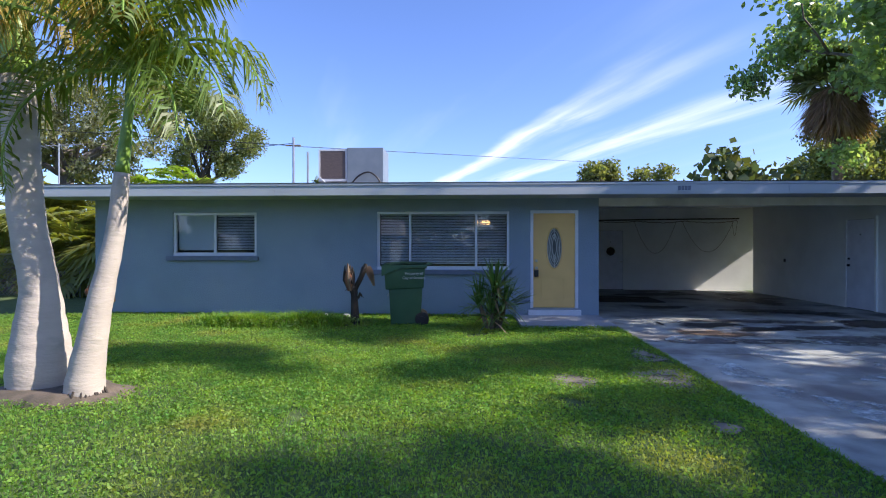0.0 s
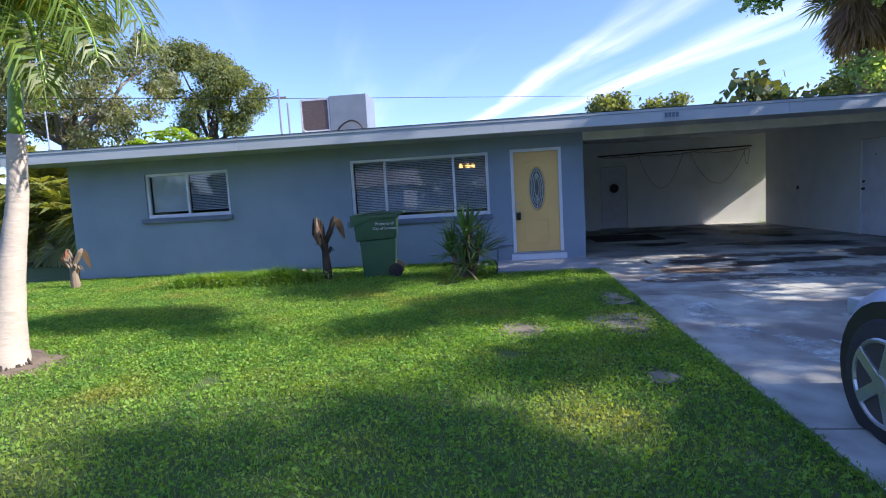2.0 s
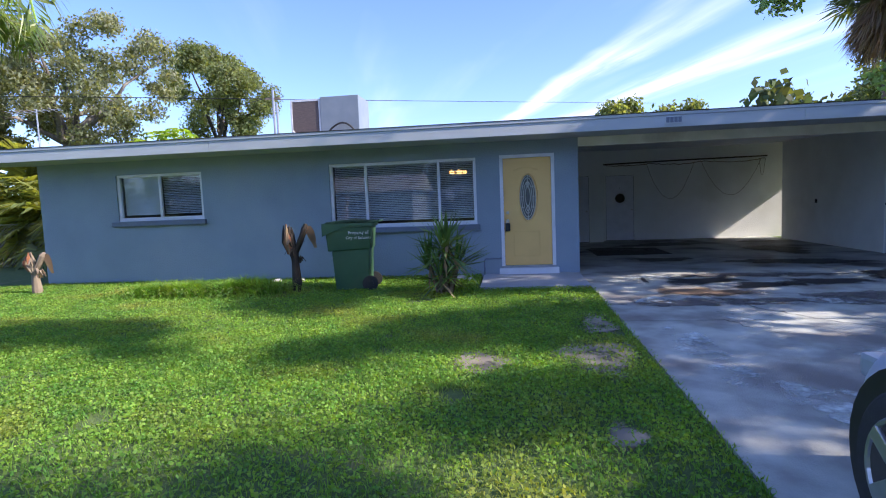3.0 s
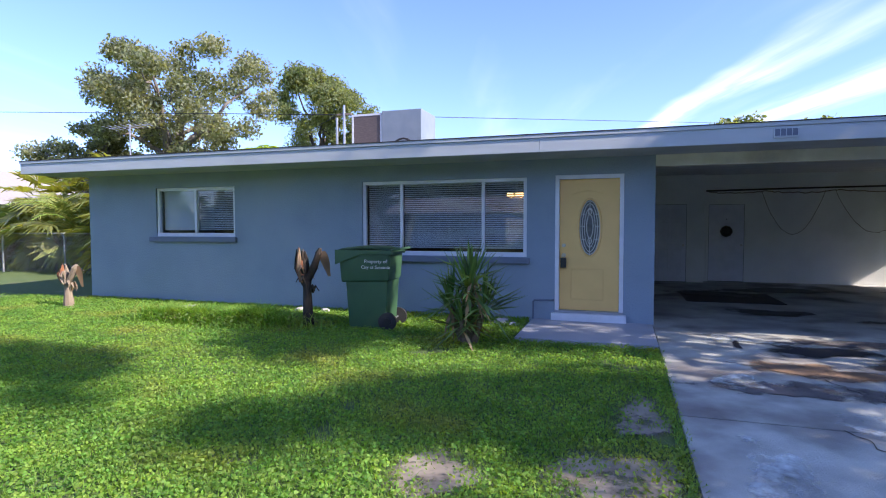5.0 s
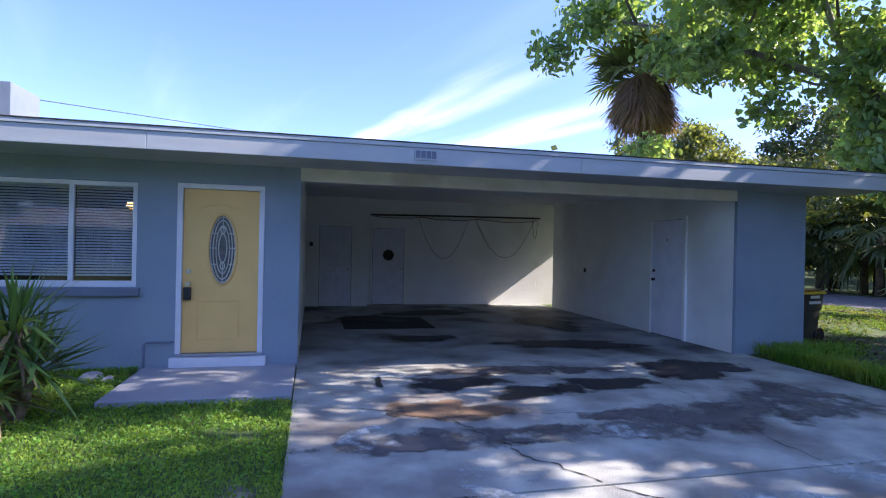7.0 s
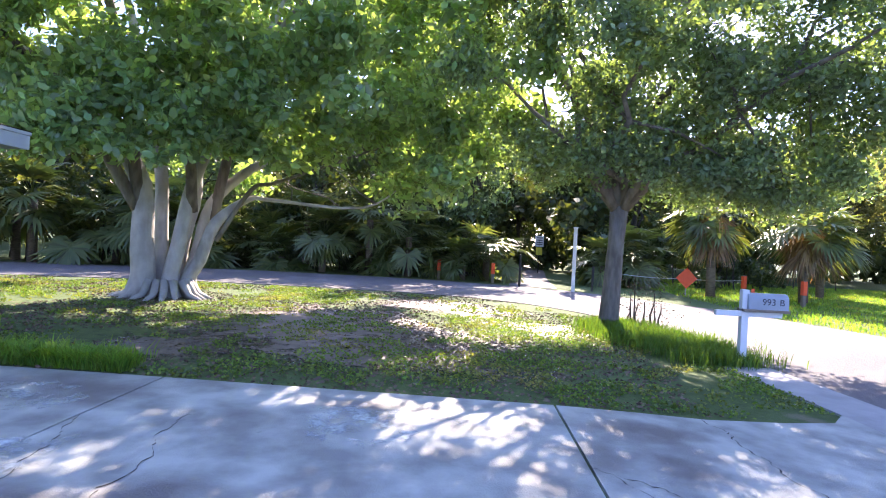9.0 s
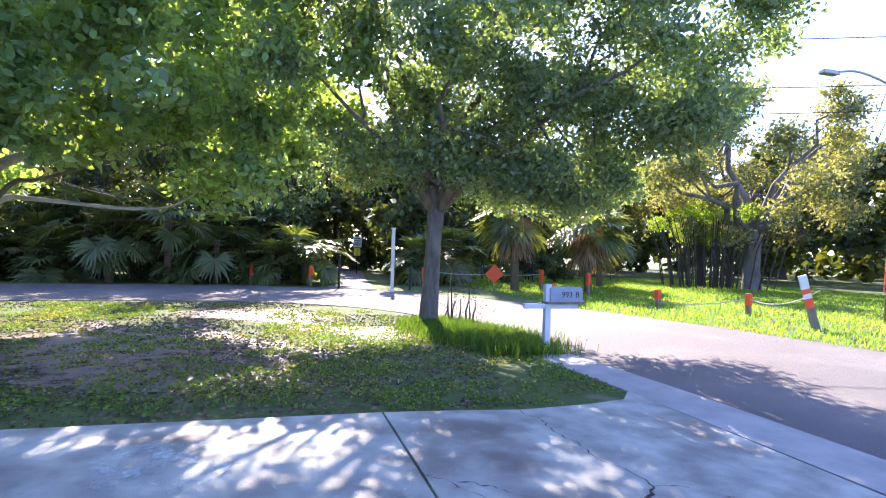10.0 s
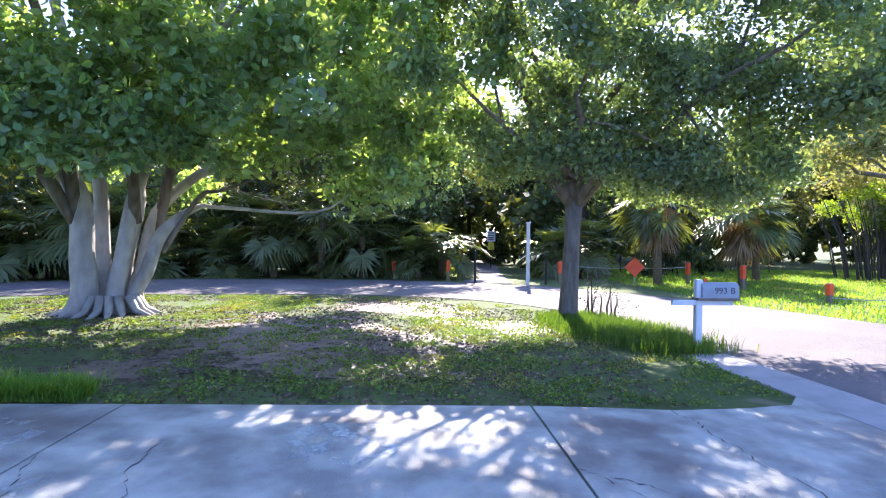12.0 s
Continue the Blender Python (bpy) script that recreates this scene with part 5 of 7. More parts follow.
extra += [(x, y, z, .58) for x, y, z in ((14.6, -0.4, 2.9), (14.4, -1.2, 2.8), (15.0, -2.0, 2.8), (14.3, 0.4, 3.1), (14.5, 1.2, 3.2), (14.6, 2.4, 3.3), (15.2, 0.2, 2.8), (15.0, -1.4, 2.6), (14.9, 1.7, 3.5), (14.4, 0.9, 4.0), (14.3, 1.8, 4.3), (14.5, 0.1, 4.6), (14.2, 2.5, 4.8), (14.1, 1.2, 5.4))]
extra += [(14.2 + r.normal() * .6, -0.3 + r.normal() * .9, r.uniform(4.4, 8.2), r.uniform(.55, .75)) for _ in range(14)]
# more clumps above the view, placed to shade the lawn
extra += [(15.0 + r.normal() * 1.6, 1.4 + r.normal() * 1.8, r.uniform(9.4, 13.0), r.uniform(.6, .9)) for _ in range(24)]
extra += [(15.2 + r.normal() * 1.0, 3.6 + r.normal() * .4, r.uniform(12.6, 14.4), .65) for _ in range(14)]
extra += [(15.0 + r.normal() * 1.0, r.uniform(2.0, 5.4), r.uniform(8.8, 10.6), r.uniform(.6, .8)) for _ in range(16)]
extra += [(r.uniform(13.8, 14.7), r.uniform(-2.3, .6), r.uniform(2.65, 3.2), .48) for _ in range(10)]
extra += [(13.5, -4.5, 5.2, .6), (13.2, -5.0, 6.2, .65), (13.0, -5.2, 7.2, .65), (13.4, -4.0, 4.6, .55)]
extra += [(19.0, 0.5, 4.3, .8), (19.4, 1.2, 4.8, .8), (18.6, -0.4, 4.4, .8), (18.3, 2.2, 4.2, .8), (18.8, 3.0, 4.6, .8)]
# two last unseen clumps up high, for lawn shade
extra += [(15.0 + r.normal() * 1.4, 2.9 + r.normal() * .5, r.uniform(10.6, 12.4), .6) for _ in range(2)]
grown_tree((15.65, 1.6, 0.0), 11, 0.175, 2.55, (15.0, 0.6, 6.3), (4.2, 4.7, 3.1), 66, 0.9, 150000, 0.12, "leafy oak tree with a grey trunk forking low beside the mailbox", 32, limbs=14, extra=extra, lean=(0.0, -0.1), shell=0.2, gaps=True)

# trees behind the house
for base, fork, c, rad, n, cr, lv, ls, seed, lab in (
        ((-19, 25.5, 0.1), 5.0, (-18.3, 25.5, 7.7), (4.4, 4.3, 3.2), 78, 0.85, 34000, 0.18, 41, "tall broad oak behind the house"),
        ((-22.5, 23.5, 0.1), 4.0, (-23.6, 24.5, 5.0), (2.6, 2.5, 1.8), 26, 0.75, 12000, 0.18, 42, "sparse oak behind the neighbouring yard"),
        ((-20.5, 42, 0.1), 6.0, (-20.5, 42, 10.3), (4.2, 4.0, 3.6), 40, 1.2, 36000, 0.22, 43, "dense round oak far behind the house"),
        ((8.2, 27.5, 0.1), 3.2, (8.2, 27.8, 4.6), (2.2, 2.0, 1.3), 18, 0.7, 7000, 0.2, 44, "small round tree behind the carport"),
        ((23, 30, 0.1), 3, (22.5, 30, 5.4), (4.0, 4.0, 2.5), 30, 1.1, 15000, 0.26, 45, "leafy tree behind the fig"),
        ((-8.8, 40, 0.1), 4, (-8.8, 40, 5.8), (2.3, 2.3, 1.4), 16, 0.8, 6000, 0.24, 46, "low tree behind the roof line")):
    grown_tree(base, 0, 0.3, fork, c, rad, n, cr, lv, ls, lab, seed, "oakbark" if seed < 43 else "darkbark", "mossleaf" if seed < 43 else "farleaf", limbs=14 if seed < 43 else 9, shell=0.3)
lime = tree_thing("umbrella_tree", (-14.0, 25.7, 0.1), "lime green umbrella tree rising behind the roof", "tree")
r = np.random.default_rng(47)
bm = bmesh.new()
for k in range(7):
    limb(bm, (0, 0, 0), (r.uniform(-1.8, 1.8), r.uniform(-1, 1), r.uniform(3.8, 4.8)), 0.07, 0.03, r)
part("trunk", bm, M["darkbark"], lime)
fans = []
for k in range(130):
    hub = (r.uniform(-2.3, 2.3), r.uniform(-1.3, 1.3), 0)
    z = 5.3 - 0.22 * hub[0] ** 2 + r.uniform(-1.0, 0.1)
    fans.append(fan_arrays(r, (hub[0], hub[1], z), r.uniform(0, 6.28), R(10), 0.42, 9, 6.2, -0.3))
finish("crown", quads("crown", fans), M["limeleaf"], lime)


def fan_palm(base, height, n, size, seed, label, name="cabbage_palm", skirt=0, trunk_r=0.16, group="", elev=(-40, 70), mat="fan"):
    r = np.random.default_rng(seed)
    t = tree_thing(name, base, label, "palm tree" if name != "palmetto" else "shrub", group)
    if height > 0.3:
        part("trunk", tube([(0, 0, -0.05), (0.03, 0.02, height * .5), (0, 0, height)], [trunk_r * 1.1, trunk_r, trunk_r * .95], 9, None, True, 0.1, r), M["palmdark"], t, "", True)
    stalk, leaf_ = bmesh.new(), []
    for k in range(n):
        az, el = r.uniform(0, 6.28), R(r.uniform(*elev))
        st = size * r.uniform(0.7, 1.2)
        hub = np.array([math.cos(az) * math.cos(el) * st, math.sin(az) * math.cos(el) * st, height + math.sin(el) * st])
        tube([(0, 0, height), tuple(hub)], [0.018, 0.011], 4, stalk, False)
        leaf_.append(fan_arrays(r, hub, az, el - 0.5, size * r.uniform(0.75, 1.05)))
    part("stalk", stalk, M[mat], t)
    finish("crown", quads("crown", leaf_), M[mat], t)
    if skirt:
        sk = []
        for k in range(skirt):
            az, el = r.uniform(0, 6.28), R(r.uniform(-86, -35))
            hub = (math.cos(az) * .35, math.sin(az) * .35, height + 0.25 - r.uniform(0, 1.1))
            sk.append(fan_arrays(r, hub, az, el, size * r.uniform(0.8, 1.2), 14, 1.5, 0.1))
        finish("skirt", quads("skirt", sk), M["skirt"], t)["label"] = "hanging skirt of dead brown fronds"
    return t


fan_palm((13.4, 20.2, 0.1), 7.0, 44, 1.1, 51, "cabbage palm with a brown skirt of dead fronds", skirt=130, trunk_r=0.17, elev=(5, 80))
fan_palm((26.3, -5.2, 0.0), 3.0, 36, 1.1, 52, "cabbage palm with drooping fronds by the road", skirt=24)
fan_palm((25.6, -8.4, 0.0), 2.7, 36, 1.1, 53, "cabbage palm with a dead skirt by the road", skirt=26)
fan_palm((29.5, -11.5, 0.0), 2.6, 34, 1.1, 54, "cabbage palm in the far verge", skirt=34)
# palms and palmettos of the west yard
for k, (x, y, h, n, s) in enumerate(((-12.6, 16.7, 0.9, 30, 1.0), (-11.0, 17.2, 1.2, 32, 1.1), (-15.6, 16.8, 1.2, 32, 1.1), (-11.6, 17.5, 2.0, 34, 1.15), (-14.2, 18.5, 2.4, 36, 1.2), (-17.5, 18.0, 2.0, 34, 1.2), (-19.0, 17.6, 1.0, 28, 1.0),
                                       (-10.2, 16.6, 1.5, 34, 1.15), (-9.6, 18.4, 2.1, 34, 1.15), (-11.6, 16.2, 1.1, 30, 1.0), (-13.3, 17.4, 1.9, 34, 1.15))):
    fan_palm((x, y, 0.1), h, n, s, 60 + k, "bushy green fan palm beyond the fence", "fan_palm", group="fan palms in the west yard", mat="fanlit")
# palmettos along the far side of the road
r = np.random.default_rng(70)
for k in range(34):
    y = -3.2 + k * 1.02 + r.uniform(-.4, .4)
    if -1.6 < y < 3.2:
        continue
    x = 29.6 + r.uniform(-.4, 2.2) - max(0, (y - 13) * 0.42)
    fan_palm((x, y, 0.0), r.uniform(0.5, 2.6), 24, r.uniform(1.0, 1.4), 100 + k, "saw palmetto at the edge of the woods", "palmetto", group="palmettos along the woods")

# woods across the road
r = np.random.default_rng(80)
k = 0
for x, y, w in ((33, 4.6, 1), (34, 8.6, 1), (33, 13, 1), (31, 18, 1), (28, 24, 1), (36, -5, .9), (43, 4.6, 1.1), (44, 6, 1.2), (42, 14, 1.2), (38, 22, 1.2), (33, 31, 1.2), (26, 37, 1.2), (46, -6, 1.1), (52, 0, 1.3), (38, -11, 1.0)):
    h = r.uniform(7.5, 10.5) * w
    grown_tree((x, y, 0.0), 0, 0.2, h * .35, (x, y, h * .62), (3.4 * w, 3.4 * w, h * .42), 38, 1.1, 7500, 0.27, "dark leafy tree in the roadside woods", 200 + k, "darkbark", "shrub" if k % 3 else "oakleaf", limbs=7, shell=0.2)
    k += 1
for x, y, h, w, lab in ((28.5, -20.5, 12.8, 6.4, "wide old oak on the sunny far lawn"), (38, -30, 12, 6.5, "large oak at the back of the far lawn"), (20, -36, 11, 6.0, "large oak across the sunny lawn"),
                        (48, -22, 12, 6.0, "oak at the edge of the far woods"), (30, -44, 12, 6.5, "broad oak far across the lawn"), (44, -40, 13, 7, "broad tree far across the lawn"), (57, -12, 13, 7, "tall tree beyond the footpath"), (60, 14, 14, 8, "tall tree deep in the woods"), (64, -32, 14, 8, "tall tree deep in the far woods"), (52, 28, 14, 8, "tall tree in the northern woods")):
    grown_tree((x, y, 0.0), 0, 0.42, h * .26, (x, y, h * .60), (w, w, h * .40), 46, 1.45, 32000 if k < 18 else 20000, 0.21 if k < 18 else 0.27, lab, 300 + k, "oakbark", "mossleaf", limbs=9, shell=0.2)
    k += 1
# undergrowth
r = np.random.default_rng(90)


def undergrowth(name, at, sx, sy, h, n, mat, label, leaf, category="shrub", group=""):
    t = thing(name, at, label, category, group)
    b = np.array(at)
    bl = [(at[0] + r.uniform(-sx, sx), at[1] + r.uniform(-sy, sy), at[2] + r.uniform(0.2, h), r.uniform(0.35, 0.8)) for _ in range(max(8, n // 350))]
    for q in bl:
        stem = bmesh.new()
        limb(stem, (q[0] - at[0] + r.uniform(-.3, .3), q[1] - at[1], 0), (q[0] - at[0], q[1] - at[1], q[2] - at[2]), 0.03, 0.01, r, 0, 4, 3)
        part("stem", stem, M["darkbark"], t)
    add_leaves(t, "foliage", blob_points(r, bl, n, 0.9, 0.1), leaf, leaf * .55, r, M[mat])
    return t


for x, y, sx, sy, h in ((33.5, 6.5, 2.0, 3.0, 3.5), (32.5, 12, 2.0, 3.5, 3.6), (30, 19, 2, 3.5, 3.4), (26, 26, 2.5, 3.5, 3.6), (36, -3.6, 3, 1.2, 2.8), (37, 3.8, 4, 1.0, 3.2), (50, -1.5, 2, 5, 4.2), (34, -9, 3, 2, 2.4), (40, -14, 4, 3, 3), (22.5, 33, 3, 3, 4), (56, -20, 3, 8, 4.5), (48, -34, 8, 3, 4.0), (30, -54, 16, 3, 5), (58, 8, 3, 8, 5)):
    undergrowth("thicket", (x, y, 0.0), sx, sy, h, 6000, "shrub", "dense dark thicket at the edge of the woods", 0.26, "thicket", "thickets across the road")
undergrowth("dry_bush", (-13.0, 16.6, 0.1), 2.2, 0.5, 1.0, 3600, "litter", "pale dry bush behind the fence", 0.12)
undergrowth("dry_bush", (-17.0, 16.8, 0.1), 1.8, 0.5, 0.9, 2600, "skirt", "tan dry bush behind the fence", 0.12)
ar = thing("areca_palm", (-14.4, 16.6, 0.1), "feathery yellow-green areca palm by the fence", "palm tree")
for k in range(16):
    V, p = frond_arrays(r, (r.uniform(-.2, .2), r.uniform(-.2, .2), r.uniform(.6, 1.8)), r.uniform(0, 6.28), R(r.uniform(45, 82)), r.uniform(1.8, 2.6), r.uniform(1.3, 2.0), 46, .42, .03, .4)
    f = finish("frond", quads("frond", [V]), M["fanlit"], ar)
    part("rachis", tube([(0, 0, .1)] + [tuple(q) for q in p[::6]], .014, 5), M["shaft"], f)
undergrowth("hedge", (-11.5, 19.5, 0.1), 3.0, 0.8, 2.2, 6000, "farleaf", "loose green hedge beyond the fence", 0.14)
undergrowth("hedge", (-17.0, 20.5, 0.1), 3.5, 0.8, 2.4, 6000, "shrub", "dark hedge in the neighbouring yard", 0.16)
undergrowth("sapling", (16.15, 0.75, 0.0), 0.25, 0.4, 1.0, 420, "litter", "thin reddish sapling beside the oak trunk", 0.05)
# bamboo clump on the far lawn
bam = thing("bamboo_clump", (30.0, -19.0, 0.0), "clump of dark bamboo canes on the far lawn", "bamboo")
for _ in range(70):
    bm = bmesh.new()
    x, y = r.normal() * 1.1, r.normal() * 1.1
    tube([(x, y, 0), (x * 1.15, y * 1.15, 2.2), (x * 1.5, y * 1.5, 4.0)], [0.04, 0.035, 0.015], 5, bm, False)
    part("cane", bm, M["darkbark"], bam)
add_leaves(bam, "foliage", blob_points(r, [(30 + r.normal() * 1.5, -19 + r.normal() * 1.5, r.uniform(2.8, 4.6), 0.7) for _ in range(22)], 6000), 0.24, 0.06, r, M["limeleaf"], 0.5)

# yucca by the window
r = np.random.default_rng(95)
yu = thing("yucca", (0.72, 9.75, 0.09), "spiky green yucca with dry lower leaves beside the porch", "plant")
ch, dry = [], []
heads = [((0.0, 0.0, 0.66), 95, 0.66), ((-0.24, 0.05, 0.44), 60, 0.56), ((0.20, -0.05, 0.50), 60, 0.56), ((-0.05, -0.16, 0.32), 46, 0.52), ((0.05, 0.02, 0.82), 50, 0.55)]
stem = bmesh.new()
for (hx, hy, hz), n, ln in heads:
    tube([(hx * .3, hy * .3, -0.03), (hx * .8, hy * .8, hz * .6), (hx, hy, hz)], [0.05, 0.04, 0.035], 7, stem)
    for i in range(n):
        az, el = r.uniform(0, 6.28), R(r.uniform(-38, 85))
        l = ln * r.uniform(0.75, 1.15)
        d = np.array([math.cos(az) * math.cos(el), math.sin(az) * math.cos(el), math.sin(el)])
        sd = np.array([-math.sin(az), math.cos(az), 0]) * 0.021
        b0 = np.array((hx, hy, hz + r.uniform(-.12, .05)))
        mid = b0 + d * l * .5
        tip = b0 + d * l + np.array([0, 0, -0.10 * l * (1 - math.sin(max(el, 0)))])
        (dry if el < R(-18) and r.random() < .6 else ch).append(np.stack([b0, mid + sd, tip, mid - sd]))
part("stem", stem, M["palmdark"], yu)
finish("leaves", quads("leaves", ch), M["yucca"], yu)
finish("dry_leaves", quads("dry_leaves", dry), M["skirt"], yu)["label"] = "dry straw coloured leaves"


# dead plant stumps
def dead_stump(at, h, seed, label, mat="dead"):
    r = np.random.default_rng(seed)
    t = thing("plant_stump", at, label, "stump")
    bm = bmesh.new()
    tube([(0, 0, -0.04), (0.01, 0, 0.1), (0.0, 0, h * .45), (-0.02, 0, h * .62)], [0.085, 0.075, 0.06, 0.07], 9, bm, True, 0.18, r)
    tube([(-0.02, 0, h * .52), (-0.07, 0, h * .66), (-0.10, 0, h * .78)], [0.062, 0.075, 0.05], 8, bm, True, 0.25, r)
    tube([(0.0, 0, h * .55), (0.10, 0, h * .72), (0.19, 0, h * .9), (0.22, 0, h * .97)], [0.05, 0.05, 0.055, 0.03], 8, bm, True, 0.25, r)
    part("stalk", bm, M[mat], t, "split brown stalk")
    for k in range(12):
        a = 2 * math.pi * k / 12
        q = r.uniform(0.05, 0.095)
        top = h * r.uniform(0.82, 1.0)
        c = (-0.10 + q * math.cos(a), q * 0.8 * math.sin(a))
        shard = tube([(-0.06 + 0.04 * math.cos(a), 0.04 * math.sin(a), h * .55), (c[0], c[1], h * .72), (c[0] * .9 - .01, c[1] * .85, (h * .72 + top) / 2), (c[0] * .75 - .03, c[1] * .5, top)], [0.03, 0.036, 0.03, 0.007], 5, None, True, 0.3, r)
        part("husk", shard, M["skirt" if k == 9 else "husk" if k in (7, 8, 10) else mat], t, "torn dry husks")
    for k in range(9):
        sheath = bmesh.new()
        a = r.uniform(0, 6.28)
        z0 = h * r.uniform(.3, .7)
        p = [(0.07 * math.cos(a), 0.07 * math.sin(a), z0), (0.12 * math.cos(a), 0.12 * math.sin(a), z0 + 0.1), (0.17 * math.cos(a), 0.17 * math.sin(a), z0 + 0.02)]
        tube(p, [0.02, 0.025, 0.006], 4, sheath)
        part("sheath", sheath, M["skirt" if k % 4 == 0 else mat], t, "peeling dry sheaths")
    v = []
    for s in np.linspace(0, 1, 9):
        v.append((0.20 + 0.17 * s, -0.01, h * .93 - 0.02 * s - 0.48 * max(0, s - 0.25) ** 1.2, 0.02 + 0.05 * math.sin(math.pi * min(1, s * 1.05))))
    bm = bmesh.new()
    prev = None
    for x, y, z, w in v:
        q = (bm.verts.new((x - w, y, z)), bm.verts.new((x + w, y + .01, z + w * .3)))
        if prev:
            bm.faces.new((prev[0], prev[1], q[1], q[0]))
        prev = q
    bmesh.ops.solidify(bm, geom=bm.faces[:], thickness=0.006)
    part("hanging_leaf", bm, M["skirt"], t, "limp dry leaf hanging down")
    return t


dead_stump((-1.86, 10.15, 0.1), 1.18, 4, "dead brown plant stalk with a limp dry leaf")
dead_stump((-7.05, 10.45, 0.1), 0.80, 5, "short dead plant stump at the corner of the lawn", "wood")

def stone(at, size, seed):
    """A small weathered lump of broken concrete."""
    q = np.random.default_rng(seed)
    t = thing("stone", at, "small pale broken stone lying by the house wall", "stone", "stones along the house wall", rz=q.uniform(0, 180))
    bm = bmesh.new()
    bmesh.ops.create_icosphere(bm, subdivisions=2, radius=size)
    for v in bm.verts:
        v.co *= q.uniform(.8, 1.12)
        v.co.y *= .7
        v.co.z = max(-.1 * size, v.co.z * .55) + .05 * size
    part("lump", bm, M["gutter"], t)


for k, (x, y, z) in enumerate(((-2.75, 11.35, .12), (-2.3, 11.4, .10), (-4.75, 10.95, .15), (-4.5, 10.85, .10), (0.83, 11.2, .14), (1.02, 11.1, .09))):
    stone((x, y, rise(y)), z, 700 + k)

# ---- grass and litter ----


def lot_noise(x, y, s, seed=0.0):
    return np.array([noise.noise((a * s, b * s, seed)) for a, b in zip(x, y)])


def blades(name, x, y, z, h, w, mat, label, seed, lean=0.5, category="grass"):
    r = np.random.default_rng(seed)
    n = len(x)
    az = r.uniform(0, 6.28, n)
    hh = h * r.uniform(0.5, 1.3, n)
    d = np.stack([np.cos(az), np.sin(az), 0 * az], 1)
    sd = np.stack([-np.sin(az), np.cos(az), 0 * az], 1) * (w * r.uniform(.6, 1.3, n))[:, None]
    b = np.stack([x, y, z], 1)
    mid = b + d * (hh * lean * .3)[:, None] + np.stack([0 * hh, 0 * hh, hh * .6], 1)
    tip = b + d * (hh * lean * r.uniform(.5, 1.6, n))[:, None] + np.stack([0 * hh, 0 * hh, hh], 1)
    v = np.stack([b - sd * .6, b + sd * .6, mid + sd, tip, mid - sd], 1).reshape(-1, 3)
    i = np.arange(n)[:, None] * 5
    tri = np.concatenate([i + np.array([0, 1, 2]), i + np.array([0, 2, 4]), i + np.array([4, 2, 3])])
    me = mesh_np(name, v, tri)
    return tagged(finish(name, me, mat), label, category, "", "stuff")


WORN = ((2.55, 6.4, 0.40, 0.55), (1.48, 6.2, 0.30, 0.35), (2.45, 4.7, 0.13, 0.2), (2.72, 7.6, 0.2, 0.5))


def worn(x, y, rng):
    """How far a spot lies inside the sandy patches, with a ragged rim."""
    m = np.zeros(len(x), bool)
    for sx, sy, q1, q2 in WORN:
        m |= np.hypot((x - sx) / q1, (y - sy) / q2) < 1.35 * rng.random(len(x)) ** 0.7
    return m


r = np.random.default_rng(120)
rise_np = lambda y: 0.10 * np.clip((y - 1.0) / 9.5, 0, 1)
# front lawn: dense near the walk, thinner beyond
x = np.concatenate([r.uniform(-6, 2.97, 70000), r.uniform(-16, 2.97, 30000), r.uniform(-1.5, 2.97, 50000), r.uniform(-9.5, -1.5, 45000)])
y = np.concatenate([r.uniform(1.0, 7.5, 70000), r.uniform(1.0, 11.5, 30000), r.uniform(5.5, 11.5, 50000), r.uniform(6.0, 11.5, 45000)])
bare = lot_noise(x, y, 1.15, 3.0) + 0.5 * lot_noise(x, y, 2.7, 9.0)
edge = np.clip((x - 0.2) / 2.6, 0, 1)
keep = (bare + 0.12 * edge ** 2 < 0.62 + 0.15 * r.random(len(x))) & ~worn(x, y, r) & ~((x > 1.2) & (y > 10.05)) & (np.hypot(x + 3.62, y - 5.34) > 0.34) & (np.hypot(x + 4.30, y - 5.58) > 0.46)
x, y = x[keep], y[keep]
blades("grass", x, y, rise_np(y) - 0.012, 0.042, 0.0032, M["blade"], "short green lawn grass in front of the house", 121, 0.9)
n = 62000
x, y = np.concatenate([r.uniform(-6, 2.96, n), r.uniform(-16, 2.96, n), r.uniform(-2.5, 2.96, n), r.uniform(-9.5, -2.5, n)]), np.concatenate([r.uniform(1.0, 7.0, n), r.uniform(1.0, 11.5, n), r.uniform(4.5, 11.5, n), r.uniform(6.0, 11.5, n)])
bare = lot_noise(x, y, 1.15, 3.0) + 0.5 * lot_noise(x, y, 2.7, 9.0)
keep = (bare + 0.12 * np.clip((x - 0.2) / 2.6, 0, 1) ** 2 < 0.60) & ~worn(x, y, r) & ~((x > 1.2) & (y > 10.05)) & (np.hypot(x + 3.62, y - 5.34) > 0.34) & (np.hypot(x + 4.30, y - 5.58) > 0.46)
x, y = x[keep], y[keep]
pts = np.stack([x, y, rise_np(y) + r.uniform(0.0, 0.045, len(x))], 1)
tagged(finish("clover", leaf_mesh("clover", pts, 0.030, 0.020, r, 0, 0.5), M["blade"]), "low broad-leaved clover mixed into the lawn", "clover", "", "stuff")
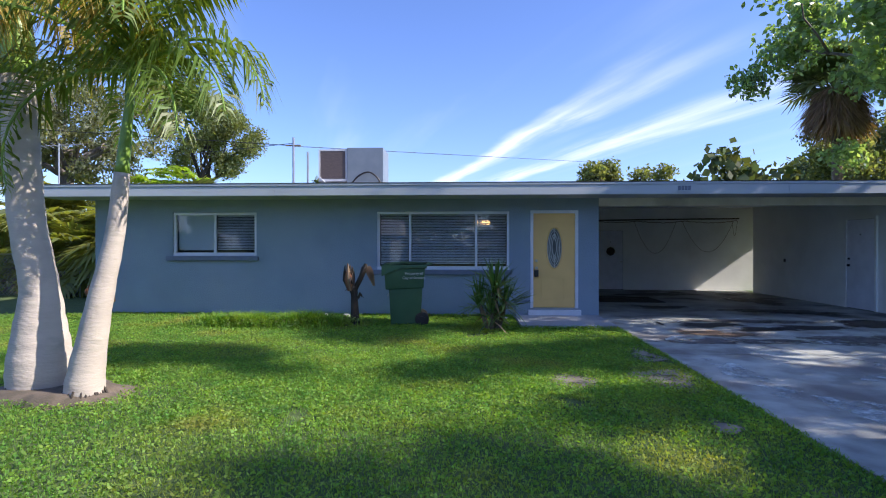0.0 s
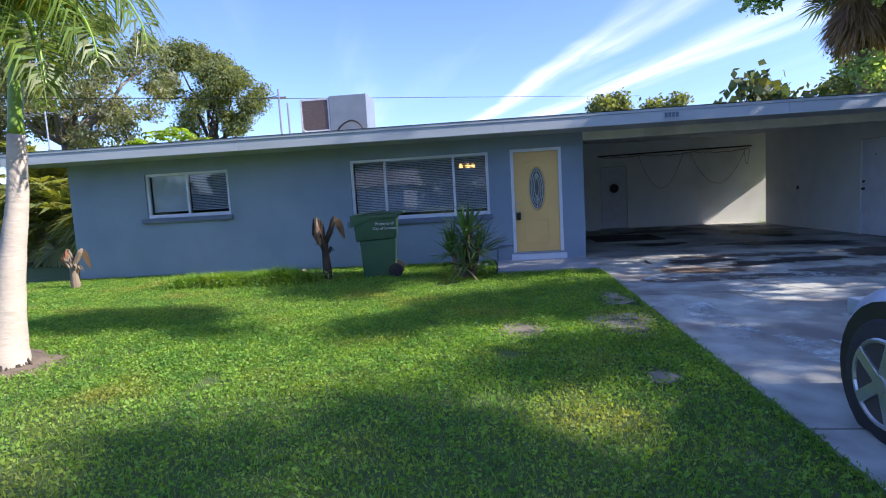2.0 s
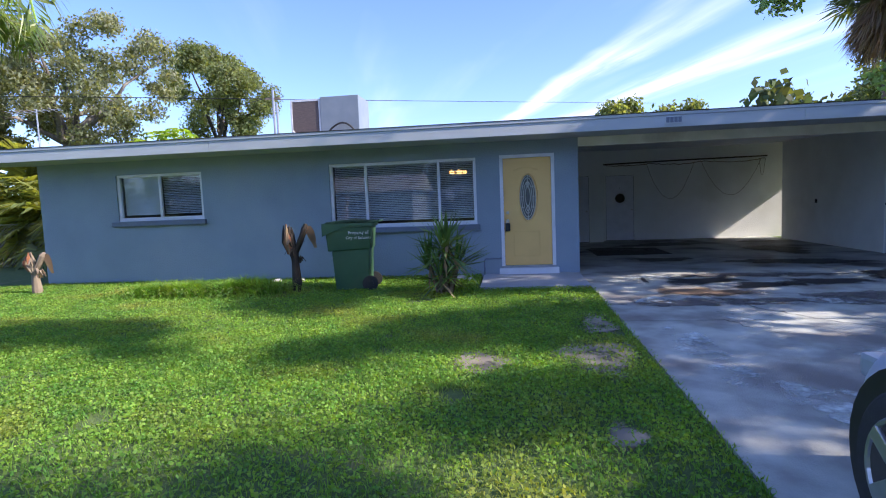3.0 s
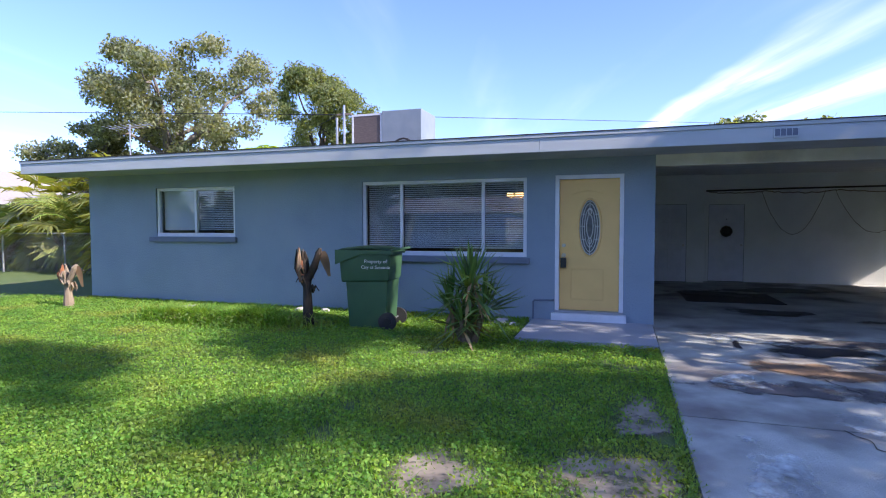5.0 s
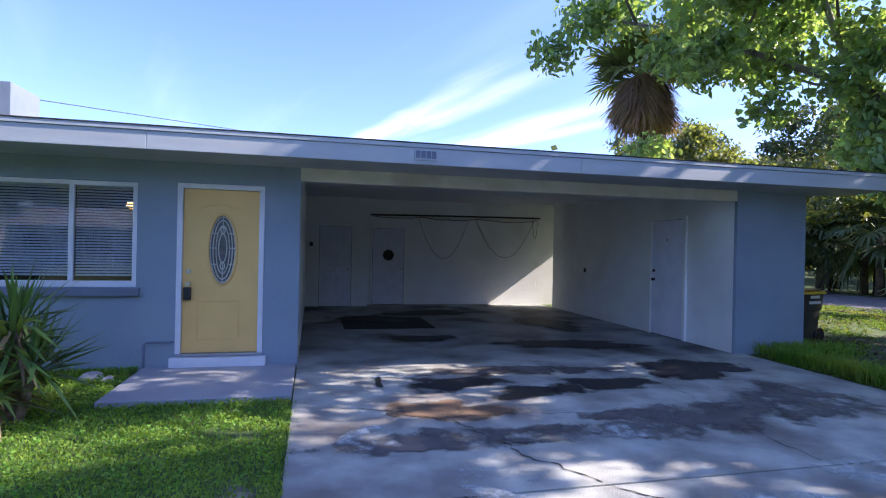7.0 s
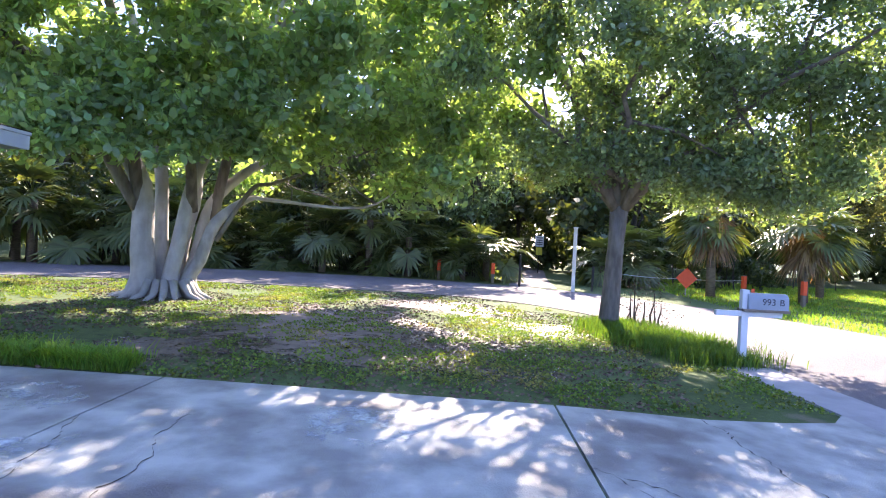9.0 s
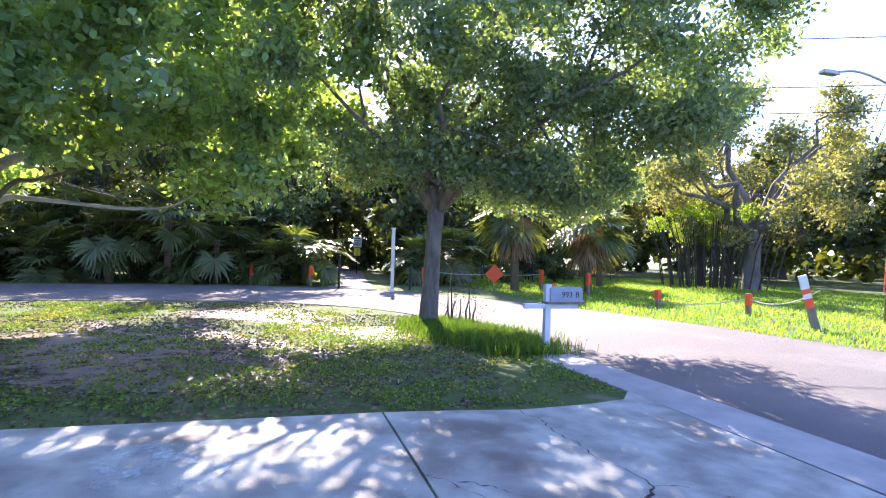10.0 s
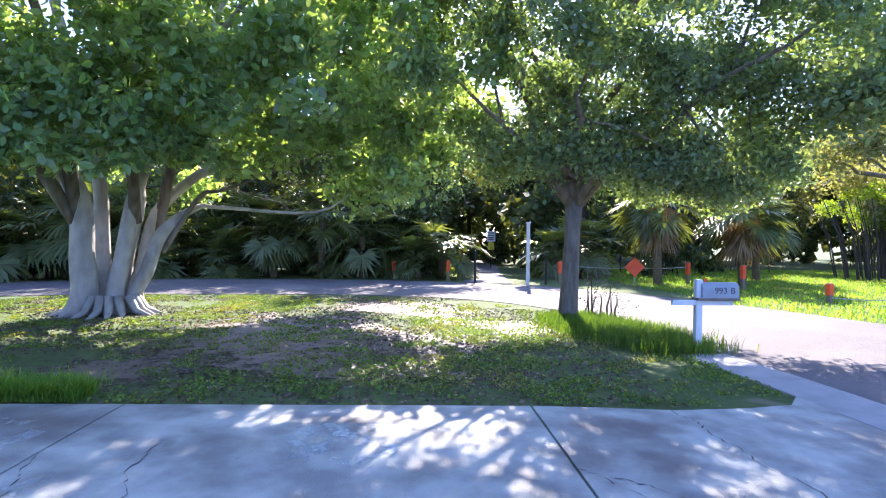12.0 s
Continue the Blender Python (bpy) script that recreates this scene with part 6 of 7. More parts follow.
# side lawn between driveway and road
n = 165000
x, y = r.uniform(9.6, 21, n), r.uniform(0.75, 20, n)
ed = np.interp(y, [0, 2.2, 4.8, 8.5, 13, 18.5, 26], [17.5, 19.0, 20.8, 21.3, 21.1, 19.8, 17])
g = 0.8 * lot_noise(x, y, 0.40, 5.0) + 0.8 * lot_noise(x, y, 1.6, 2.0) + 0.5 * lot_noise(x, y, 4.0, 7.0)
keep = (x < ed) & (g > 0.15 - 0.24 * r.random(n) + 0.25 * ((x > 16) & (y < 9))) & ~((x < 10.6) & (y > 11.5)) & (np.hypot(x - 16.6, y - 11.6) > 1.5) & ~((x > 13) & (y < (x - 13) * .28 + 0.8))
xs, ys = x[keep], y[keep]
zz = rise_np(ys) * np.clip((20 - xs) / 8, 0, 1)
pts = np.stack([xs, ys, zz + r.uniform(-0.01, 0.05, len(xs))], 1)
tagged(finish("ground_cover", leaf_mesh("ground_cover", pts, 0.046, 0.03, r, 0, 0.5), M["cover"]), "patchy green ground cover on the side lawn", "grass", "", "stuff")
n = 42000
x, y = r.uniform(9.6, 21, n), r.uniform(0.75, 18, n)
ed = np.interp(y, [0, 2.2, 4.8, 8.5, 13, 18.5, 26], [17.5, 19.0, 20.8, 21.3, 21.1, 19.8, 17])
keep = (x < ed + .4) & ~((x < 10.6) & (y > 11.5)) & (lot_noise(x, y, 0.4, 15.0) > -0.25)
x, y = x[keep], y[keep]
pts = np.stack([x, y, rise_np(y) * np.clip((20 - x) / 8, 0, 1) + r.uniform(-0.005, 0.012, len(x))], 1)
tagged(finish("leaf_litter", leaf_mesh("leaf_litter", pts, 0.055, 0.03, r, 0, 0.12), M["litter"]), "brown fallen leaves scattered over the side lawn", "leaves", "", "stuff")
# tall grass by the mailbox, weeds along walls and slab edges
n = 16000
t_ = r.uniform(0, 1, n)
x, y = 12.3 + t_ * 3.7 + r.normal(size=n) * .15, 0.75 + t_ * 0.75 + r.normal(size=n) * (0.28 + 0.2 * np.sin(t_ * 3.1))
blades("tall_grass", x, y, np.zeros(n), 0.21, 0.006, M["bladetall"], "uncut tall grass around the mailbox and oak", 123, 0.45)
n = 10500
x, y = np.concatenate([r.normal(-3.9, .4, n // 2), r.normal(-2.9, .45, n - n // 2)]), 10.05 + r.normal(size=n) * 0.22
tall = np.clip(1.15 - ((y - 10.05) / .5) ** 2 + .5 * lot_noise(x, y, 2.6, 4.0), .25, 1.5)
blades("weeds", x, y, rise_np(y), 0.19 * tall, 0.006, M["blade"], "patch of taller weeds in front of the house wall", 124, 1.0, "weeds")
n = 2600
x, y = r.normal(-3.4, .65, n), 10.0 + r.normal(size=n) * .2
tagged(finish("weed_leaves", leaf_mesh("weed_leaves", np.stack([x, y, rise_np(y) + r.uniform(.02, .17, n)], 1), .05, .03, r, 0, .6), M["cover"]), "small broad leaves among the wall weeds", "weeds", "", "stuff")
n = 9000
y = r.uniform(8.2, 11.5, n)
x = 9.62 + np.abs(r.normal(size=n)) * 0.22 + np.where(y > 11.0, r.uniform(0, 1.3, n), 0)
blades("weeds", x, y, rise_np(y), 0.19, 0.007, M["blade"], "weeds growing along the edge of the driveway", 125, 0.7, "weeds")
n = 4500
x = r.uniform(HX0, 1.2, n)
y = 11.58 - np.abs(r.normal(size=n)) * 0.10
blades("weeds", x, y, rise_np(y), 0.06, 0.006, M["blade"], "uneven grass along the foot of the wall", 126, 0.6, "weeds")
n = 3000
y = r.uniform(1.2, 10.0, n)
x = 2.96 + r.normal(size=n) * 0.028
blades("edge_grass", x, y, rise_np(y), 0.032, 0.004, M["blade"], "ragged lawn edge along the driveway", 127, 0.9)
n = 90000
x, y = r.uniform(9, 40, n), r.uniform(-26, -4, n)
oe = np.interp(x, [7, 12.5, 18.5, 23.3, 26.4], [-6.5, -5.9, -4.3, -1.8, 1.6])
keep = y < oe - 0.1
blades("far_grass", x[keep], y[keep], np.zeros(keep.sum()) - .01, 0.10, 0.013, M["blade"], "sunny mown grass beyond the street", 128, 0.6)

# ---- loose things ----


def text_part(body, size, at, rot, mat, parent, name="lettering"):
    c = bpy.data.curves.new(name, 'FONT')
    c.body, c.size, c.align_x, c.extrude = body, size, 'CENTER', 0.0015
    tmp = bpy.data.objects.new("tmp_text", c)
    scene.collection.objects.link(tmp)
    bpy.context.view_layer.update()
    me = bpy.data.meshes.new_from_object(tmp.evaluated_get(bpy.context.evaluated_depsgraph_get()))
    bpy.data.objects.remove(tmp)
    ob = finish(name, me, mat, parent)
    ob.matrix_basis = pose(*at, *rot)
    return ob


def taper_box(x0, x1, y0, y1, z0, z1, inset, bm=None, bev=0.03):
    """A box narrower at the foot."""
    b = box(x0, y0, z0, x1, y1, z1)
    cx, cy = (x0 + x1) / 2, (y0 + y1) / 2
    for v in b.verts:
        if v.co.z < (z0 + z1) / 2:
            v.co.x = cx + (v.co.x - cx) * (1 - inset)
            v.co.y = cy + (v.co.y - cy) * (1 - inset)
    if bev:
        bevel(b, bev, 3)
    return b if bm is None else merge(bm, b)


def wheelie_bin(at, rz, body, lid, label, sx=0.84, sy=0.66, h=1.12):
    t = thing("wheeled_bin", at, label, "rubbish bin", rz=rz)
    part("body", taper_box(-sx / 2 + .09, sx / 2 - .10, -sy / 2 + .04, sy / 2 - .03, 0.02, h * 0.62, 0.12), body, t, "", True)
    up = bmesh.new()
    b = taper_box(-sx / 2, sx / 2 - .05, -sy / 2, sy / 2, h * 0.57, h * 0.95, 0.08)
    for v in b.verts:
        if v.co.z < h * 0.7 and v.co.x > 0:
            v.co.z += 0.02
    merge(up, b)
    part("upper_body", up, body, t, "", True)
    part("rim", box(-sx / 2 - .015, -sy / 2 - .015, h * 0.90, sx / 2 - .02, sy / 2 + .015, h * 0.955, None, 0.012), lid, t)
    ld = bmesh.new()
    n = 8
    rows = []
    for i in range(n + 1):
        u = -sx / 2 - .02 + (sx + .02) * i / n
        z = h * 0.955 + 0.055 * math.sin(math.pi * (0.12 + 0.76 * i / n))
        rows.append([ld.verts.new((u, q * sy / 2 * 1.03, z - 0.03 * abs(q) ** 3)) for q in (-1, -.8, -.3, .3, .8, 1)])
    for a, b2 in zip(rows, rows[1:]):
        for k in range(5):
            ld.faces.new((a[k], b2[k], b2[k + 1], a[k + 1]))
    bmesh.ops.solidify(ld, geom=ld.faces[:], thickness=0.02)
    part("lid", ld, lid, t, "", True)
    part("handle", tube([(sx / 2 - .04, -sy / 2 + .06, h * .95), (sx / 2 + .07, -sy / 2 + .06, h * .97), (sx / 2 + .07, sy / 2 - .06, h * .97), (sx / 2 - .04, sy / 2 - .06, h * .95)], 0.018, 8), body, t)
    for s in (-1, 1):
        w = part("wheel", disc((sx / 2 - .11, s * (sy / 2 - .06), 0.13), 0.13, 0.05, "y", 22), M["rubber"], t, "black rubber wheel")
        part("hub", disc((sx / 2 - .11, s * (sy / 2 - .032), 0.13), 0.055, 0.012, "y", 14), M["black"], w)
    part("axle", tube([(sx / 2 - .11, -sy / 2 + .05, 0.13), (sx / 2 - .11, sy / 2 - .05, 0.13)], 0.012, 6), M["metal"], t)
    return t


gb = wheelie_bin((-0.92, 10.42, 0.085), 6, M["bin"], M["bin"], "dark green wheeled rubbish bin with white lettering on the lawn", 0.82, 0.66, 1.2)
part("grip_bar", tube([(-0.345, -0.20, 0.56), (-0.345, 0.2, 0.56)], 0.014, 8), M["metal"], gb, "metal lift bar")
flap = box(-.45, -.352, 1.0, -.05, -.338, 1.15)
for v in flap.verts:
    if v.co.x > -.2 and v.co.z < 1.1:
        v.co.z += .10
    if v.co.x < -.2 and v.co.z < 1.1:
        v.co.z -= .06
part("lid_skirt", flap, M["bin"], gb)
text_part("Property of", 0.072, (0.15, -0.338, 0.965), (90, 0, 0), M["letter"], gb)
text_part("City of Sarasota", 0.066, (0.15, -0.336, 0.885), (90, 0, 0), M["letter"], gb)
db = wheelie_bin((11.84, 12.75, 0.06), 12, M["bindark"], M["binyellow"], "dark wheeled bin with a yellow lid beside the carport", 0.66, 0.58, 0.97)
for zz, ww in ((0.80, 0.26), (0.70, 0.34)):
    part("print_bar", box(-ww / 2, -0.300, zz, ww / 2, -0.293, zz + 0.05), M["letter"], db, "white printed lettering")

# silver car parked on the driveway, nose to the house
car = thing("car", (4.19, 2.18, 0.02), "silver hatchback car parked on the driveway", "car")


def car_body():
    """Lofted shell; y forward."""
    st = [(-2.18, .62, .62, .55, .80), (-2.10, .78, .45, .62, .95), (-1.85, .86, .25, .70, 1.02), (-1.2, .89, .20, .78, 1.05), (-0.4, .895, .19, .80, 1.04), (0.35, .895, .19, .80, 1.02), (0.75, .89, .20, .78, .99),
          (1.1, .88, .22, .74, .95), (1.5, .87, .24, .70, .88), (1.78, .82, .26, .66, .80), (1.98, .70, .28, .60, .72), (2.10, .50, .32, .55, .64)]
    bm = bmesh.new()
    rings = []
    for y, w, lo, mid, top in st:
        prof = [(-w * .55, lo), (-w * .92, lo + .03), (-w, mid - .12), (-w * .99, mid), (-w * .93, top - .06), (-w * .75, top), (0, top + .035), (w * .75, top), (w * .93, top - .06), (w * .99, mid), (w, mid - .12), (w * .92, lo + .03), (w * .55, lo)]
        rings.append([bm.verts.new((x, y, z)) for x, z in prof])
    for a, b in zip(rings, rings[1:]):
        for k in range(len(a)):
            bm.faces.new((a[k], a[(k + 1) % len(a)], b[(k + 1) % len(a)], b[k]))
    bm.faces.new(rings[0][::-1]); bm.faces.new(rings[-1])
    bmesh.ops.recalc_face_normals(bm, faces=bm.faces)
    bmesh.ops.subdivide_edges(bm, edges=bm.edges[:], cuts=1, use_grid_fill=True, smooth=0.6)
    return bm


def cabin(scale, z_top, y0, y1, y2, y3, zb):
    bm = bmesh.new()
    lo = [(-.80, y0, zb), (.80, y0, zb), (.80, y3, zb), (-.80, y3, zb)]
    hi = [(-.58, y1, z_top), (.58, y1, z_top), (.58, y2, z_top), (-.58, y2, z_top)]
    a = [bm.verts.new((x * scale, y, z)) for x, y, z in lo]
    b = [bm.verts.new((x * scale, y, z)) for x, y, z in hi]
    bm.faces.new(b); bm.faces.new(a[::-1])
    for k in range(4):
        bm.faces.new((a[k], a[(k + 1) % 4], b[(k + 1) % 4], b[k]))
    bevel(bm, 0.05, 3)
    return bm


part("body", car_body(), M["carpaint"], car, "", True)
part("glasshouse", cabin(1.0, 1.44, -1.95, -1.5, 0.15, 0.95, 0.98), M["carglass"], car, "dark tinted glass", True)
part("roof_panel", box(-.60, -1.45, 1.425, .60, 0.10, 1.47, None, 0.02), M["carpaint"], car)
for s in (-1, 1):
    for y in (-1.32, 1.36):
        # flat black disc stands for the arch's shaded hollow; the body has no opening
        part("wheel_arch_shade", disc((s * 0.845, y, 0.37), 0.425, 0.10, "x", 30), M["black"], car, "black disc painting the shade of the wheel arch")
        w = part("wheel", None or tube([(s * .72, y, .35), (s * .74, y, .35), (s * .90, y, .35), (s * .92, y, .35)], [.32, .35, .35, .325], 36), M["rubber"], car, "black tyre", True)
        part("rim", disc((s * .905, y, .35), 0.235, 0.04, "x", 30), M["dark"], w)
        for k in range(5):
            a = 2 * math.pi * k / 5 + .3
            sp = box(-.012, -.034, .03, .012, .034, .235, None, .006)
            sp.transform(Matrix.Translation((s * .93, y, .35)) @ Matrix.Rotation(a, 4, 'X'))
            part("spoke", sp, M["alloy"], w, "silver alloy spoke")
        part("rim_lip", tube([(s * .925, y + .235 * math.cos(2 * math.pi * k / 30), .35 + .235 * math.sin(2 * math.pi * k / 30)) for k in range(31)], 0.014, 6, None, False), M["alloy"], w)
        part("hub_cap", disc((s * .935, y, .35), .05, .03, "x", 16), M["alloy"], w)
    m = part("mirror", box(s * .98 - .11, .55, .96, s * .98 + .11, .68, 1.10, None, .03), M["carpaint"], car, "", True)
    hl = box(s * .62 - .16, 1.72, .60, s * .62 + .16, 1.93, .72, None, .03)
    part("headlight", hl, M["acwhite"], car, "clear headlight")
    part("tail_light", box(s * .68 - .1, -2.13, .70, s * .68 + .1, -2.0, .92, None, .02), M["orange"], car, "red tail light")
part("bumper", box(-.6, 2.0, .30, .6, 2.12, .48, None, .03), M["carpaint"], car)
part("grille", box(-.35, 2.09, .50, .35, 2.125, .60, None, .01), M["black"], car)

# mailbox
mb = thing("mailbox", (12.42, 0.48, 0.0), "pale metal mailbox numbered 993 B on a white post", "mailbox")
part("post", box(-.05, -.05, -.1, .05, .05, 1.14, None, .006), M["signwhite"], mb)
part("arm", box(-.04, -.55, .74, .04, .42, .82, None, .006), M["signwhite"], mb, "white cross arm")
bm = bmesh.new()
prof = [(-.10, .0)] + [(-.10 * math.cos(a), .14 + .10 * math.sin(a)) for a in np.linspace(0, math.pi, 9)] + [(.10, .0)]
a = [bm.verts.new((x, -.60, z)) for x, z in prof]
b = [bm.verts.new((x, -.02, z)) for x, z in prof]
bm.faces.new(a); bm.faces.new(b[::-1])
for k in range(len(a)):
    bm.faces.new((a[k], b[k], b[(k + 1) % len(a)], a[(k + 1) % len(a)]))
bmesh.ops.recalc_face_normals(bm, faces=bm.faces)
bx = part("box", bm, M["acwhite"], mb)
bx.location = (0, 0, .86)
part("base_board", box(-.11, -.62, .82, .11, .05, .86, None, .004), M["wood"], mb)
text_part("993", 0.135, (-.103, -.31, .93), (90, 0, -90), M["letterdark"], mb, "house_number")
text_part("B", 0.135, (-.103, -.50, .93), (90, 0, -90), M["letterdark"], mb, "letter")
part("flag", box(.104, -.2, .95, .112, -.15, 1.15), M["orange"], mb, "red flag")


# marker posts with orange flags
def marker(at, h, group="orange marker posts", lean=0):
    t = thing("marker_post", at, "short wooden post with an orange plastic top", "post", group)
    t.matrix_world = pose(*at, 0, lean, 10)
    part("post", box(-.06, -.06, -.1, .06, .06, h, None, .008), M["wood"], t)
    part("flag", box(-.075, -.075, h * .45, .075, .075, h * .98, None, .01), M["orange"], t, "orange plastic sleeve")
    return t


for x, y, h in ((28.75, 5.75, .9), (28.3, 3.35, .9), (27.0, -1.3, .95), (26.7, -6.7, .95), (24.1, -7.5, .95), (19.3, -7.1, .62), (17.3, -8.74, .66)):
    marker((x, y, -0.01), h)
ds = thing("road_sign", (26.6, -4.35, 0.0), "orange-red diamond sign on a thin post", "sign")
part("post", tube([(0, 0, -.1), (0, 0, 1.0)], .03, 6), M["metal"], ds)
dm = box(-.01, -.30, -.30, .01, .30, .30, None, .004)
dm.transform(Matrix.Translation((-.04, 0, .72)) @ Matrix.Rotation(radians(45), 4, 'X'))
part("panel", dm, M["orange"], ds, "orange diamond panel")
wp = thing("white_post", (25.4, 0.41, 0.0), "tall slim white post at the mouth of the footpath", "post")
part("post", box(-.06, -.06, -.1, .06, .06, 2.45, None, .008), M["signwhite"], wp)
part("cap", box(-.08, -.08, 2.45, .08, .08, 2.50, None, .008), M["signwhite"], wp)
gp = thing("bollard", (27.0, 2.3, 0.0), "dark steel bollard beside the footpath", "bollard")
part("post", tube([(0, 0, -.1), (0, 0, 1.35)], .05, 8), M["black"], gp)
gp2 = thing("bollard", (26.4, -0.55, 0.0), "leaning dark bollard beside the footpath", "bollard")
part("post", tube([(0, 0, -.1), (0.12, -.05, 1.0)], .05, 8), M["black"], gp2)
ps = thing("path_sign", (40.5, -0.3, 0.0), "white and yellow sign beside the footpath", "sign")
part("post", tube([(0, 0, -.1), (0, 0, 2.2)], .035, 6), M["black"], ps)
part("upper_panel", box(-.03, -.28, 1.75, -.005, .28, 2.45), M["signwhite"], ps)
part("lower_panel", box(-.03, -.2, 1.2, -.005, .2, 1.7), M["signyellow"], ps)
for z in (2.3, 2.15, 2.0, 1.88):
    part("print_bar", box(-.036, -.2, z, -.031, .2, z + .05), M["letterdark"], ps)
ba = thing("barricade_post", (14.3, -7.7, 0.0), "leaning white and red barricade board in the grass", "barricade")
ba.matrix_world = pose(14.3, -7.7, 0, 0, 0, 72) @ pose(0, 0, 0, 0, 16, 0)
for z0, z1, m in ((-.1, .32, "wood"), (.321, .55, "wood"), (.551, .78, "orange"), (.781, .9, "signwhite"), (.901, 1.02, "orange"), (1.021, 1.36, "signwhite")):
    part("band", box(-.10, -.02, z0, .10, .02, z1, None, .003), M[m], ba)
rope = thing("rope", (0, 0, 0), "pale rope slung between the marker posts", "rope")
for a, b, s in (((17.3, -8.74, .5), (14.4, -7.9, .95), .25), ((19.3, -7.1, .2), (17.3, -8.74, .5), .12), ((26.7, -6.7, .75), (26.6, -4.35, .7), .05), ((26.6, -4.35, .7), (27.0, -1.3, .8), .08)):
    a, b = np.array(a), np.array(b)
    pts = [tuple(a + (b - a) * k / 12 - np.array([0, 0, s * 4 * (k / 12) * (1 - k / 12)])) for k in range(13)]
    part("strand", tube(pts, .014, 5), M["rope"], rope)

# utility pole with street lamp and wires
up = thing("utility_pole", (15.05, -11.3, 0.0), "weathered wooden utility pole with a street lamp", "utility pole")
TOP = Vector((-0.12, -0.36, 10.2))
part("pole", tube([(0, 0, -.1), tuple(TOP * .5), tuple(TOP)], [.165, .145, .12], 12), M["polewood"], up, "", True)
at = TOP * .72
arm = smooth_line([tuple(at), tuple(at + Vector((.2, .5, .45))), tuple(at + Vector((.45, 1.2, .75))), tuple(at + Vector((.62, 1.8, .72)))], 5)
arm = [(a, b, c - 1.2) for a, b, c in arm]
part("lamp_arm", tube(arm, .035, 7), M["metal"], up, "grey curved arm", True)
lampm = Vector(arm[-1])
hd = box(-.11, -.28, -.06, .11, .28, .06, None, .03)
hd.transform(Matrix.Translation(lampm + Vector((.06, .18, -.02))))
part("lamp_head", hd, M["metal"], up, "grey street lamp head", True)
part("meter_box", box(-.30, -.16, 4.55, -.06, .12, 5.15, None, .02), M["acwhite"], up, "pale equipment box")
part("transformer", tube([(-.05, -.62, 8.3), (-.05, -.62, 9.2)], .2, 14), M["acwhite"], up, "grey transformer can", True)
part("crossarm", box(-.06, -.9, 8.9, .06, .5, 9.0), M["wood"], up)
part("guard", tube([(.05, .21, .9), (.03, .12, 2.5)], .022, 6), M["orange"], up, "orange guy-wire guard")
wires = thing("overhead_wires", (0, 0, 0), "thin black overhead wires", "wire")
for z, dx in ((7.9, 0), (6.6, .1), (5.9, .15)):
    a, b = np.array((15.0 + dx, -11.6, z)), np.array((25.0, 24.0, z + .2))
    part("wire", tube([tuple(a + (b - a) * k / 16 - np.array([0, 0, .7 * 4 * (k / 16) * (1 - k / 16)])) for k in range(17)], .014, 5), M["wire"], wires)
    b = np.array((62.0, -70.0, z + 1))
    part("wire", tube([tuple(a), tuple((a + b) / 2 - np.array([0, 0, .8])), tuple(b)], .016, 5), M["wire"], wires)
for a, b in (((-5.7, 18.5, 5.1), (-24, 44, 9)), ((-5.5, 18.5, 5.0), (-30, 20, 7)), ((-5.7, 18.5, 5.0), (14, 50, 9))):
    part("wire", tube([a, b], .012, 5), M["wire"], wires)
ant = thing("tv_antenna", (-13.3, 17.6, 0.1), "tall thin television antenna on a mast", "antenna")
part("mast", tube([(0, 0, -.1), (0, 0, 4.9)], .025, 6), M["metal"], ant)
part("boom", tube([(-.7, -.2, 4.75), (.7, .2, 4.9)], .014, 5), M["metal"], ant)
for k in range(8):
    u = -0.65 + k * .185
    part("element", tube([(u - .14, u * .28 + .45 - k * .02, 4.83 + u * .1), (u + .14, u * .28 - .45 + k * .02, 4.83 + u * .1)], .009, 4), M["metal"], ant)

# chain-link fence in the west yard
fe = thing("chain_link_fence", (-22.0, 15.6, 0.1), "low galvanized chain-link fence across the yard", "fence")
L_ = 13.6
for k in range(6):
    part("post", tube([(k * L_ / 5, 0, -.1), (k * L_ / 5, 0, 1.28)], .03, 7), M["fence"], fe)
part("top_rail", tube([(0, 0, 1.25), (L_, 0, 1.25)], .02, 6), M["fence"], fe)
V = []
w = .005
for k in range(-11, 126):
    x0 = k * .11
    for s in (1, -1):
        xa, xb = (x0, x0 + 1.2) if s > 0 else (x0 + 1.2, x0)
        za, zb = .03, 1.23
        if min(xa, xb) < 0 or max(xa, xb) > L_:
            continue
        V.append(np.array([(xa - w, s * .004, za), (xa + w, s * .004, za), (xb + w, s * .004, zb), (xb - w, s * .004, zb)]))
finish("wire_mesh", quads("wire_mesh", V), M["fence"], fe)


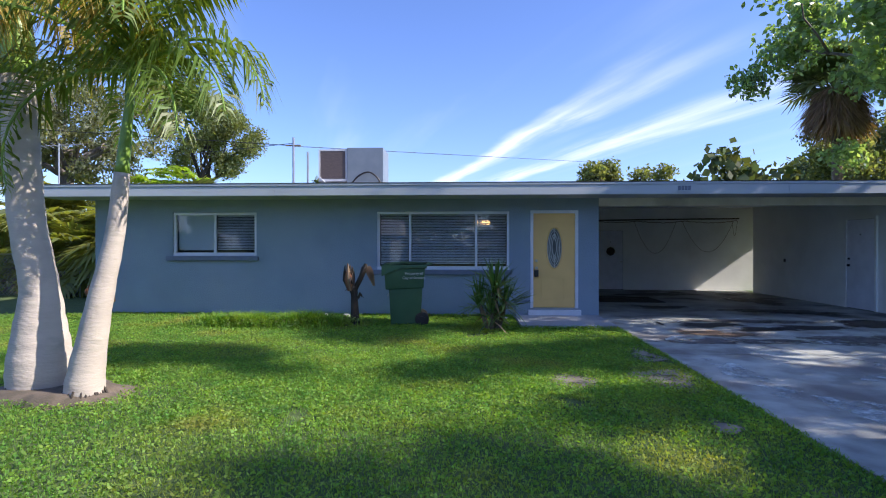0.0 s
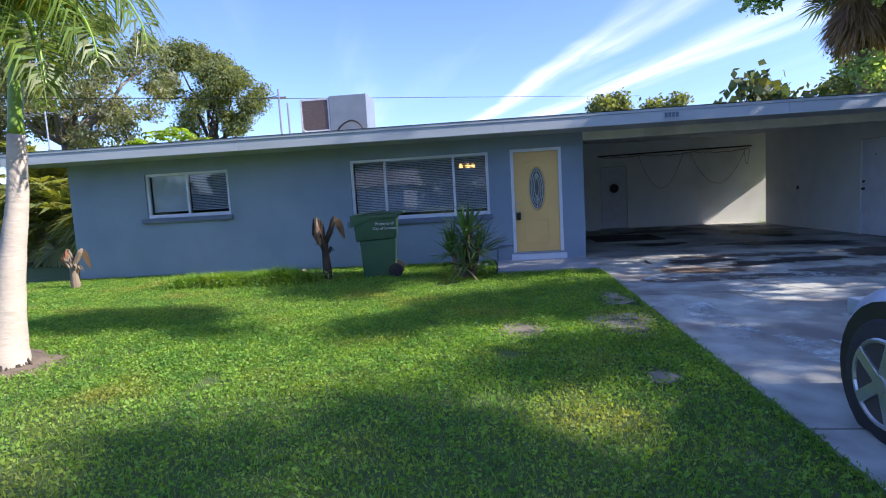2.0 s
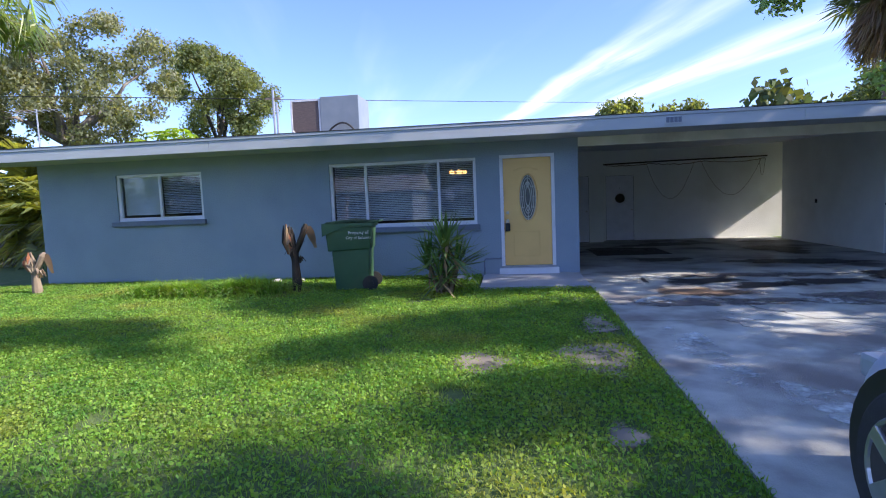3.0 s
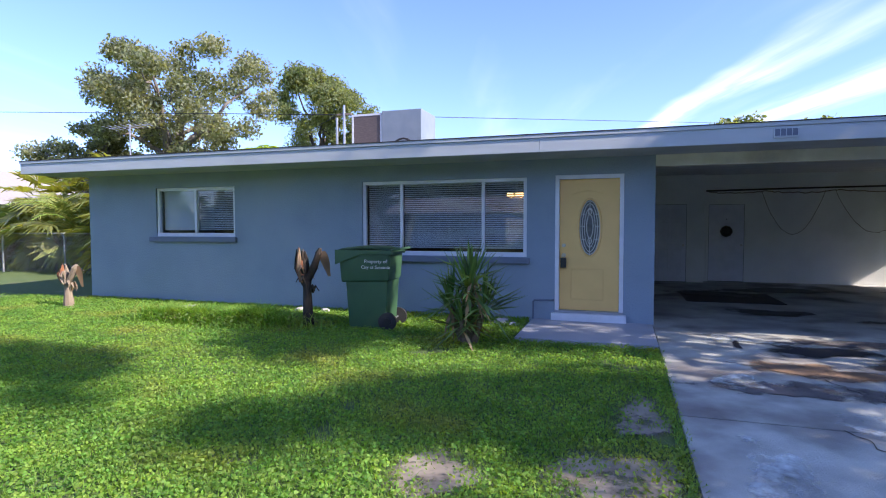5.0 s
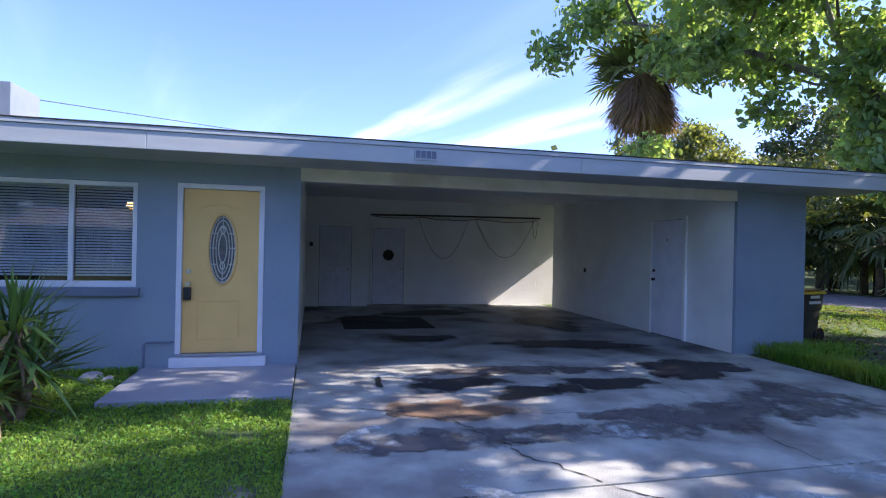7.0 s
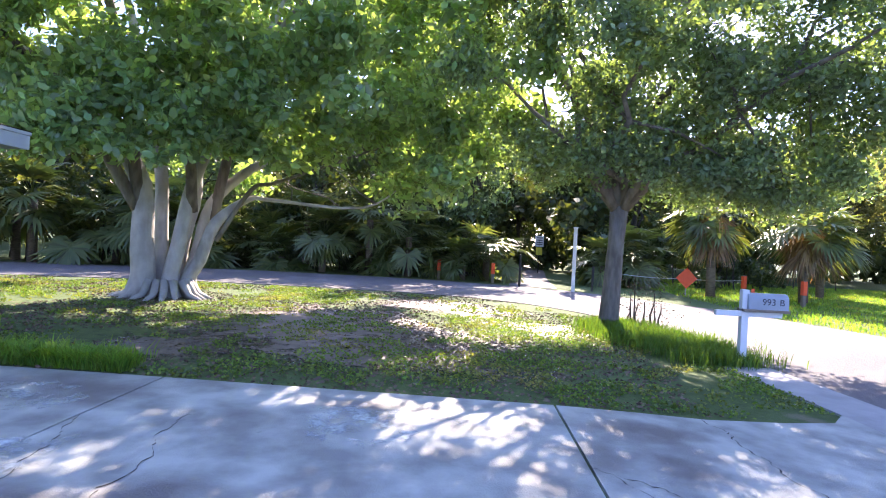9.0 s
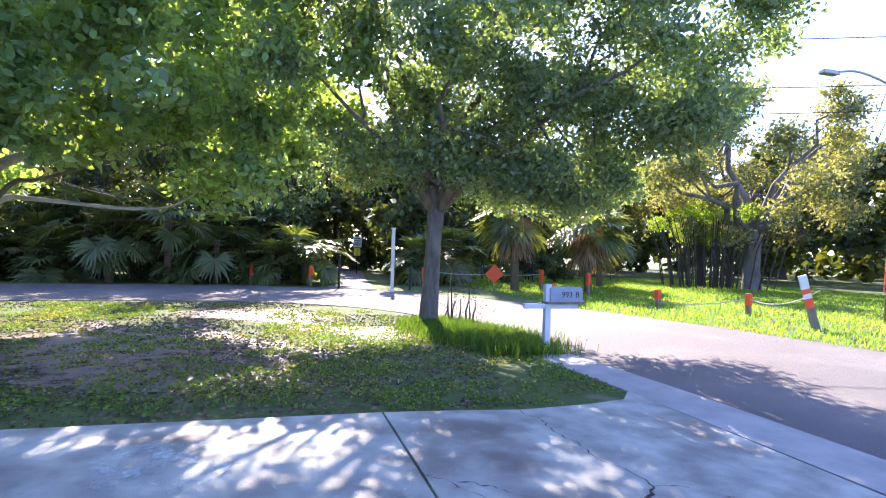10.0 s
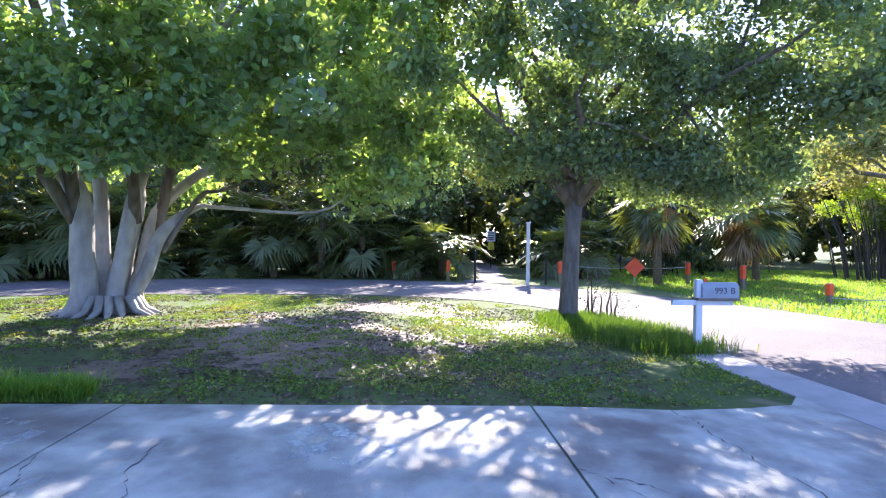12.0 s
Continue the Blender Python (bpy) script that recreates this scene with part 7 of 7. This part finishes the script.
# neighbouring houses
def bungalow(at, w, d, h, ridge, rz, wallm, roofm, label, openings=()):
    t = thing("bungalow", at, label, "house", rz=rz)
    part("wall", box(-w / 2, 0, -.05, w / 2, d, h), wallm, t)
    bm = bmesh.new()
    o = .6
    v = [bm.verts.new(p) for p in ((-w / 2 - o, -o, h), (w / 2 + o, -o, h), (w / 2 + o, d + o, h), (-w / 2 - o, d + o, h), (-w / 2 - o, d / 2, ridge), (w / 2 + o, d / 2, ridge))]
    for f in ((0, 1, 5, 4), (2, 3, 4, 5), (0, 4, 3), (1, 2, 5), (3, 2, 1, 0)):
        bm.faces.new([v[i] for i in f])
    bmesh.ops.recalc_face_normals(bm, faces=bm.faces)
    part("roof", bm, roofm, t)
    for x0, x1, z0, z1, kind in openings:
        if kind == "window":
            wd = part("window", box(x0, -.05, z0, x1, .02, z1, None, .01), M["white"], t)
            part("pane", box(x0 + .06, -.058, z0 + .06, x1 - .06, -.052, z1 - .06), M["carglass"], wd)
        else:
            g = part("garage_door", box(x0, -.05, z0, x1, .02, z1, None, .01), M["white"], t)
            for k in range(1, 4):
                part("panel_groove", box(x0 + .05, -.054, z0 + (z1 - z0) * k / 4, x1 - .05, -.048, z0 + (z1 - z0) * k / 4 + .03), M["metal"], g)
    return t


porch = bungalow((-11.5, -24.0, 0.0), 10, 8, 2.6, 4.1, 180, M["acwhite"], M["roofgravel"], "white bungalow with a grey gable roof across the street", ((-4.6, -2.2, 0, 2.2, "garage"), (-1.2, 0.8, .9, 2.1, "window"), (2.6, 4.6, .9, 2.1, "window")))
for k in range(5):
    part("porch_post", box(-1.6 + k * .9, -1.5, 0, -1.48 + k * .9, -1.38, 2.5), M["white"], porch)
part("porch_roof", box(-2.0, -1.8, 2.5, 2.6, 0, 2.62), M["white"], porch)
bungalow((-31, 25, 0.1), 9, 8, 2.7, 4.9, 60, M["acwhite"], M["roofgravel"], "pale neighbouring bungalow behind the west fence", ((-3, -1.4, .9, 2.1, "window"), (1.4, 3, .9, 2.1, "window")))

# bare earth on the side lawn
EARTH = stain_material("bare_earth", (0.105, 0.082, 0.06), 0.33)


def earth_patch(cx, cy, rx, ry, seed, z):
    q = np.random.default_rng(seed)
    ph = q.uniform(0, 6.28, 5)
    bm = bmesh.new()
    ring = []
    for k in range(60):
        a = 2 * math.pi * k / 60
        s = 1 + sum(0.2 / (i + 1) * math.sin((i + 2) * a + ph[i]) for i in range(5))
        x, y = max(9.62, cx + rx * s * math.cos(a)), cy + ry * s * math.sin(a)
        ring.append(bm.verts.new((x, y, rise(y) * min(max((20 - x) / 8, 0), 1) + z)))
    return tagged(part("bare_earth", soft_patch(bm, ring, (cx, cy)), EARTH), "patch of bare sandy earth worn into the lawn", "earth", "", "structure")


earth_patch(14.6, 6.4, 4.2, 4.8, 8, .0005)
earth_patch(12.2, 5.6, 2.3, 3.6, 2, .002)
earth_patch(18.0, 5.2, 2.0, 2.6, 3, .003)
earth_patch(14.8, 2.9, 1.6, 1.0, 5, .004)
earth_patch(11.2, 8.4, 1.5, 1.1, 6, .005)
SAND = stain_material("sandy_soil", (0.19, 0.162, 0.122), 0.36)
for k, (sx, sy, q1, q2) in enumerate(WORN):
    q = np.random.default_rng(500 + k)
    bm = bmesh.new()
    ring = [bm.verts.new((sx + q1 * 1.5 * w * math.cos(a), sy + q2 * 1.5 * w * math.sin(a), rise(sy) + 0.006)) for a, w in ((2 * math.pi * i / 40, 1 + 0.2 * math.sin(3 * i * .157 + k) + q.uniform(-.08, .08)) for i in range(40))]
    tagged(part("bare_earth", soft_patch(bm, ring, (sx, sy)), SAND), "pale sandy spot worn into the front lawn", "earth", "", "structure")

# woods behind the roadside palms, leaf colour darkened for shade, open along the footpath
q = np.random.default_rng(410)
bl = []
for _ in range(420):
    x, y = q.uniform(34, 60), q.uniform(-10, 46)
    if abs(y - 1.5 + (x - 34) * .12) < (2.0 if x < 46 else .8) or x < 34 + max(0, y - 16) * -0.5:
        continue
    bl.append((x, y, q.uniform(0.4, 8.5), q.uniform(1.0, 2.0)))
for _ in range(60):
    bl.append((q.uniform(38, 60), q.uniform(-5, 4), q.uniform(3.6, 9.5), q.uniform(1.0, 1.8)))
for _ in range(170):
    a, d = R(q.uniform(-68, -18)), q.uniform(46, 62)
    bl.append((4 + d * math.cos(a), 5 + d * math.sin(a), q.uniform(2.2, 9.5), q.uniform(1.4, 2.4)))
tagged(finish("deep_woods", leaf_mesh("deep_woods", blob_points(q, bl, 95000, 0.9, 0.1), 0.62, 0.42, q), M["deepleaf"]), "leafy woods behind the road, their dimness put into the leaf colour", "woods", "", "stuff")

# far woods closing the distance
q = np.random.default_rng(400)
bl = []
for a in np.arange(0, 360, 1.6):
    d = q.uniform(62, 84)
    x, y = 8 + d * math.cos(R(a)), 5 + d * math.sin(R(a))
    hmax = 14 if (a < 75 or a > 235) else 6.5
    for _ in range(9 if hmax > 10 else 4):
        bl.append((x + q.normal() * 2, y + q.normal() * 2, q.uniform(0.5, hmax * q.uniform(.7, 1.0)), q.uniform(1.8, 3.0)))
tagged(finish("far_woods", leaf_mesh("far_woods", blob_points(q, bl, 70000, 0.9, 0.1), 1.15, 0.85, q), M["deepleaf"]), "distant belt of dense woods round the neighbourhood", "woods", "", "stuff")
